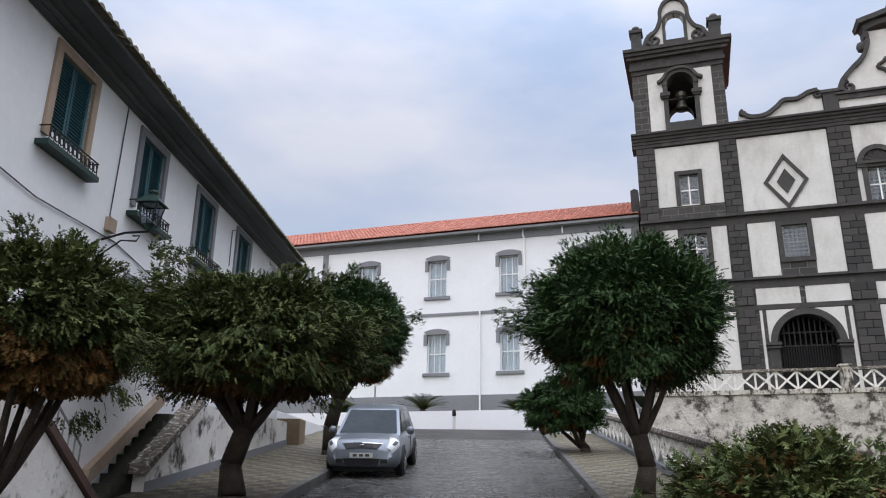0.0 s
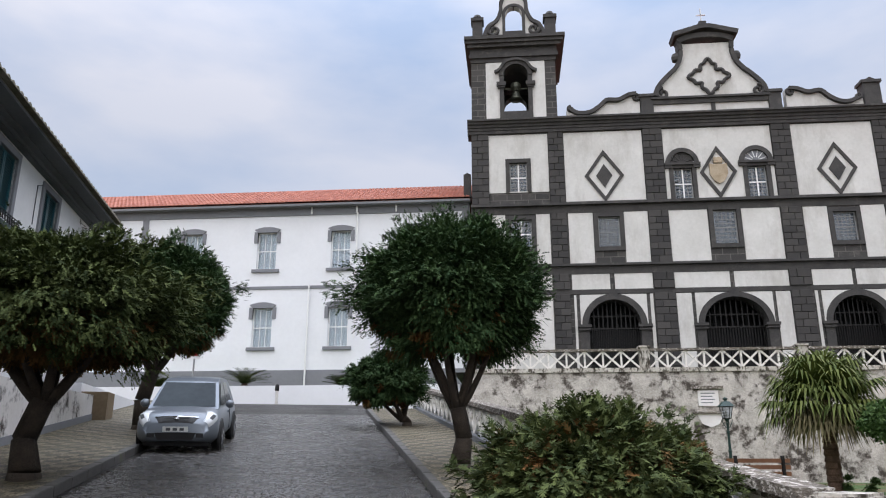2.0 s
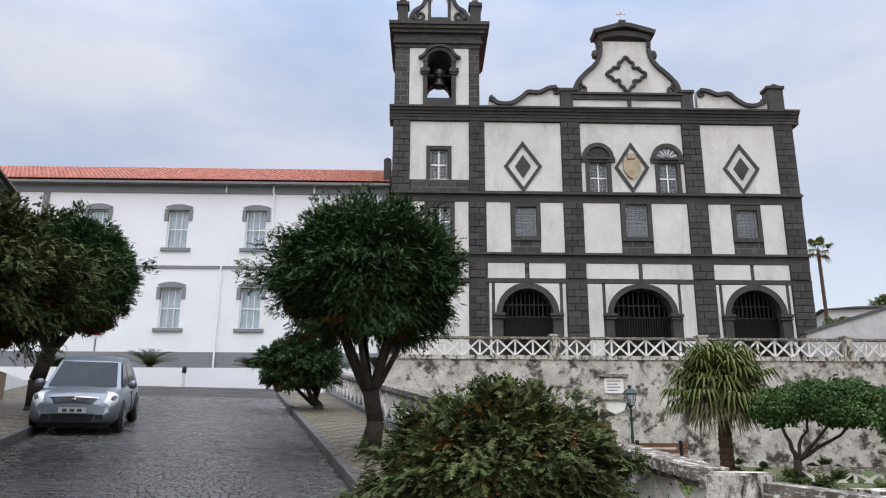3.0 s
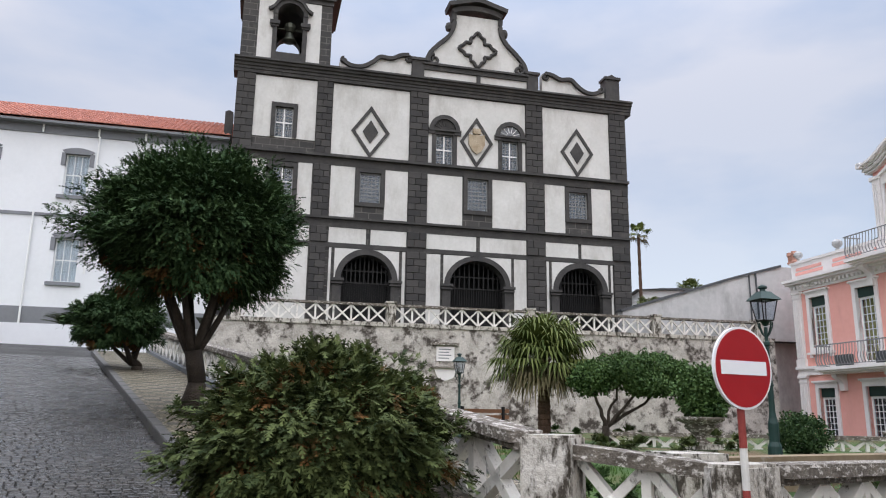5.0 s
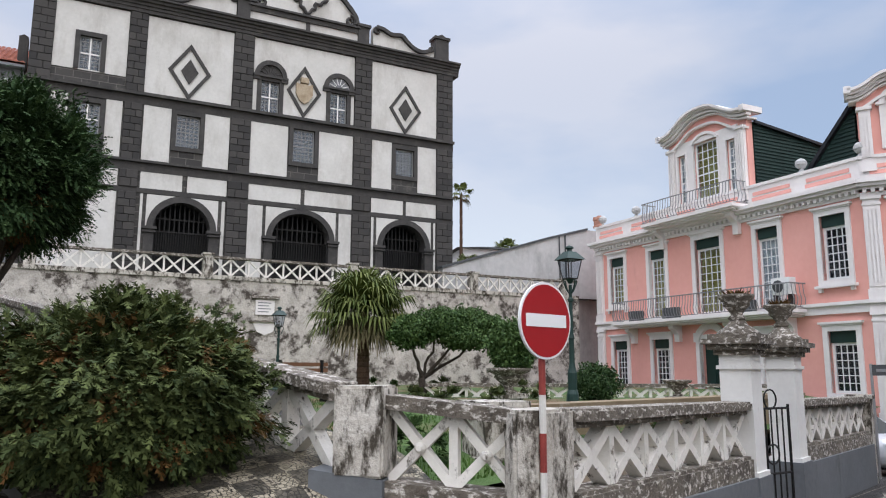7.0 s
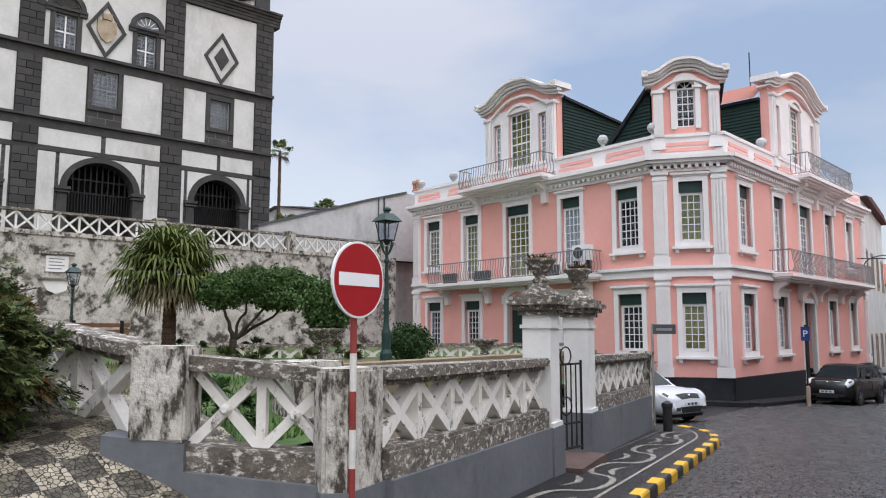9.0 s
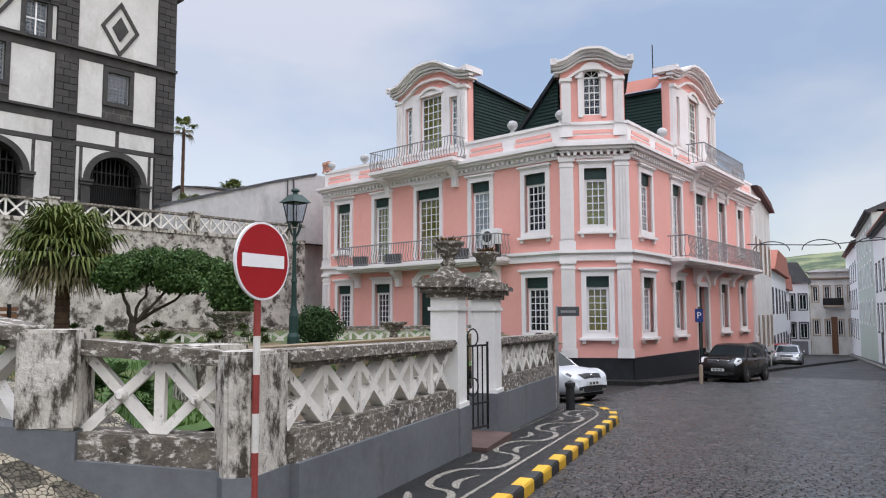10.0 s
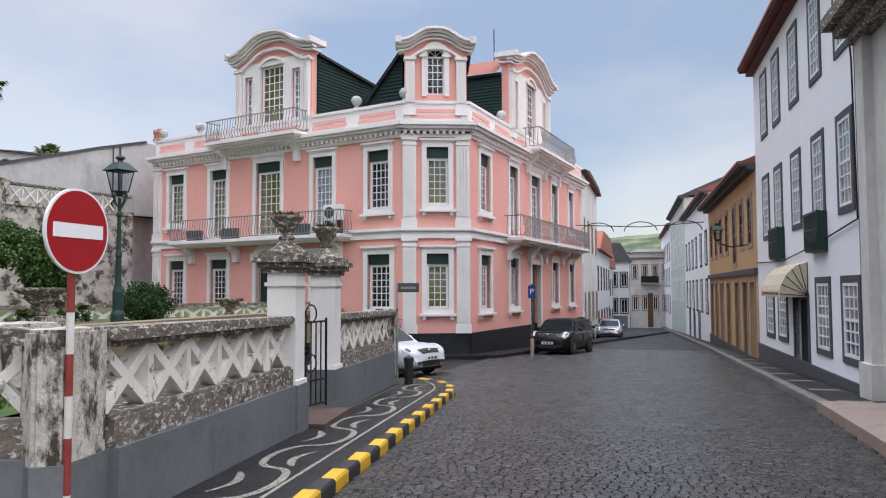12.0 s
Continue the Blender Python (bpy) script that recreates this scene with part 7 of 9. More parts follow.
for z1, z0, m in ((1.84, 1.56, M_POLERED), (1.56, 1.27, M_POLEW), (1.27, 0.98, M_POLERED), (0.98, 0.69, M_POLEW), (0.69, 0.3, M_POLERED), (0.3, -0.2, M_POLEW)):
    part("pole_band", tube(bmesh.new(), [(0, 0, z0), (0, 0, z1)], 0.027, 12), m, sg)

# ---- south side of the street ----
RW = side(50.64, 8.53, -0.963, -0.27)
rv = lambda v: 34 - v


def row_house(label, v0, v1, top, wall_mat, opens, trim, sash_mat, roof=True, eave=M_MAROON, over=0.5, plinth=None, behind=None, nx=2, nz=4, door_mat=None, tile=None):
    h = thing("row_house", RW, label, "house", "houses along the street")
    a0, a1 = rv(v1), rv(v0)
    holes = [(rv(b), rv(a), z0, z1) for a, b, z0, z1, *_ in opens]
    part("wall", holed(bmesh.new(), a0, a1, -3.4, top, holes, 0, 0.4), wall_mat, h)
    part("side_wall", box(a0, a0 + 0.4, 0.4, 8, -3.4, top), wall_mat, h)
    part("side_wall", box(a1 - 0.4, a1, 0.4, 8, -3.4, top), wall_mat, h)
    part("rear_wall", box(a0 + 0.4, a1 - 0.4, 7.6, 8, -3.4, top), wall_mat, h)
    part("eave", bx(box(a0 - 0.1, a1 + 0.1, -over, 0.4, top, top + 0.1), a0 - 0.1, a1 + 0.1, -over * 0.5, 0.0, top - 0.14, top), eave, h, "overhanging painted eave")
    part("roof", prism(bmesh.new(), [(a0 - 0.1, top + 0.1), (a1 + 0.1, top + 0.1), (a1 + 0.1, top + 0.2), (a0 - 0.1, top + 0.2)], -over - 0.05, 0.4), tile or M_TILE, h)
    bm = bmesh.new()
    v = [bm.verts.new(p) for p in ((a0 - 0.1, -over, top + 0.15), (a1 + 0.1, -over, top + 0.15), (a1 + 0.1, 4, top + 2.0), (a0 - 0.1, 4, top + 2.0), (a1 + 0.1, 8, top + 0.15), (a0 - 0.1, 8, top + 0.15))]
    bm.faces.new(v[:4])
    bm.faces.new((v[3], v[2], v[4], v[5]))
    bm.faces.new((v[1], v[4], v[2]))
    bm.faces.new((v[0], v[3], v[5]))
    part("roof_slope", bm, tile or M_TILE, h)
    if plinth:
        part("plinth", box(a0, a1, -0.06, -0.002, -3.4, plinth[1]), plinth[0], h)
    for (a, b, z0, z1, *k), (x0, x1, _, _) in zip(opens, holes):
        w = 0.16
        part("window_surround", ring(bmesh.new(), x0 - w, x1 + w, z0 - w, z1 + w, w, -0.035, 0.1, not k), trim, h)
        if k and k[0] == "door":
            part("door", box(x0, x1, 0.15, 0.2, z0, z1), door_mat or M_WOOD, h)
        else:
            sash(h, x0, x1, z0, z1, nx, nz, -0.03, 0.035, 0.07, behind or M_CURTAIN, sash_mat)
    return h


ops = []
for v in (11.8, 9.62, 7.05, 4.52, 2.12):
    ops += [(v - 0.46, v + 0.46, 7.05, 9.05), (v - 0.48, v + 0.48, 3.48, 5.42)]
ops += [(v - 0.58, v + 0.58, 0.15, 1.78) for v in (11.5, 9.4, 4.4, 2.0)]
ops.append((6.05, 7.7, -0.9, 1.36, "door"))
# its doorway stands open: the near-black door panel paints the dark inside
wr = row_house("tall white three-storey house with dark stone window frames", 0.7, 13.9, 9.8, M_WHITE_FRESH, ops, M_DGREY, M_FRAME, over=0.5, plinth=(M_DGREY, -0.35), behind=M_CURTAIN, door_mat=M_ROOMSHADE, nx=3, nz=6)
for v in (9.6, 4.55):
    a = rv(v)
    bal = part("balconet", moulding(a - 0.72, a + 0.72, [(0.0, 2.55), (-0.2, 2.58), (-0.24, 2.68), (0.0, 2.68)]), M_GREENP, wr, "dark green window box rail")
    part("balconet_rail", box(a - 0.72, a + 0.72, -0.24, -0.19, 3.5, 3.56), M_GREENP, bal)
    part("balconet_rail", box(a - 0.72, a + 0.72, -0.235, -0.195, 3.1, 3.14), M_GREENP, bal)
    for i in range(14):
        part("balconet_bar", box(a - 0.71 + 0.106 * i, a - 0.67 + 0.106 * i, -0.235, -0.2, 2.68, 3.5), M_GREENP, bal)
    for e in (a - 0.72, a + 0.68):
        part("balconet_end", box(e, e + 0.04, -0.2, 0.0, 2.68, 3.55), M_GREENP, bal)
part("corner_stone", box(rv(0.95), rv(0.72), -0.1, 0.0, -1, 9.65), M_DGREY, wr)
part("cable", tube(tube(bmesh.new(), [(rv(13.8), -0.05, 2.6), (rv(9), -0.05, 2.5), (rv(5), -0.06, 2.75), (rv(1.2), -0.05, 3.1)], 0.02, 5), [(rv(1.2), -0.05, 3.1), (rv(1.3), -0.05, 6.5), (rv(2.0), -0.05, 9.6)], 0.02, 5), M_IRON, wr)
aw = thing("awning", RW, "cream cloth shop awning over the doorway", "awning")
a0, a1 = rv(8.9), rv(6.0)
bm = bmesh.new()
n = 9
sec = [(0.0, 2.36), (-0.28, 2.28), (-0.52, 2.06), (-0.68, 1.75), (-0.72, 1.6), (-0.72, 1.42)]
grid = [[bm.verts.new((a0 + (a1 - a0) * i / n, d, z)) for d, z in sec] for i in range(n + 1)]
for i in range(n):
    for j in range(len(sec) - 1):
        bm.faces.new((grid[i][j], grid[i + 1][j], grid[i + 1][j + 1], grid[i][j + 1]))
part("cloth", bm, M_AWN, aw)
for a in (a0, a1):
    bm = bmesh.new()
    bm.faces.new([bm.verts.new((a, d, z)) for d, z in sec] + [bm.verts.new((a, 0.0, 1.42))])
    part("cloth_side", bm, M_AWN, aw)
bm = bmesh.new()
for i in range(6):
    tube(bm, [(a1 + 0.005, -0.02, 1.45), (a1 + 0.012, -0.71 * math.sin(i * 0.3), 1.45 + 0.88 * math.cos(i * 0.3))], 0.013, 4)
part("awning_ribs", bm, M_IRON, aw)
for k in range(5):
    part("awning_writing", box(a0 + 0.3 + 0.5 * k, a0 + 0.65 + 0.5 * k, -0.735, -0.721, 1.48, 1.55), M_WOOD, aw)
ops = [(v - 0.46, v + 0.46, 3.4, 5.25) for v in (15.45, 17.7, 22.6, 25.0, 27.2, 29.4)] + [(19.4, 20.4, 2.75, 5.3)]
ops += [(v - 0.55, v + 0.55, -1.6, 1.9, "door") for v in (15.2, 17.1, 19.5, 22.4, 25.0, 27.4, 29.6)]
oc = row_house("ochre two-storey house with brown shutters and doors", 13.95, 30.9, 6.25, M_OCHRE, ops, M_BEAM, M_WOOD, eave=M_DGREY, over=0.6, behind=M_WOOD, plinth=(M_DGREY, -1.0))
part("floor_band", box(rv(30.9), rv(13.95), -0.12, 0, 2.2, 2.42), M_DGREY, oc)
part("roof_turret", box(rv(17), rv(14.4), 1.2, 4, 6.3, 9.0), M_WHITE_FRESH, oc, "white roof turret")
part("turret_roof", prism(bmesh.new(), [(rv(17.2), 9.0), (rv(14.2), 9.0), (rv(15.7), 9.7)], 0.9, 4.3), M_TILE, oc)
lant = thing("wall_lantern", RW @ Matrix.Translation((rv(15.6), -1.2, 3.6)), "black wall lantern on a bracket at the ochre house", "lantern")
lantern_parts(lant, 0.8)
part("bracket", tube(bmesh.new(), [(-0.3, 1.2, -0.2), (-0.1, 0.5, -0.3), (0, 0, -0.15)], 0.025, 6), M_IRON, lant)
ops = [(v - 0.5, v + 0.5, z, z + 1.9) for v in (32.6, 36.0, 39.5, 42.5, 45.5, 48.5) for z in (0.2, 3.2)] + [(v - 0.5, v + 0.5, -2.2, 0.0, "door") for v in (38, 42, 46)]
row_house("white house with dark windows down the street", 30.95, 50.5, 7.4, M_WHITE_FRESH, ops, M_DGREY, M_FRAME, behind=M_ROOMSHADE, over=0.4, eave=M_DGREY)
ops = [(v - 0.5, v + 0.5, z, z + 1.9) for v in (53, 56.5, 60, 63.5, 67, 70) for z in (0.6, 3.8, 6.6)]
row_house("pale green three-storey house down the street", 50.5, 72, 9.4, M_GREENISH, ops, M_FRAME, M_FRAME, behind=M_ROOMSHADE, over=0.4, eave=M_DGREY, tile=M_DGREY)
ops = [(v - 0.5, v + 0.5, z, z + 1.9) for v in (75, 79, 83, 87, 91) for z in (-1.2, 2.0, 5.0)]
row_house("grey-white house at the far bend of the street", 72, 96, 8.8, M_WHITE_FRESH, ops, M_DGREY, M_FRAME, behind=M_ROOMSHADE, over=0.4, eave=M_MAROON, tile=M_DGREY)
nb = thing("stone_trimmed_house", RW, "pale house with heavy stone corner pilaster and cornice", "house", "houses along the street")
part("wall", box(rv(0.6), rv(-12), 0, 0.4, -1.2, 7.0), M_LIME, nb)
part("corner_pilaster", bx(box(rv(0.6), rv(0.1), -0.18, 0, -1.2, 6.6), rv(0.68), rv(-0.1), -0.26, 0, -1.2, 0.2), M_LIME, nb)
part("cornice", bx(bx(box(rv(0.7), rv(-12), -0.3, 0.4, 6.6, 6.8), rv(0.85), rv(-12), -0.5, 0.4, 6.8, 7.0), rv(1.0), rv(-12), -0.7, 0.4, 7.0, 7.25), M_CONC_D, nb)
part("side_wall", box(rv(0.6), rv(0.2), 0.4, 8, -1.2, 7.0), M_BEAM, nb)
# narrow pavement before the south houses
SO, SU, SN = Vector((17.9, -0.65)), Vector((0.963, 0.27)), Vector((-0.27, 0.963))


def south_kerb(a):
    """How far the south kerb's front lies from the houses at a metres along them."""
    if a < 0:
        return 1.3 - 0.06 * a
    return 1.3 - 0.018 * a if a < 28 else 0.8 - 0.006 * (a - 28)


verts, faces = [], []
rows = steps(-10, 100, 1.0)
for a in rows:
    for t in (-0.02, 0.35, 0.7, 1.0):
        p = SO + SU * a + SN * (south_kerb(a) - 0.2) * t
        verts.append((p.x, p.y, street_z(p.x, p.y) + 0.13))
for i in range(len(rows) - 1):
    for j in range(3):
        k = i * 4 + j
        faces.append((k, k + 4, k + 5, k + 1))
tagged(arrays_ob("pavement_far", verts, faces, M_PAVEDARK), "narrow wet basalt pavement along the houses", "pavement", "", "structure")
kb = thing("kerb_far", Matrix(), "pale worn stone kerb along the narrow pavement", "kerb", kind="structure")
for i in range(100):
    a = -9.5 + i
    p = SO + SU * a + SN * (south_kerb(a) - 0.11)
    q = SO + SU * (a + 0.5) + SN * (south_kerb(a + 0.5) - 0.11)
    ob = new("kerb_stone", KERB_PALE)
    ob.matrix_world = Matrix.Translation((p.x, p.y, street_z(p.x, p.y) - 0.005)) @ Matrix.Rotation(math.atan2(q.y - p.y, q.x - p.x), 4, "Z") @ Matrix.Diagonal((0.985, 0.22, 0.3, 1))
    ob.parent = kb
bands = thing("pavement_bands", Matrix(), "pale stone bands set across the wet pavement", "mosaic", kind="structure")
for i in range(14):
    a = -0.33 + 2.3 * i
    p = SO + SU * a + SN * 0.62
    ob = mesh_ob("stone_band", box(-0.1, 0.1, -0.32, 0.3, -0.02, 0.006), M_PAVELIGHT)
    ob.matrix_world = Matrix.Translation((p.x, p.y, street_z(p.x, p.y) + 0.13)) @ Matrix.Rotation(math.atan2(0.27, 0.963), 4, "Z")
    ob.parent = bands
slab_pts = [(-0.75, 0.05), (-0.75, south_kerb(-0.75) + 0.02), (-5.8, south_kerb(-5.8) + 0.02), (-5.8, 0.05)]
slab_bm = bmesh.new()
lo_, hi_ = [], []
for a, o in slab_pts:
    p = SO + SU * a + SN * o
    lo_.append(slab_bm.verts.new((p.x, p.y, street_z(p.x, p.y) - 0.1)))
    hi_.append(slab_bm.verts.new((p.x, p.y, street_z(p.x, p.y) + 0.17)))
slab_bm.faces.new(lo_)
slab_bm.faces.new(hi_)
for k in range(4):
    slab_bm.faces.new((lo_[k], lo_[(k + 1) % 4], hi_[(k + 1) % 4], hi_[k]))
solo("entrance_slab", slab_bm, M_PINKSTONE, "pinkish worn stone slab before the corner house", "step", "structure")
# pavement before the pink house
for nm, m, n in (("pavement_pink", PR, RLEN), ("pavement_pink_corner", PC, CLEN), ("pavement_pink_side", PL, PLEN)):
    o, u, v = m.translation, m.col[0], -m.col[1]
    sheet(nm, (o.x, o.y), (u.x, u.y), (v.x, v.y), steps(-0.4, n + (30 if m is PR else 0.4), 1.0), [0.0, 0.6, 1.2], 0.13, M_PAVEDARK, "narrow dark stone pavement round the pink house", "pavement", height=street_z, skirt=0.4)

# ---- houses at the far end, hill and far roofs ----
def far_house(x, y, ax, ay, w, z0, z1, mat, label, cols, rows_, roofm, zrow, deep=9, roof_rise=1.8, half=0.5):
    m = side(x, y, ax, ay)
    h = thing("far_house", m, label, "house", "far houses")
    opens = [(w * (i + 0.5) / cols - half, w * (i + 0.5) / cols + half, z, z + 1.9) for i in range(cols) for z in zrow]
    part("wall", holed(bmesh.new(), 0, w, z0, z1, opens, 0, 0.4), mat, h)
    part("body", box(0, w, 0.6, deep, z0, z1 - 0.05), mat, h)
    part("roof", prism(bmesh.new(), [(-0.4, z1), (w + 0.4, z1), (w * 0.8, z1 + roof_rise), (w * 0.2, z1 + roof_rise)], -0.4, deep), roofm, h)
    for x0, x1, a, b in opens:
        part("window_frame", ring(bmesh.new(), x0 - 0.15, x1 + 0.15, a - 0.15, b + 0.15, 0.15, -0.05, 0.05), M_DGREY if mat is M_WHITE else M_BEAM, h)
        part("window", bx(ring(bmesh.new(), x0, x1, a, b, 0.08, 0.1, 0.16), (x0 + x1) / 2 - 0.03, (x0 + x1) / 2 + 0.03, 0.1, 0.16, a, b), M_FRAME, h)
        part("pane", box(x0, x1, 0.17, 0.2, a, b), M_CARGLASS, h)
    return h


fh = far_house(102.57, 27.76, 0.22, -0.975, 5.3, -5.2, 6.6, M_LIME, "pale stone-trimmed two-storey house across the street's end", 4, 2, M_LIME, (-1.3, 2.9), roof_rise=0.35, half=0.3)
part("cornice", moulding(-0.1, 5.4, [(0.0, 5.6), (-0.2, 5.65), (-0.35, 5.85), (0.0, 5.85)]), M_BEAM, fh, "tan stone cornice")
part("balcony", box(1.5, 3.8, -0.8, 0.0, 2.2, 2.4), M_BEAM, fh)
part("balcony_rail", box(1.5, 3.8, -0.8, -0.75, 2.4, 3.3), M_IRON, fh)
part("door", box(2.3, 3.0, -0.06, -0.01, -3.6, 1.0), M_WOOD, fh)
fh = far_house(100.9, 33.2, 0.27, -0.96, 5.6, -5.2, 5.3, M_WHITE, "white house with dark window frames at the street's end", 4, 2, M_DGREY, (-1.7, 1.9), half=0.42, roof_rise=2.6)
part("shop_front", box(0.3, 5.3, -0.1, 0.0, -3.8, -2.1), M_GREY, fh)
far_house(47.4, 15.5, 0.97, 0.24, 14, -4, 9.3, M_LIME, "pale house with dark overhanging eaves past the pink house", 4, 2, M_MAROON, (-0.6, 4.4), roof_rise=0.35)
far_house(62, 19.3, 0.97, 0.24, 20, -4.5, 5.0, M_WHITE, "white house with green shutters further down the street", 5, 2, M_TILE, (-2.3, 1.6))
far_house(83, 25.2, 0.97, 0.24, 18, -5, 4.2, M_WHITE, "plain white house near the street's end", 4, 2, M_TILE, (-3.0, 0.8))
fh = far_house(29.0, 50, 1, -0.25, 9, 4, 11.0, M_WHITE, "white flat-topped house behind the church", 3, 1, M_DGREY, (8.4,), roof_rise=0.12)
sheet("hillside", (420, -60), (0.2, 1), (1, 0), steps(-160, 520, 20), steps(0, 400, 20), 0, M_HILL, "green hillside beyond the town", "hill", height=lambda x, y: -20 + 100 * math.exp(-((x - 640) / 190) ** 2) * (0.78 + 0.16 * noise.noise(Vector((x * 0.006, y * 0.006, 3)))) * (1 - 0.0009 * (y - 60)))
gl = thing("festive_arch", Matrix(), "wire festoon arches strung across the street", "festoon")
bm = tube(bmesh.new(), [(45.7, 7.6, 5.45), (44.8, 11, 5.25), (43.9, 14.6, 5.45)], 0.03, 5)
for k in range(3):
    c = Vector((45.4, 8.6, 5.0)).lerp(Vector((44.2, 13.4, 5.0)), k / 2)
    tube(bm, [(c.x - 0.25 * math.cos(t * 0.26) * 1, c.y + 0.9 * math.cos(t * 0.26), c.z + 0.55 * math.sin(t * 0.26)) for t in range(13)], 0.03, 4)
part("wires", bm, M_DGREY, gl)

# ---- cars ----
def wheel(parent, x, y, r, out):
    w = part("wheel", bmesh.new(), M_RUBBER, parent)
    for nm, prof, mat in (("tyre", [(r * 0.64, -0.1), (r * 0.94, -0.1), (r, -0.05), (r, 0.05), (r * 0.94, 0.1), (r * 0.64, 0.1)], M_RUBBER), ("rim", [(0.02, 0.05), (r * 0.2, 0.07), (r * 0.55, 0.05), (r * 0.66, 0.09), (r * 0.66, -0.05)], M_RIM)):
        bm = lathe(bmesh.new(), prof, 22)
        bmesh.ops.transform(bm, matrix=Matrix.Translation((x, y, r)) @ Matrix.Rotation(radians(-90 * out), 4, "X"), verts=bm.verts[:])
        part(nm, bm, mat, w)
    bm = bmesh.new()
    for k in range(5):
        t = k * 1.2566
        tube(bm, [(x, y + out * 0.085, r), (x + r * 0.6 * math.cos(t), y + out * 0.085, r + r * 0.6 * math.sin(t))], 0.025, 5)
    part("spokes", bm, M_RIM, w)


def car(m, paint, label, length, width, height, nose=0.86, belt=0.9, hood=0.28, screen=0.42, tail=0.97, rear=0.9, r=0.3):
    """A parked car, its nose at +x: a lofted body, dark glass, lamps, grille, plate, mirrors and wheels."""
    c = thing("parked_car", m, label, "car", "parked cars")
    L, W = length, width / 2
    xs = [L / 2 - L * t for t in (0, 0.008, 0.02, 0.035, 0.055, 0.08, 0.12, 0.2, hood, 0.36, 0.46, 0.56, 0.66, 0.76, 0.86, 0.93, 0.97, 1)]

    def shoulder(t):
        if t < 0.12:
            return nose - 0.24 * (1 - t / 0.12) ** 2.1
        if t < hood:
            return nose + (belt - nose) * ((t - 0.12) / (hood - 0.12)) ** 0.8
        if t > 0.93:
            return belt + 0.05 - 0.14 * ((t - 0.93) / 0.07) ** 2
        return belt + 0.05 * (t - hood)

    def ring_at(t):
        """Half of the body's cross-section, from the sill's middle up to the bonnet's middle."""
        taper = 1 - 0.30 * max(0, (0.09 - t) / 0.09) ** 2.2 - 0.16 * max(0, (t - 0.9) / 0.1) ** 2
        s, w = shoulder(t), W * taper
        low = 0.2 + 0.06 * max(0, (0.08 - t) / 0.08)
        return [(0, low), (w * 0.86, low), (w * 0.97, low + 0.1), (w, 0.46), (w * 0.985, s - 0.18), (w * 0.93, s - 0.05), (w * 0.8, s), (w * 0.4, s + 0.025), (0, s + 0.035)]

    def skin(t, u, s, off):
        """A place on the body at t along it and u round its half section, lifted by off."""
        def at(t, u):
            p = ring_at(max(t, 0))
            i = min(int(u), 7)
            y, z = (p[i][k] + (p[i + 1][k] - p[i][k]) * (u - i) for k in (0, 1))
            return Vector((L / 2 - L * t, s * y, z))
        n = (at(t + 0.006, u) - at(t, u)).cross(at(t, min(u + 0.1, 8)) - at(t, u - 0.1)).normalized()
        if n.x < 0 and t < 0.2:
            n = -n
        return at(t, u) + n * off

    def patch(t0, t1, u0, u1, s, off, cut=lambda a, b: (a, b), n=6):
        bm = bmesh.new()
        g = [[bm.verts.new(skin(*[(x0 + (x1 - x0) * f) for x0, x1, f in zip((t0, u0), (t1, u1), cut(i / n, j / n))], s, off if 0 < i < n and 0 < j < n else 0.002)) for j in range(n + 1)] for i in range(n + 1)]
        for i in range(n):
            for j in range(n):
                bm.faces.new((g[i][j], g[i + 1][j], g[i + 1][j + 1], g[i][j + 1]))
        return bm

    bm = bmesh.new()
    rows = []
    for x in xs:
        t = (L / 2 - x) / L
        pts = ring_at(t)
        rows.append([bm.verts.new((x, y, z)) for y, z in pts] + [bm.verts.new((x, -y, z)) for y, z in pts[-2:0:-1]])
    n = len(rows[0])
    for p, q in zip(rows, rows[1:]):
        for k in range(n):
            bm.faces.new((p[k], p[(k + 1) % n], q[(k + 1) % n], q[k]))
    bm.faces.new(rows[0])
    bm.faces.new(rows[-1][::-1])
    part("body", bm, paint, c, smooth=True)
    # cabin: painted roof and posts with glass set between
    prof = [(hood - 0.02, belt - 0.02), (screen, height - 0.09), (screen + 0.08, height - 0.02), (0.62, height), (0.8, height - 0.05), (rear, height - 0.16), (tail, belt + 0.02)]
    bm = bmesh.new()
    rows = []
    for t, z in prof:
        x = L / 2 - L * t
        f = (z - belt) / (height - belt)
        w0, w1 = W * 0.9, W * (0.9 - 0.2 * max(f, 0))
        rows.append([bm.verts.new(p) for p in ((x, w0, belt - 0.06), (x, w1, z), (x, w1 * 0.6, z + 0.02 * max(f, 0)), (x, -w1 * 0.6, z + 0.02 * max(f, 0)), (x, -w1, z), (x, -w0, belt - 0.06))])
    for p, q in zip(rows, rows[1:]):
        for k in range(5):
            bm.faces.new((p[k], p[k + 1], q[k + 1], q[k]))
    part("cabin", bm, paint, c, smooth=False)

    def on_side(t, z, s, off=0.012):
        f = (z - belt) / (height - belt)
        return (L / 2 - L * t, s * (W * (0.9 - 0.2 * f * 0.98) + off), z)

    for s in (1, -1):
        for a, b in ((((hood + 0.06, belt + 0.03), (screen + 0.03, height - 0.14), (0.57, height - 0.1), (0.57, belt + 0.03)), "front_side_glass"), (((0.59, belt + 0.03), (0.59, height - 0.1), (0.76, height - 0.13), (0.82, belt + 0.06)), "rear_side_glass")):
            bm = bmesh.new()
            f = bm.faces.new([bm.verts.new(on_side(t, z, s)) for t, z in a])
            part(b, bm, M_CARGLASS, c)
        mir = lathe(bmesh.new(), [(0.02, -0.1), (0.09, -0.07), (0.1, 0.02), (0.04, 0.08)], 10)
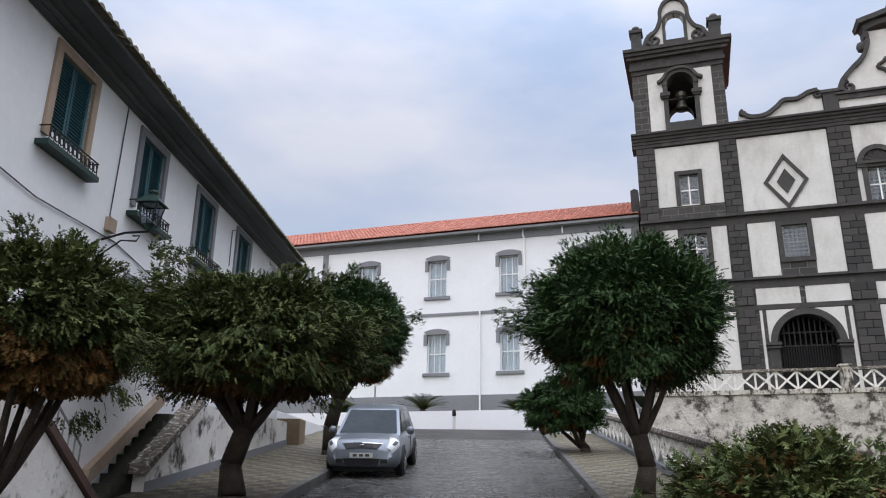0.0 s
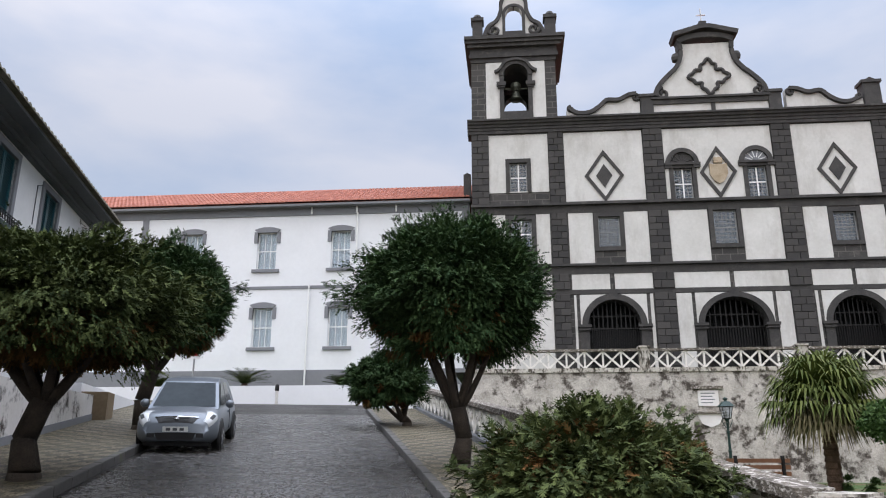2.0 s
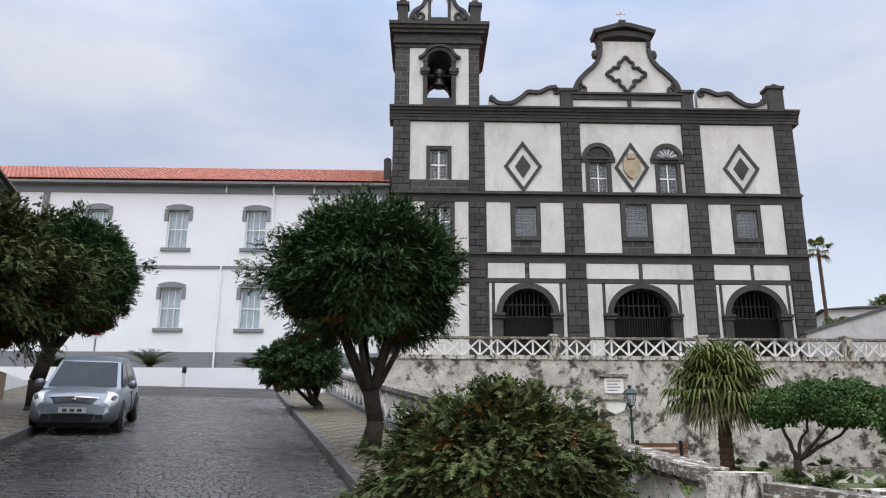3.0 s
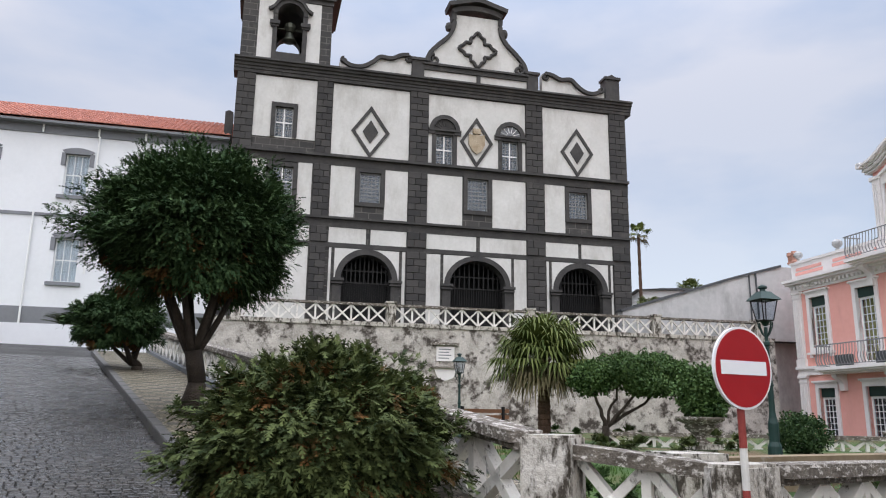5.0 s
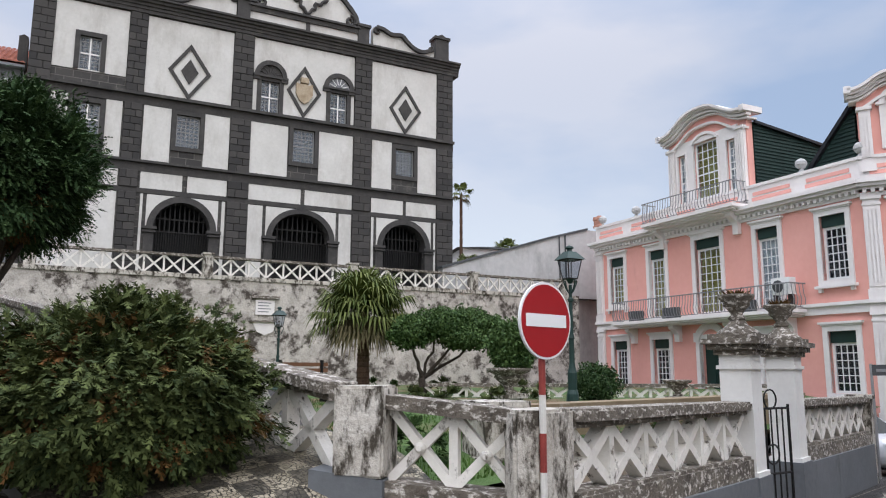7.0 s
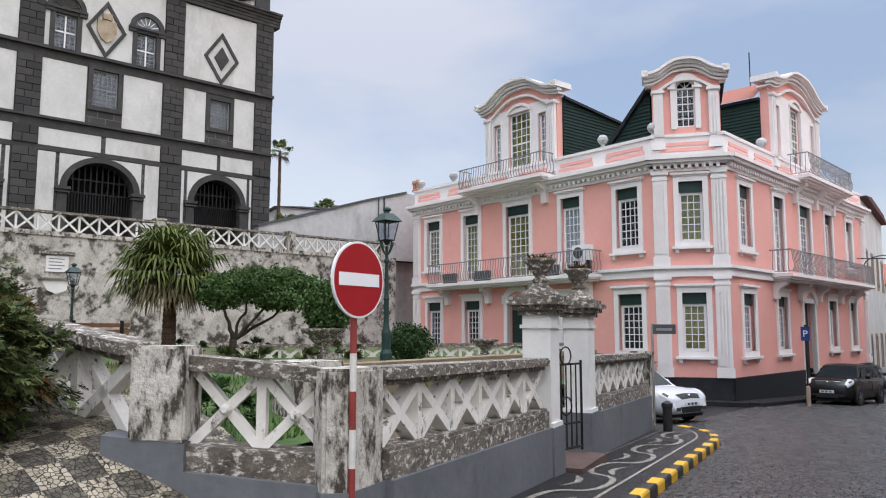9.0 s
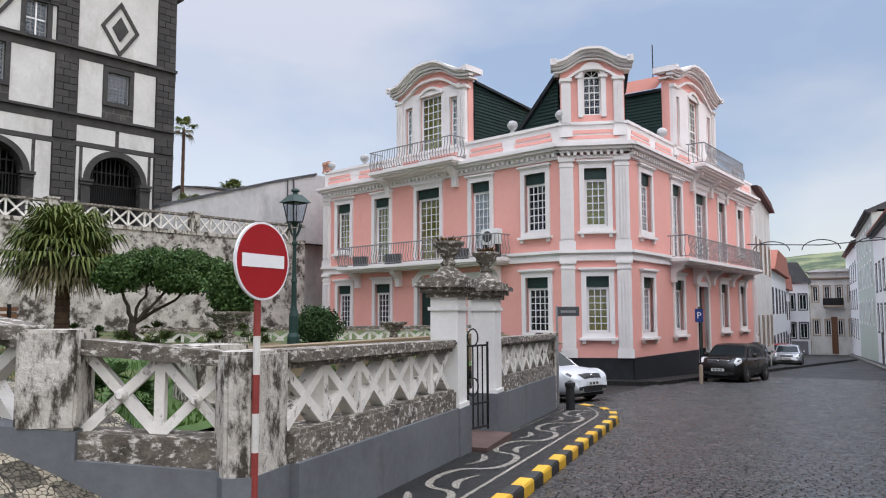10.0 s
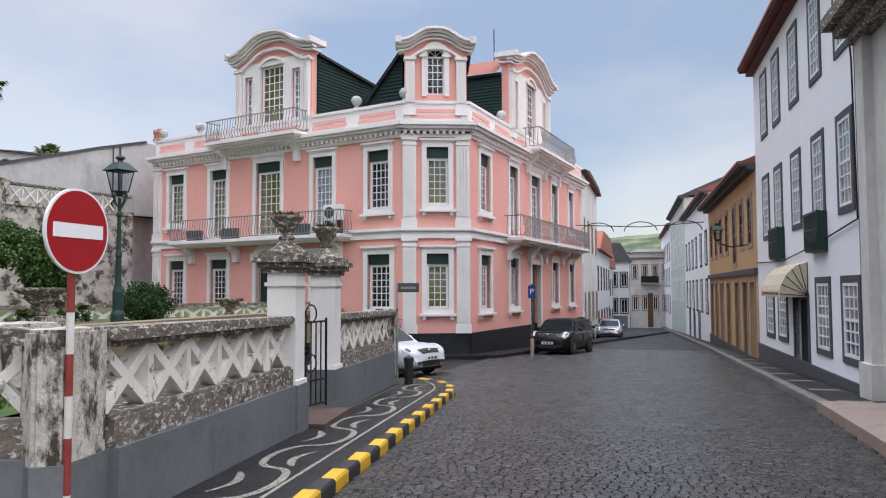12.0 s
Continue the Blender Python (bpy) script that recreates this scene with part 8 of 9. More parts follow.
        bmesh.ops.transform(mir, matrix=Matrix.Translation((L / 2 - L * (hood + 0.1), s * (W + 0.09), belt + 0.07)) @ Matrix.Rotation(radians(90), 4, "X"), verts=mir.verts[:])
        part("wing_mirror", mir, paint, c, smooth=True)
        part("door_handle", box(L / 2 - L * 0.55, L / 2 - L * 0.51, s * W * 0.99 - 0.012, s * W * 0.99 + 0.012, belt - 0.16, belt - 0.12), paint, c)
        part("door_seam", box(L / 2 - L * 0.583, L / 2 - L * 0.579, s * W * 0.995 - 0.006, s * W * 0.995 + 0.008, 0.35, belt - 0.1), M_BLACKPL, c)
        for x in (L / 2 - L * 0.2, L / 2 - L * 0.82):
            arch = lathe(bmesh.new(), [(r + 0.07, 0), (r + 0.07, 0.05)], 24)
            bmesh.ops.transform(arch, matrix=Matrix.Translation((x, s * (W - 0.035), r + 0.01)) @ Matrix.Rotation(radians(-90 * s), 4, "X"), verts=arch.verts[:])
            part("wheel_arch", arch, M_BLACKPL, c)
            wheel(c, x, s * (W - 0.06), r, s)
        # headlight and fog lamp
        lamp = part("headlight", patch(0.018, 0.135, 4.35, 6.45, s, 0.022, lambda a, b: (a * (0.55 + 0.45 * b) if b < 1 else a, b * (0.8 + 0.2 * a))), M_LAMPGLASS, c, "clear headlight lens", smooth=True)
        part("lamp_bowl", patch(0.035, 0.075, 4.9, 5.7, s, 0.034), M_DGREY, lamp)
        part("fog_recess", box(L / 2 - 0.1, L / 2 + 0.004, min(s * W * 0.5, s * W * 0.68), max(s * W * 0.5, s * W * 0.68), 0.33, 0.42), M_BLACKPL, c)
        part("tail_light", box(-L / 2 + 0.02, -L / 2 + 0.16, min(s * W * 0.7, s * W * 0.86), max(s * W * 0.7, s * W * 0.86), 0.75, belt + 0.08), M_RED, c, "red tail light")
    for nm, a in (("windscreen", ((hood + 0.008, belt + 0.03, 0.80), (screen - 0.004, height - 0.11, 0.66))), ("rear_window", ((tail - 0.004, belt + 0.08, 0.76), (rear + 0.008, height - 0.19, 0.68)))):
        bm = bmesh.new()
        (t0, z0, k0), (t1, z1, k1) = a
        up = 0.05 if nm == "windscreen" else -0.05
        f = [(L / 2 - L * t0 + up, -W * k0, z0), (L / 2 - L * t0 + up, W * k0, z0), (L / 2 - L * t1 + up, W * k1, z1 + 0.012), (L / 2 - L * t1 + up, -W * k1, z1 + 0.012)]
        bm.faces.new([bm.verts.new(p) for p in f])
        part(nm, bm, M_CARGLASS, c)
    part("wiper", tube(tube(bmesh.new(), [(L / 2 - L * hood - 0.06, -W * 0.7, belt + 0.05), (L / 2 - L * hood - 0.12, -W * 0.1, belt + 0.09)], 0.012, 4), [(L / 2 - L * hood - 0.06, W * 0.05, belt + 0.05), (L / 2 - L * hood - 0.12, W * 0.6, belt + 0.09)], 0.012, 4), M_BLACKPL, c)
    gr = part("grille", bmesh.new(), M_BLACKPL, c)
    for s in (1, -1):
        part("grille_half", patch(0.001, 0.036, 6.55, 8.0, s, 0.014), M_BLACKPL, gr)
        part("grille_trim", tube(bmesh.new(), [skin(0.033, u, s, 0.012) for u in (6.5, 7.2, 8.0)], 0.013, 5), M_CHROME, gr)
    for k in (0.012, 0.022):
        part("grille_slat", tube(bmesh.new(), [skin(k, 7.05, 1, 0.02), skin(k, 8, 1, 0.022), skin(k, 7.05, -1, 0.02)], 0.006, 4), M_DGREY, gr)
    part("lower_intake", prism(bmesh.new(), [(-W * 0.5, 0.43), (W * 0.5, 0.43), (W * 0.42, 0.28), (-W * 0.42, 0.28)], 0, 0.03), M_BLACKPL, c).matrix_basis = Matrix.Translation((L / 2 + 0.015, 0, 0)) @ Matrix.Rotation(radians(90), 4, "Z")
    part("badge", lathe(bmesh.new(), [(0.035, -0.03), (0.05, 0), (0.035, 0.03)], 12, tuple(skin(0.018, 8, 1, 0.02))), M_CHROME, c)
    pl_ = part("number_plate", box(L / 2 + 0.022, L / 2 + 0.036, -0.26, 0.26, 0.45, 0.56), M_PLATE, c)
    for k in range(3):
        part("plate_mark", box(L / 2 + 0.036, L / 2 + 0.04, -0.19 + 0.14 * k, -0.1 + 0.14 * k, 0.475, 0.535), M_DGREY, pl_)
    part("underbody", box(-L / 2 + 0.2, L / 2 - 0.2, -W * 0.8, W * 0.8, 0.14, 0.24), M_BLACKPL, c)
    return c


def on_ground(x, y, dx, dy, z=None):
    h = ground_z if z is None else z
    e = 0.9
    slope = (h(x + dx * e, y + dy * e) - h(x - dx * e, y - dy * e)) / (2 * e)
    return Matrix.Translation((x, y, h(x, y))) @ Matrix.Rotation(math.atan2(dy, dx), 4, "Z") @ Matrix.Rotation(-math.atan(slope), 4, "Y")


car(on_ground(-6.5, 16.9, 0.25, -0.968), M_SILVER, "silver-blue small hatchback parked on the cobbled slope", 3.75, 1.7, 1.53, 0.84, 0.9, 0.235, 0.44)
car(on_ground(33.6, 11.7, -0.9986, -0.05, street_z), M_BLACKCAR, "black compact crossover parked by the pink house", 4.16, 1.8, 1.56, 0.98, 1.02, 0.27, 0.4, 0.97, 0.9, 0.33)
car(on_ground(55.5, 16.2, -0.968, -0.249, street_z), M_GREYCAR, "pale grey saloon parked along the street", 4.4, 1.76, 1.42, 0.84, 0.88)
car(on_ground(62.0, 18.6, -0.968, -0.249, street_z), M_REDCAR, "small red car parked down the street", 3.7, 1.62, 1.46)
car(on_ground(47.0, 15.6, -0.968, -0.249, street_z), M_BLACKCAR, "dark hatchback parked behind the crossover", 3.9, 1.7, 1.47)
car(on_ground(19.8, 12.4, -0.14, -0.99, street_z), M_WHITECAR, "white saloon parked behind the garden fence", 4.3, 1.74, 1.42, 0.84, 0.88)

# ---- small street furniture ----
ps = thing("parking_sign", Matrix.Translation((30.0, 11.65, street_z(30, 11.65) + 0.1)) @ Matrix.Rotation(radians(-70), 4, "Z"), "blue parking sign on a thin dark pole", "sign")
part("pole", tube(bmesh.new(), [(0, 0, -0.1), (0, 0, 2.9)], 0.03, 8), M_IRON, ps)
part("board", box(-0.15, 0.15, -0.06, -0.035, 2.3, 2.82), M_BLUE, ps, "blue enamel board")
fc = bpy.data.curves.new("letter", "FONT")
fc.body, fc.size, fc.align_x, fc.extrude = "P", 0.34, "CENTER", 0.002
lt = new("letter", fc)
lt.data.materials.append(M_SIGNW)
lt.parent, lt.matrix_basis = ps, Matrix.Translation((0, -0.066, 2.45)) @ Matrix.Rotation(radians(90), 4, "X")
part("pole_base", lathe(bmesh.new(), [(0.075, -0.1), (0.075, 0.6), (0.05, 0.64)], 10), M_BEAM, ps)
ss = thing("street_name_sign", Matrix.Translation((16.9, 9.72, street_z(16.9, 9.7))) @ Matrix.Rotation(radians(-28), 4, "Z"), "small grey direction sign on a post", "sign")
part("pole", tube(bmesh.new(), [(0, 0, -0.05), (0, 0, 2.5)], 0.03, 8), M_ALU, ss)
part("board", box(0.0, 0.6, -0.05, -0.03, 2.25, 2.48), M_DGREY, ss)
part("sign_writing", box(0.08, 0.5, -0.056, -0.05, 2.33, 2.39), M_ALU, ss)
rs = thing("road_sign", Matrix.Translation((-9.68, 24.0, ground_z(-9.68, 24.0) + 0.1)) @ Matrix.Rotation(radians(24), 4, "Z"), "small white and red sign plates on a thin pole", "sign")
part("pole", tube(bmesh.new(), [(0, 0, -0.1), (0, 0, 2.75)], 0.03, 8), M_ALU, rs)
bm = lathe(bmesh.new(), [(0.24, 0), (0.24, 0.02)], 24)
bmesh.ops.transform(bm, matrix=Matrix.Translation((0, -0.035, 2.55)) @ Matrix.Rotation(radians(90), 4, "X"), verts=bm.verts[:])
part("plate", bm, M_SIGNW, rs, "round white plate")
part("lower_plate", box(-0.2, 0.2, -0.055, -0.035, 1.85, 2.22), M_SIGNW, rs, "square white plate")
part("red_mark", box(-0.13, 0.13, -0.062, -0.056, 1.95, 2.12), M_RED, rs)
for x, y in ((15.9, 8.75), (16.7, 10.1)):
    bl = thing("waste_bollard", Matrix.Translation((x, y, street_z(x, y) + 0.1)), "black metal bollard at the fence end", "bollard", "street bollards")
    part("post", lathe(bmesh.new(), [(0.1, -0.1), (0.1, 0.52), (0.12, 0.54), (0.12, 0.62), (0.03, 0.67)], 14), M_BLACKPL, bl)

# ---- trees ----
def fronds(rng, n, length, normals, points, droop, wide=0.62, pairs=3):
    """Flat feathery fronds: a bending rib with pointed leaflets on both sides, each frond one connected piece."""
    out = normals + rng.normal(scale=0.5, size=(n, 3))
    out[:, 2] -= droop * rng.uniform(0.2, 1.5, n)
    out /= np.linalg.norm(out, axis=1)[:, None]
    up = np.array((0, 0, 1.0)) + normals * 0.55 + rng.normal(scale=0.35, size=(n, 3))
    across = np.cross(out, up)
    across /= np.linalg.norm(across, axis=1)[:, None] + 1e-9
    size = length * rng.uniform(0.6, 1.35, n)
    k = pairs + 1
    verts = np.zeros((n, k + 2 * pairs, 3))
    for i in range(k):
        t = i / pairs
        verts[:, i] = points + out * (t * size)[:, None]
        verts[:, i, 2] -= 0.22 * size * t * t
    for i in range(pairs):
        t = (i + 0.3) / pairs
        reach_ = wide * size * (1 - 0.7 * t) * rng.uniform(0.6, 1.2, n)
        root = (verts[:, i] + verts[:, i + 1]) / 2
        for e, sgn in ((0, 1.0), (1, -1.0)):
            tip = root + across * (sgn * 0.68 * reach_)[:, None] + out * (0.85 * reach_)[:, None]
            tip[:, 2] -= 0.16 * reach_
            verts[:, k + 2 * i + e] = tip
    local = []
    for i in range(pairs):
        local += [(i, i + 1, k + 2 * i), (i + 1, i, k + 2 * i + 1)]
    faces = (np.array(local)[None] + (np.arange(n) * (k + 2 * pairs))[:, None, None]).reshape(-1, 3)
    return [tuple(v) for v in verts.reshape(-1, 3).tolist()], [tuple(f) for f in faces.tolist()]


def sprays(rng, count, centre, radii, size, droop, shell=0.58, seed=0, low=-0.8, ragged=0.1, wide=0.62):
    """Fronds over an uneven clipped crown: most on its skin in tufts, some deeper in, a few standing out of it."""
    tufts = max(count // 75, 10)
    g = np.arange(tufts) + 0.5
    z = 1 - (1 - low) * g / tufts
    a = g * 2.399963
    r = np.sqrt(np.maximum(0, 1 - z * z))
    td = np.stack((np.cos(a) * r, np.sin(a) * r, z), 1) + rng.normal(scale=0.07, size=(tufts, 3))
    td /= np.linalg.norm(td, axis=1)[:, None]
    lump = np.array([0.15 * noise.noise(Vector(d) * 2.3 + Vector((seed, 0, 0))) + ragged * noise.noise(Vector(d) * 5.5 + Vector((0, seed, 0))) for d in td])
    depth = np.where(rng.random(tufts) < 0.66, rng.uniform(0.9, 1.0, tufts), rng.uniform(shell, 0.9, tufts))
    depth = np.where(rng.random(tufts) < 0.12, rng.uniform(1.0, 1.0 + ragged, tufts), depth)
    pick = rng.integers(0, tufts, count)
    d = td[pick] + rng.normal(scale=0.065, size=(count, 3))
    d /= np.linalg.norm(d, axis=1)[:, None]
    rr = ((0.93 + lump) * depth)[pick] * rng.uniform(0.86, 1.04, count)
    pts = np.array(centre) + d * np.array(radii) * rr[:, None]
    nrm = d * np.array((1.0, 1.0, 0.75)) + td[pick] * 0.5 + np.array((0, 0, 0.22))
    nrm /= np.linalg.norm(nrm, axis=1)[:, None]
    return fronds(rng, count, size, nrm, pts, droop, wide)


def crown_core(centre, radii, seed, full):
    bm = bmesh.new()
    bmesh.ops.create_icosphere(bm, subdivisions=3, radius=1)
    for v in bm.verts:
        d = v.co.normalized()
        r = full + 0.16 * noise.noise(d * 3.1 + Vector((seed, 0, 0)))
        v.co = Vector((centre[0] + d.x * radii[0] * r, centre[1] + d.y * radii[1] * r, centre[2] + d.z * radii[2] * r))
    return bm


def tree(name, x, y, base, centre, radii, count, label, seed, trunk_r=0.2, forks=6, size=0.17, leaf=None, rust=0.10, droop=0.25, fork_z=None, core=0.64, low=-0.8, ragged=0.1, wide=0.42):
    rng = np.random.default_rng(seed)
    th = thing(name, Matrix(), label, "tree", "clipped street trees" if name == "street_tree" else "")
    c = Vector(centre)
    fz = fork_z or (c.z - radii[2] * 0.95)
    fork = Vector((x + (c.x - x) * 0.25 + rng.normal(scale=0.06), y + (c.y - y) * 0.25, fz))
    mid1 = Vector((x, y, base)).lerp(fork, 0.5) + Vector((rng.normal(scale=0.07), rng.normal(scale=0.07), 0))
    bm = bmesh.new()
    pts = [Vector((x, y, base - 0.15)), Vector((x, y, base + 0.12)), mid1, fork]
    rad = [trunk_r * 1.5, trunk_r * 1.15, trunk_r * 0.95, trunk_r * 0.9]
    for (p, q), (r0, r1) in zip(zip(pts, pts[1:]), zip(rad, rad[1:])):
        tube(bm, [p, q], r0, 12, r1)
    for v in bm.verts:
        v.co += 0.03 * Vector((noise.noise(v.co * 5), noise.noise(v.co * 5 + Vector((7, 0, 0))), 0))
    part("trunk", bm, M_BARK, th, "gnarled dark trunk", smooth=True)
    for k in range(forks):
        t = 2 * math.pi * (k + rng.uniform(-0.25, 0.25)) / forks
        e = Vector((c.x + 0.55 * radii[0] * math.cos(t), c.y + 0.55 * radii[1] * math.sin(t), c.z + radii[2] * rng.uniform(-0.4, 0.3)))
        bend = fork.lerp(e, 0.45) + Vector((0.16 * math.cos(t), 0.16 * math.sin(t), -0.12 * radii[2] * rng.uniform(0.2, 0.9)))
        part("limb", tube(bmesh.new(), smooth3([fork - Vector((0, 0, 0.12)), bend, e]), trunk_r * rng.uniform(0.42, 0.66), 8, 0.02), M_BARK, th, smooth=True)
    vs, fs = sprays(rng, count, centre, radii, size, droop, seed=seed, low=low, ragged=ragged, wide=wide)
    ob = arrays_ob("crown", vs, fs, leaf or M_LEAF)
    ob.parent = th
    tagged(ob, kind="stuff")
    if rust:
        if name == "bush":
            vs, fs = sprays(rng, int(count * rust), centre, (radii[0] * 1.01, radii[1] * 1.01, radii[2] * 1.01), size * 0.85, droop + 0.2, 0.85, seed, low)
        else:
            vs, fs = sprays(rng, int(count * rust), (c.x, c.y, c.z - radii[2] * 0.45), (radii[0] * 0.85, radii[1] * 0.85, radii[2] * 0.5), size * 0.9, droop + 0.45, seed=seed + 3, low=-0.95)
        ob = arrays_ob("withered_sprays", vs, fs, M_LEAF_RUST)
        ob.parent = th
        tagged(ob, "rust-brown withered sprays", kind="stuff")
    if core:
        part("crown_core", crown_core((c.x, c.y, c.z + 0.05 * radii[2]), (radii[0] * 0.95, radii[1] * 0.95, radii[2] * 0.9), seed, core), M_LEAF, th)
    return th


def smooth3(pts, n=5):
    out = []
    for i in range(n + 1):
        t = i / n
        out.append(pts[0] * (1 - t) ** 2 + pts[1] * 2 * t * (1 - t) + pts[2] * t * t)
    return out


gz = ground_z
tree("street_tree", 0.16, 13.36, gz(0.16, 13.36) + 0.1, (0.04, 13.36, 4.9), (1.76, 1.76, 1.38), 80000, "clipped dark green conifer with a rounded crown", 11, 0.17, 7, size=0.135, fork_z=2.75, rust=0.05, low=-0.86, droop=0.05, ragged=0.2)
tree("street_tree", -2.0, 21.85, gz(-2.0, 21.85) + 0.1, (-2.6, 21.8, 4.1), (1.2, 1.2, 0.84), 22000, "small clipped dark green conifer", 12, 0.13, 5, size=0.145, fork_z=3.05, rust=0.04, droop=0.1, ragged=0.2)
tree("street_tree", -6.38, 10.7, gz(-6.38, 10.7) + 0.1, (-6.3, 10.8, 4.3), (1.95, 1.95, 1.08), 68000, "spreading green conifer with rusty lower sprays", 13, 0.2, 7, size=0.14, rust=0.2, fork_z=2.75, droop=0.1, ragged=0.36, core=0.5, leaf=M_LEAF_BUSH)
tree("street_tree", -8.6, 18.6, gz(-8.6, 18.6) + 0.1, (-8.15, 18.7, 6.0), (1.6, 1.6, 1.66), 40000, "tall clipped dark green conifer behind the car", 14, 0.2, size=0.15, fork_z=4.1, droop=0.1, ragged=0.24)
tree("street_tree", -5.45, 5.15, gz(-5.45, 5.15) + 0.1, (-5.1, 5.05, 3.4), (1.06, 1.06, 0.78), 34000, "dark conifer with bare rusty lower branches", 15, 0.1, 8, 0.1, rust=0.42, fork_z=1.75, droop=0.15, ragged=0.42, core=0.28, leaf=M_LEAF_BUSH)
tree("bush", 1.85, 6.7, gz(1.85, 6.7), (1.82, 6.6, 1.46), (1.1, 1.06, 0.76), 50000, "broad low green conifer bush with rusty tips", 16, 0.13, 8, 0.105, M_LEAF_BUSH, 0.15, 0.2, fork_z=0.9, low=-0.72, ragged=0.26, wide=0.6)


def broadleaf(x, y, base, blobs, label, seed, trunk_r, stems, leaf, size=0.075, count=4600):
    """A clipped broad-leaved tree: bare forked stems under clouds of small leaves."""
    rng = np.random.default_rng(seed)
    th = thing("garden_tree", Matrix(), label, "tree", "garden trees")
    root = Vector((x, y, base - 0.05))
    top = sum((Vector(q[:3]) for q in blobs), Vector()) / len(blobs)
    fork = root.lerp(Vector((x, y, top.z)), 0.3) + Vector((rng.normal(scale=0.05), 0, 0))
    part("trunk", tube(bmesh.new(), [root, fork], trunk_r * 1.25, 9, trunk_r), M_BARK, th, smooth=True)
    for bx_, by_, bz_, rx, ry, rz in blobs:
        for e in (Vector((bx_ + rng.uniform(-0.3, 0.3) * rx, by_, bz_)),):
            b = fork.lerp(e, 0.5) + Vector((rng.normal(scale=0.16), rng.normal(scale=0.12), -0.16))
            pts = smooth3([fork - Vector((0, 0, 0.04)), b, e], 7)
            pts = [pts[0]] + [p + Vector(rng.normal(scale=0.03, size=3)) for p in pts[1:]]
            part("stem", tube(bmesh.new(), pts, trunk_r * rng.uniform(0.45, 0.75), 7, trunk_r * 0.2), M_BARK, th, smooth=True)
    vs, fs = [], []
    for cx, cy, cz, rx, ry, rz in blobs:
        for _ in range(count):
            d = Vector(rng.normal(size=3)).normalized()
            f = (1 + 0.3 * noise.noise(d * 2.6 + Vector((cx, cy, 0))) + 0.3 * noise.noise(d * 6.0 + Vector((cx, 0, cy)))) * (0.5 + 0.5 * rng.random() ** 0.6)
            p = Vector((cx + d.x * rx * f, cy + d.y * ry * f, cz + d.z * rz * f))
            u = Vector(rng.normal(size=3)).normalized()
            v = u.cross(Vector(rng.normal(size=3))).normalized() * size * 0.4
            u *= size * rng.uniform(0.7, 1.3)
            i = len(vs)
            vs += [tuple(p), tuple(p + u * 0.5 + v), tuple(p + u), tuple(p + u * 0.5 - v)]
            fs.append((i, i + 1, i + 2, i + 3))
    ob = arrays_ob("crown", vs, fs, leaf)
    ob.parent = th
    tagged(ob, kind="stuff")
    bm = bmesh.new()
    for cx, cy, cz, rx, ry, rz in blobs:
        b2 = bmesh.new()
        bmesh.ops.create_icosphere(b2, subdivisions=2, radius=1, matrix=Matrix.Translation((cx, cy, cz)) @ Matrix.Diagonal((rx * 0.42, ry * 0.42, rz * 0.42, 1)))
        me = bpy.data.meshes.new("tmp")
        b2.to_mesh(me)
        b2.free()
        bm.from_mesh(me)
        bpy.data.meshes.remove(me)
    part("crown_core", bm, leaf, th)
    return th


broadleaf(10.8, 19.2, 0.9, [(10.45, 19.3, 2.75, 0.66, 0.6, 0.5), (11.3, 19.1, 2.98, 0.8, 0.7, 0.52), (12.25, 19.2, 3.05, 0.85, 0.7, 0.5), (13.0, 19.2, 2.78, 0.72, 0.6, 0.55), (11.9, 18.8, 2.6, 0.7, 0.6, 0.36)], "spreading clipped tree with bare forked dark stems", 31, 0.1, 5, M_LEAF_TOPIARY, 0.085, 4200)
broadleaf(10.62, 14.3, 1.5, [(10.7, 14.3, 2.36, 0.6, 0.55, 0.46), (10.72, 14.25, 2.0, 0.5, 0.5, 0.36)], "small bushy green tree growing from a stone urn", 32, 0.06, 3, M_LEAF_TOPIARY, 0.075, 4200)
broadleaf(13.9, 15.1, 0.9, [(13.85, 15.15, 1.35, 0.62, 0.6, 0.5)], "dark rounded camellia shrub in the garden", 33, 0.05, 2, M_LEAF, 0.07, 4200)
hedge_rng = np.random.default_rng(5)
for k, (x, y, w) in enumerate(((8.4, 13.0, 1.6), (5.2, 8.0, 0.5), (12.2, 16.2, 0.9), (9.3, 8.6, 0.5), (11.4, 9.7, 0.6), (10.1, 21.2, 0.8), (11.9, 20.0, 0.7))):
    vs, fs = sprays(hedge_rng, 700, (x, y, garden_z(x, y) + 0.16), (w, 0.45, 0.28), 0.16, 0.0, seed=k)
    tagged(arrays_ob("garden_shrub", vs, fs, M_LEAF_TOPIARY if k % 2 else M_LEAF_BUSH), "low green shrub growing on the garden lawn", "shrub", "garden shrubs")


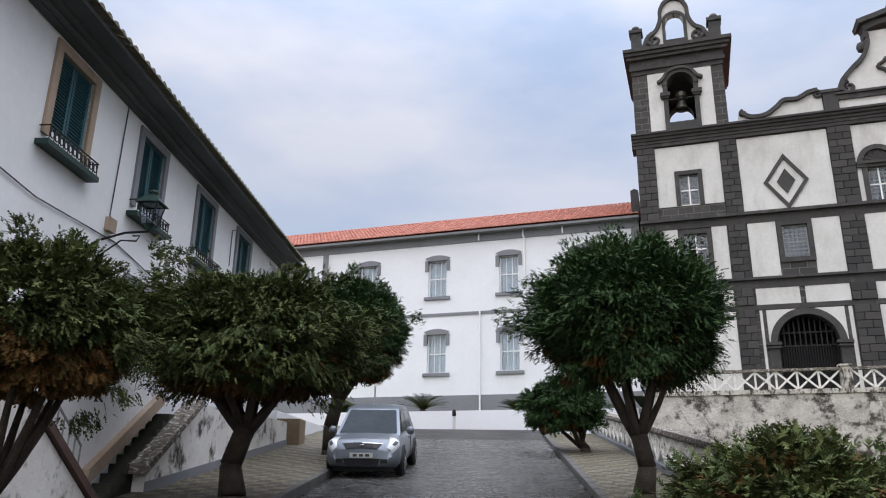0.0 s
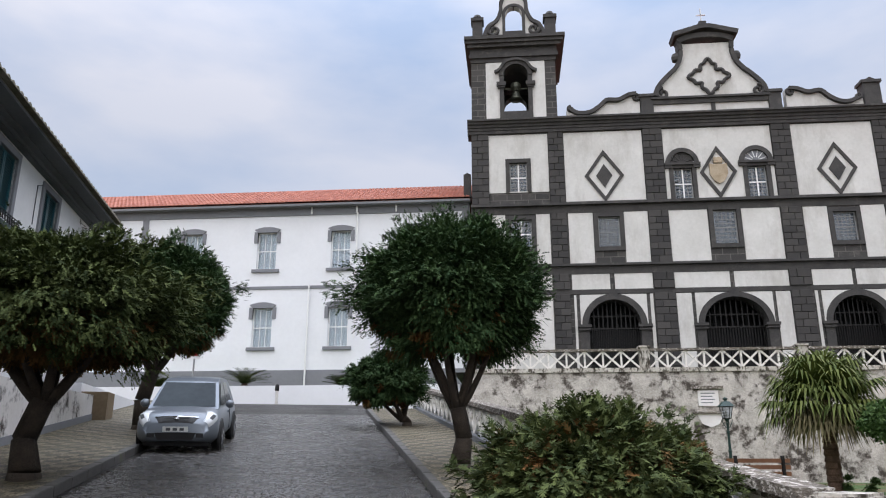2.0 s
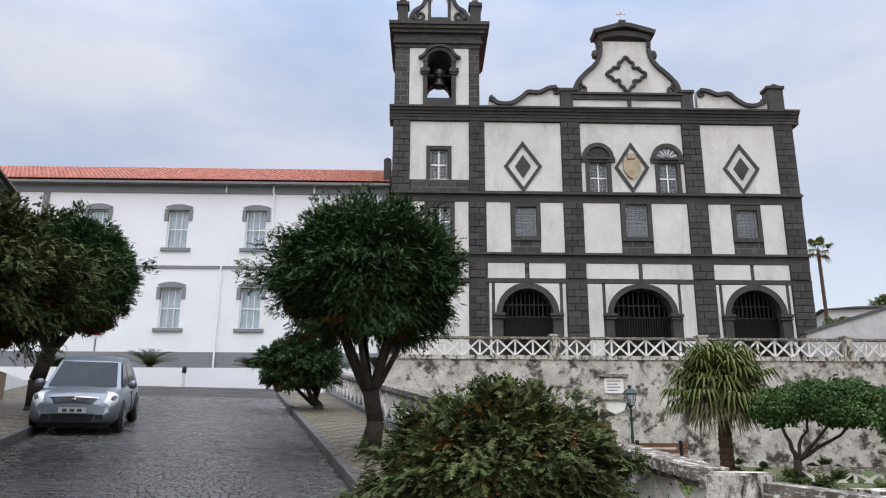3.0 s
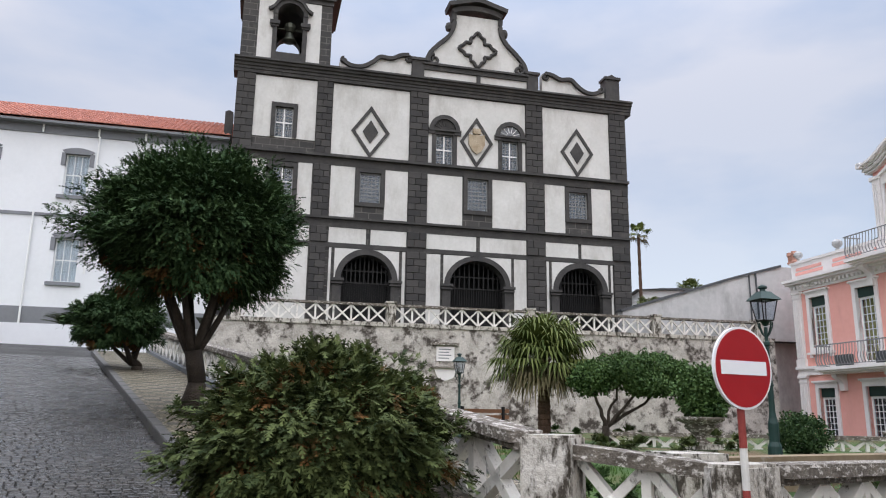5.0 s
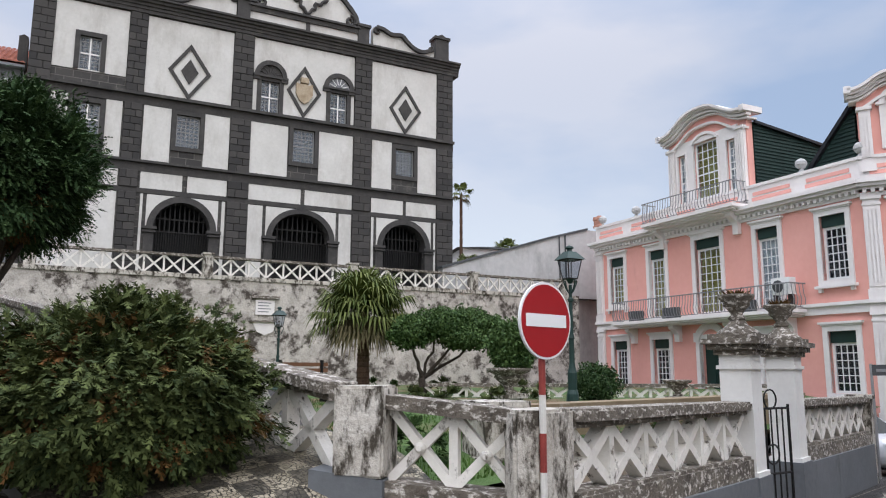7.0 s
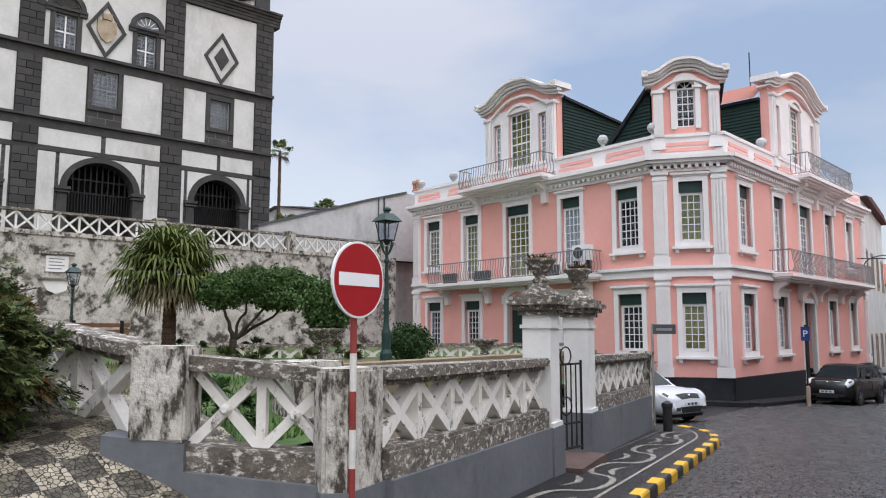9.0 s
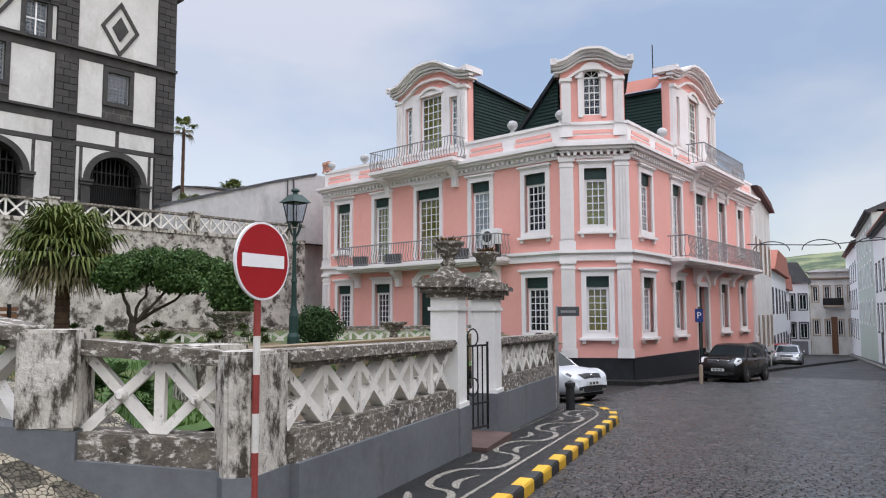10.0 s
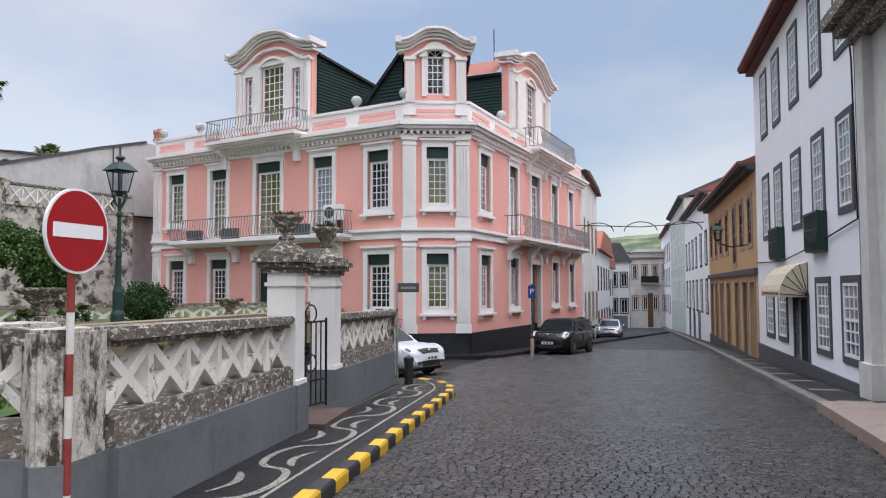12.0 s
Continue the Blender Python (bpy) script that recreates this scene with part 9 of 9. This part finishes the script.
def fan_palm(x, y, z, h, label, seed, fronds=70, reach=1.1, blade=0.8, trunk=0.2):
    rng = np.random.default_rng(seed)
    th = thing("palm", Matrix.Translation((x, y, z)), label, "palm tree", "palms")
    prof = [(trunk * 1.25, -0.1), (trunk * 1.1, 0.15)]
    n = 14
    for i in range(n):
        t = i / n
        prof += [(trunk * (1.05 - 0.15 * t), 0.2 + (h - 0.2) * t), (trunk * (0.93 - 0.15 * t), 0.2 + (h - 0.2) * (t + 0.75 / n))]
    prof.append((trunk * 0.8, h))
    part("trunk", lathe(bmesh.new(), prof, 14), M_PALMTRUNK, th, "fibrous brown trunk")
    for dry in (False, True):
        vs, fs = [], []
        for k in range(fronds if not dry else fronds // 4):
            az = k * 2.399 + rng.uniform(-0.2, 0.2)
            el = radians(74 - 84 * (k / fronds) ** 0.9 + rng.uniform(-9, 9)) if not dry else radians(rng.uniform(-42, -14))
            d = Vector((math.cos(az) * math.cos(el), math.sin(az) * math.cos(el), math.sin(el)))
            L = reach * rng.uniform(0.6, 1.05) * (0.75 if dry else 1)
            root, hub = Vector((0, 0, h - 0.1)), Vector((0, 0, h - 0.05)) + d * L + Vector((0, 0, -0.12 * L))
            s = Vector((-math.sin(az), math.cos(az), 0))
            i = len(vs)
            vs += [tuple(root - s * 0.02), tuple(root + s * 0.02), tuple(hub + s * 0.012), tuple(hub - s * 0.012)]
            fs.append((i, i + 1, i + 2, i + 3))
            up = s.cross(d).normalized()
            for b in range(21):
                t = radians(-120 + 240 * b / 20)
                o = (d * math.cos(t) + s * math.sin(t)).normalized()
                l = blade * (0.72 + 0.28 * math.cos(t)) * rng.uniform(0.9, 1.05)
                m_ = hub + o * l * 0.55 - up * 0.02
                tip = hub + o * l * 0.86 + Vector((0, 0, -0.42 * l * rng.uniform(0.3, 1.5)))
                w = (d * -math.sin(t) + s * math.cos(t)).normalized() * 0.034
                i = len(vs)
                vs += [tuple(hub), tuple(m_ - w), tuple(m_ + w), tuple(tip)]
                fs += [(i, i + 1, i + 2), (i + 1, i + 3, i + 2)]
        ob = arrays_ob("fronds" if not dry else "dry_fronds", vs, fs, M_PALM_DRY if dry else M_PALM)
        ob.parent = th
        tagged(ob, "green fan fronds" if not dry else "dry drooping fronds", kind="stuff")
    return th


fan_palm(9.66, 20.98, 0.9, 2.55, "fan palm with a thick brown trunk on the lawn", 41, 95, 1.12, 1.0, 0.2)
fan_palm(27.7, 47.6, 4.1, 10.6, "tall thin palm behind the church", 42, 13, 0.85, 0.62, 0.13)
fan_palm(26.3, 44.0, 4.1, 4.4, "low palm beside the church", 43, 26, 0.9, 0.8, 0.16)
fan_palm(34.5, 52.0, 4.1, 7.6, "small palm before the far white house", 44, 26, 0.8, 0.7, 0.16)


def cycad(x, y, z, r, label, seed):
    rng = np.random.default_rng(seed)
    th = thing("cycad", Matrix.Translation((x, y, z)), label, "plant", "cycads")
    part("stump", lathe(bmesh.new(), [(0.16, -0.05), (0.18, 0.15), (0.1, 0.3)], 10), M_PALMTRUNK, th)
    vs, fs = [], []
    for k in range(64):
        az, el = k * 2.399, rng.uniform(0.15, 1.2)
        pts = [Vector((math.cos(az) * r * t * math.cos(el * (1 - 0.35 * t)), math.sin(az) * r * t * math.cos(el * (1 - 0.35 * t)), 0.25 + r * t * math.sin(el) * (1 - 0.45 * t))) for t in (0, 0.25, 0.5, 0.75, 1)]
        s = Vector((-math.sin(az), math.cos(az), 0))
        for a, b in zip(pts, pts[1:]):
            for j in range(4):
                p = a.lerp(b, j / 4)
                for sg_ in (1, -1):
                    i = len(vs)
                    tip = p + (s * sg_ * 0.8 + (b - a).normalized() * 0.7) * 0.24
                    vs += [tuple(p), tuple(p + (b - a).normalized() * 0.04), tuple(tip)]
                    fs.append((i, i + 1, i + 2))
    ob = arrays_ob("leaves", vs, fs, M_LEAF_BUSH)
    ob.parent = th
    tagged(ob, kind="stuff")


cycad(-11.6, 34.3, 5.05, 1.3, "green cycad in the bed before the white building", 51)
cycad(-6.9, 34.4, 4.95, 0.9, "low brownish cycad in the bed", 52)
cycad(-16.0, 34.3, 4.95, 0.9, "small cycad in the planted bed", 53)

# ---- cobbles ----
def cobbles(origin, u, v, us, vs_, size, height, keep, rng):
    verts, faces = [], []
    nu = int((us[1] - us[0]) / size)
    for i in range(nu):
        a = us[0] + i * size
        b = vs_[0] + rng.uniform(0, size)
        while b < vs_[1]:
            L = size * rng.uniform(0.85, 1.45)
            ca, cb = a + size / 2, b + L / 2
            x, y = origin[0] + ca * u[0] + cb * v[0], origin[1] + ca * u[1] + cb * v[1]
            if keep(x, y):
                z = height(x, y) + rng.uniform(-0.006, 0.006)
                k = len(verts)
                tilt = rng.uniform(-0.03, 0.03, 2)
                for h, g in ((-0.035, 0.99), (-0.005, 0.96), (0.005, 0.78)):
                    for sa, sb in ((-1, -1), (1, -1), (1, 1), (-1, 1)):
                        da, db = sa * size / 2 * g * rng.uniform(0.9, 1.0), sb * L / 2 * g * rng.uniform(0.92, 1.0)
                        px, py = x + da * u[0] + db * v[0], y + da * u[1] + db * v[1]
                        verts.append((px, py, z + (height(px, py) - height(x, y)) + h + (tilt[0] * da + tilt[1] * db if h > 0 else 0)))
                for r_ in (0, 4):
                    for s in range(4):
                        faces.append((k + r_ + s, k + r_ + (s + 1) % 4, k + r_ + 4 + (s + 1) % 4, k + r_ + 4 + s))
                faces.append((k + 8, k + 9, k + 10, k + 11))
            b += L
    return verts, faces


crng = np.random.default_rng(9)


def on_street(x, y):
    w = Vector((x, y)) - CORNER
    a, o = w.dot(FENCE), -w.dot(FENCE_N)
    if a > -0.4 and o < (edge_out(a) + 0.02 if a < 13.4 else -2.0):
        return False
    s = Vector((x, y)) - Vector((17.9, -0.65))
    return s.dot(SN) > south_kerb(s.dot(SU)) + 0.02


vs, fs = cobbles((0, 0), (0.968, 0.249), (-0.249, 0.968), (4.6, 40.0), (-4.0, 5.2), 0.1, lambda x, y: street_z(x, y) - 0.004, on_street, crng)
tagged(arrays_ob("street_cobbles", vs, fs, M_COB), "dark wet basalt cobbles laid in rows across the street", "cobbles", "", "stuff")


def on_side(x, y):
    o = (Vector((x, y)) - KERB_R).dot(ACROSS)
    return -5.5 < o < -0.02 and y < 33


vs, fs = cobbles(KERB_R, UPHILL, ACROSS, (-4.6, 17.0), (-5.5, -0.02), 0.108, lambda x, y: ground_z(x, y) + 0.0, on_side, crng)
tagged(arrays_ob("side_road_cobbles", vs, fs, M_COB), "dark wet basalt cobbles laid in rows across the slope", "cobbles", "", "stuff")
stone_mesh = unit_block("cobblestone", M_COB_OBJ, 0.16)
bed = thing("cobble_row", Matrix(), "single row of basalt cobbles along the street kerb", "cobbles", kind="structure")
for i in range(120):
    a = 0.2 + 0.105 * i
    p = CORNER + FENCE * a - FENCE_N * (edge_out(a) + 0.06)
    ob = new("cobblestone", stone_mesh)
    ob.matrix_world = Matrix.Translation((p.x, p.y, street_z(p.x, p.y) - 0.035)) @ Matrix.Rotation(math.atan2(FENCE.y, FENCE.x) + crng.uniform(-0.05, 0.05), 4, "Z") @ Matrix.Diagonal((0.098, 0.1, 0.09, 1))
    ob.parent = bed
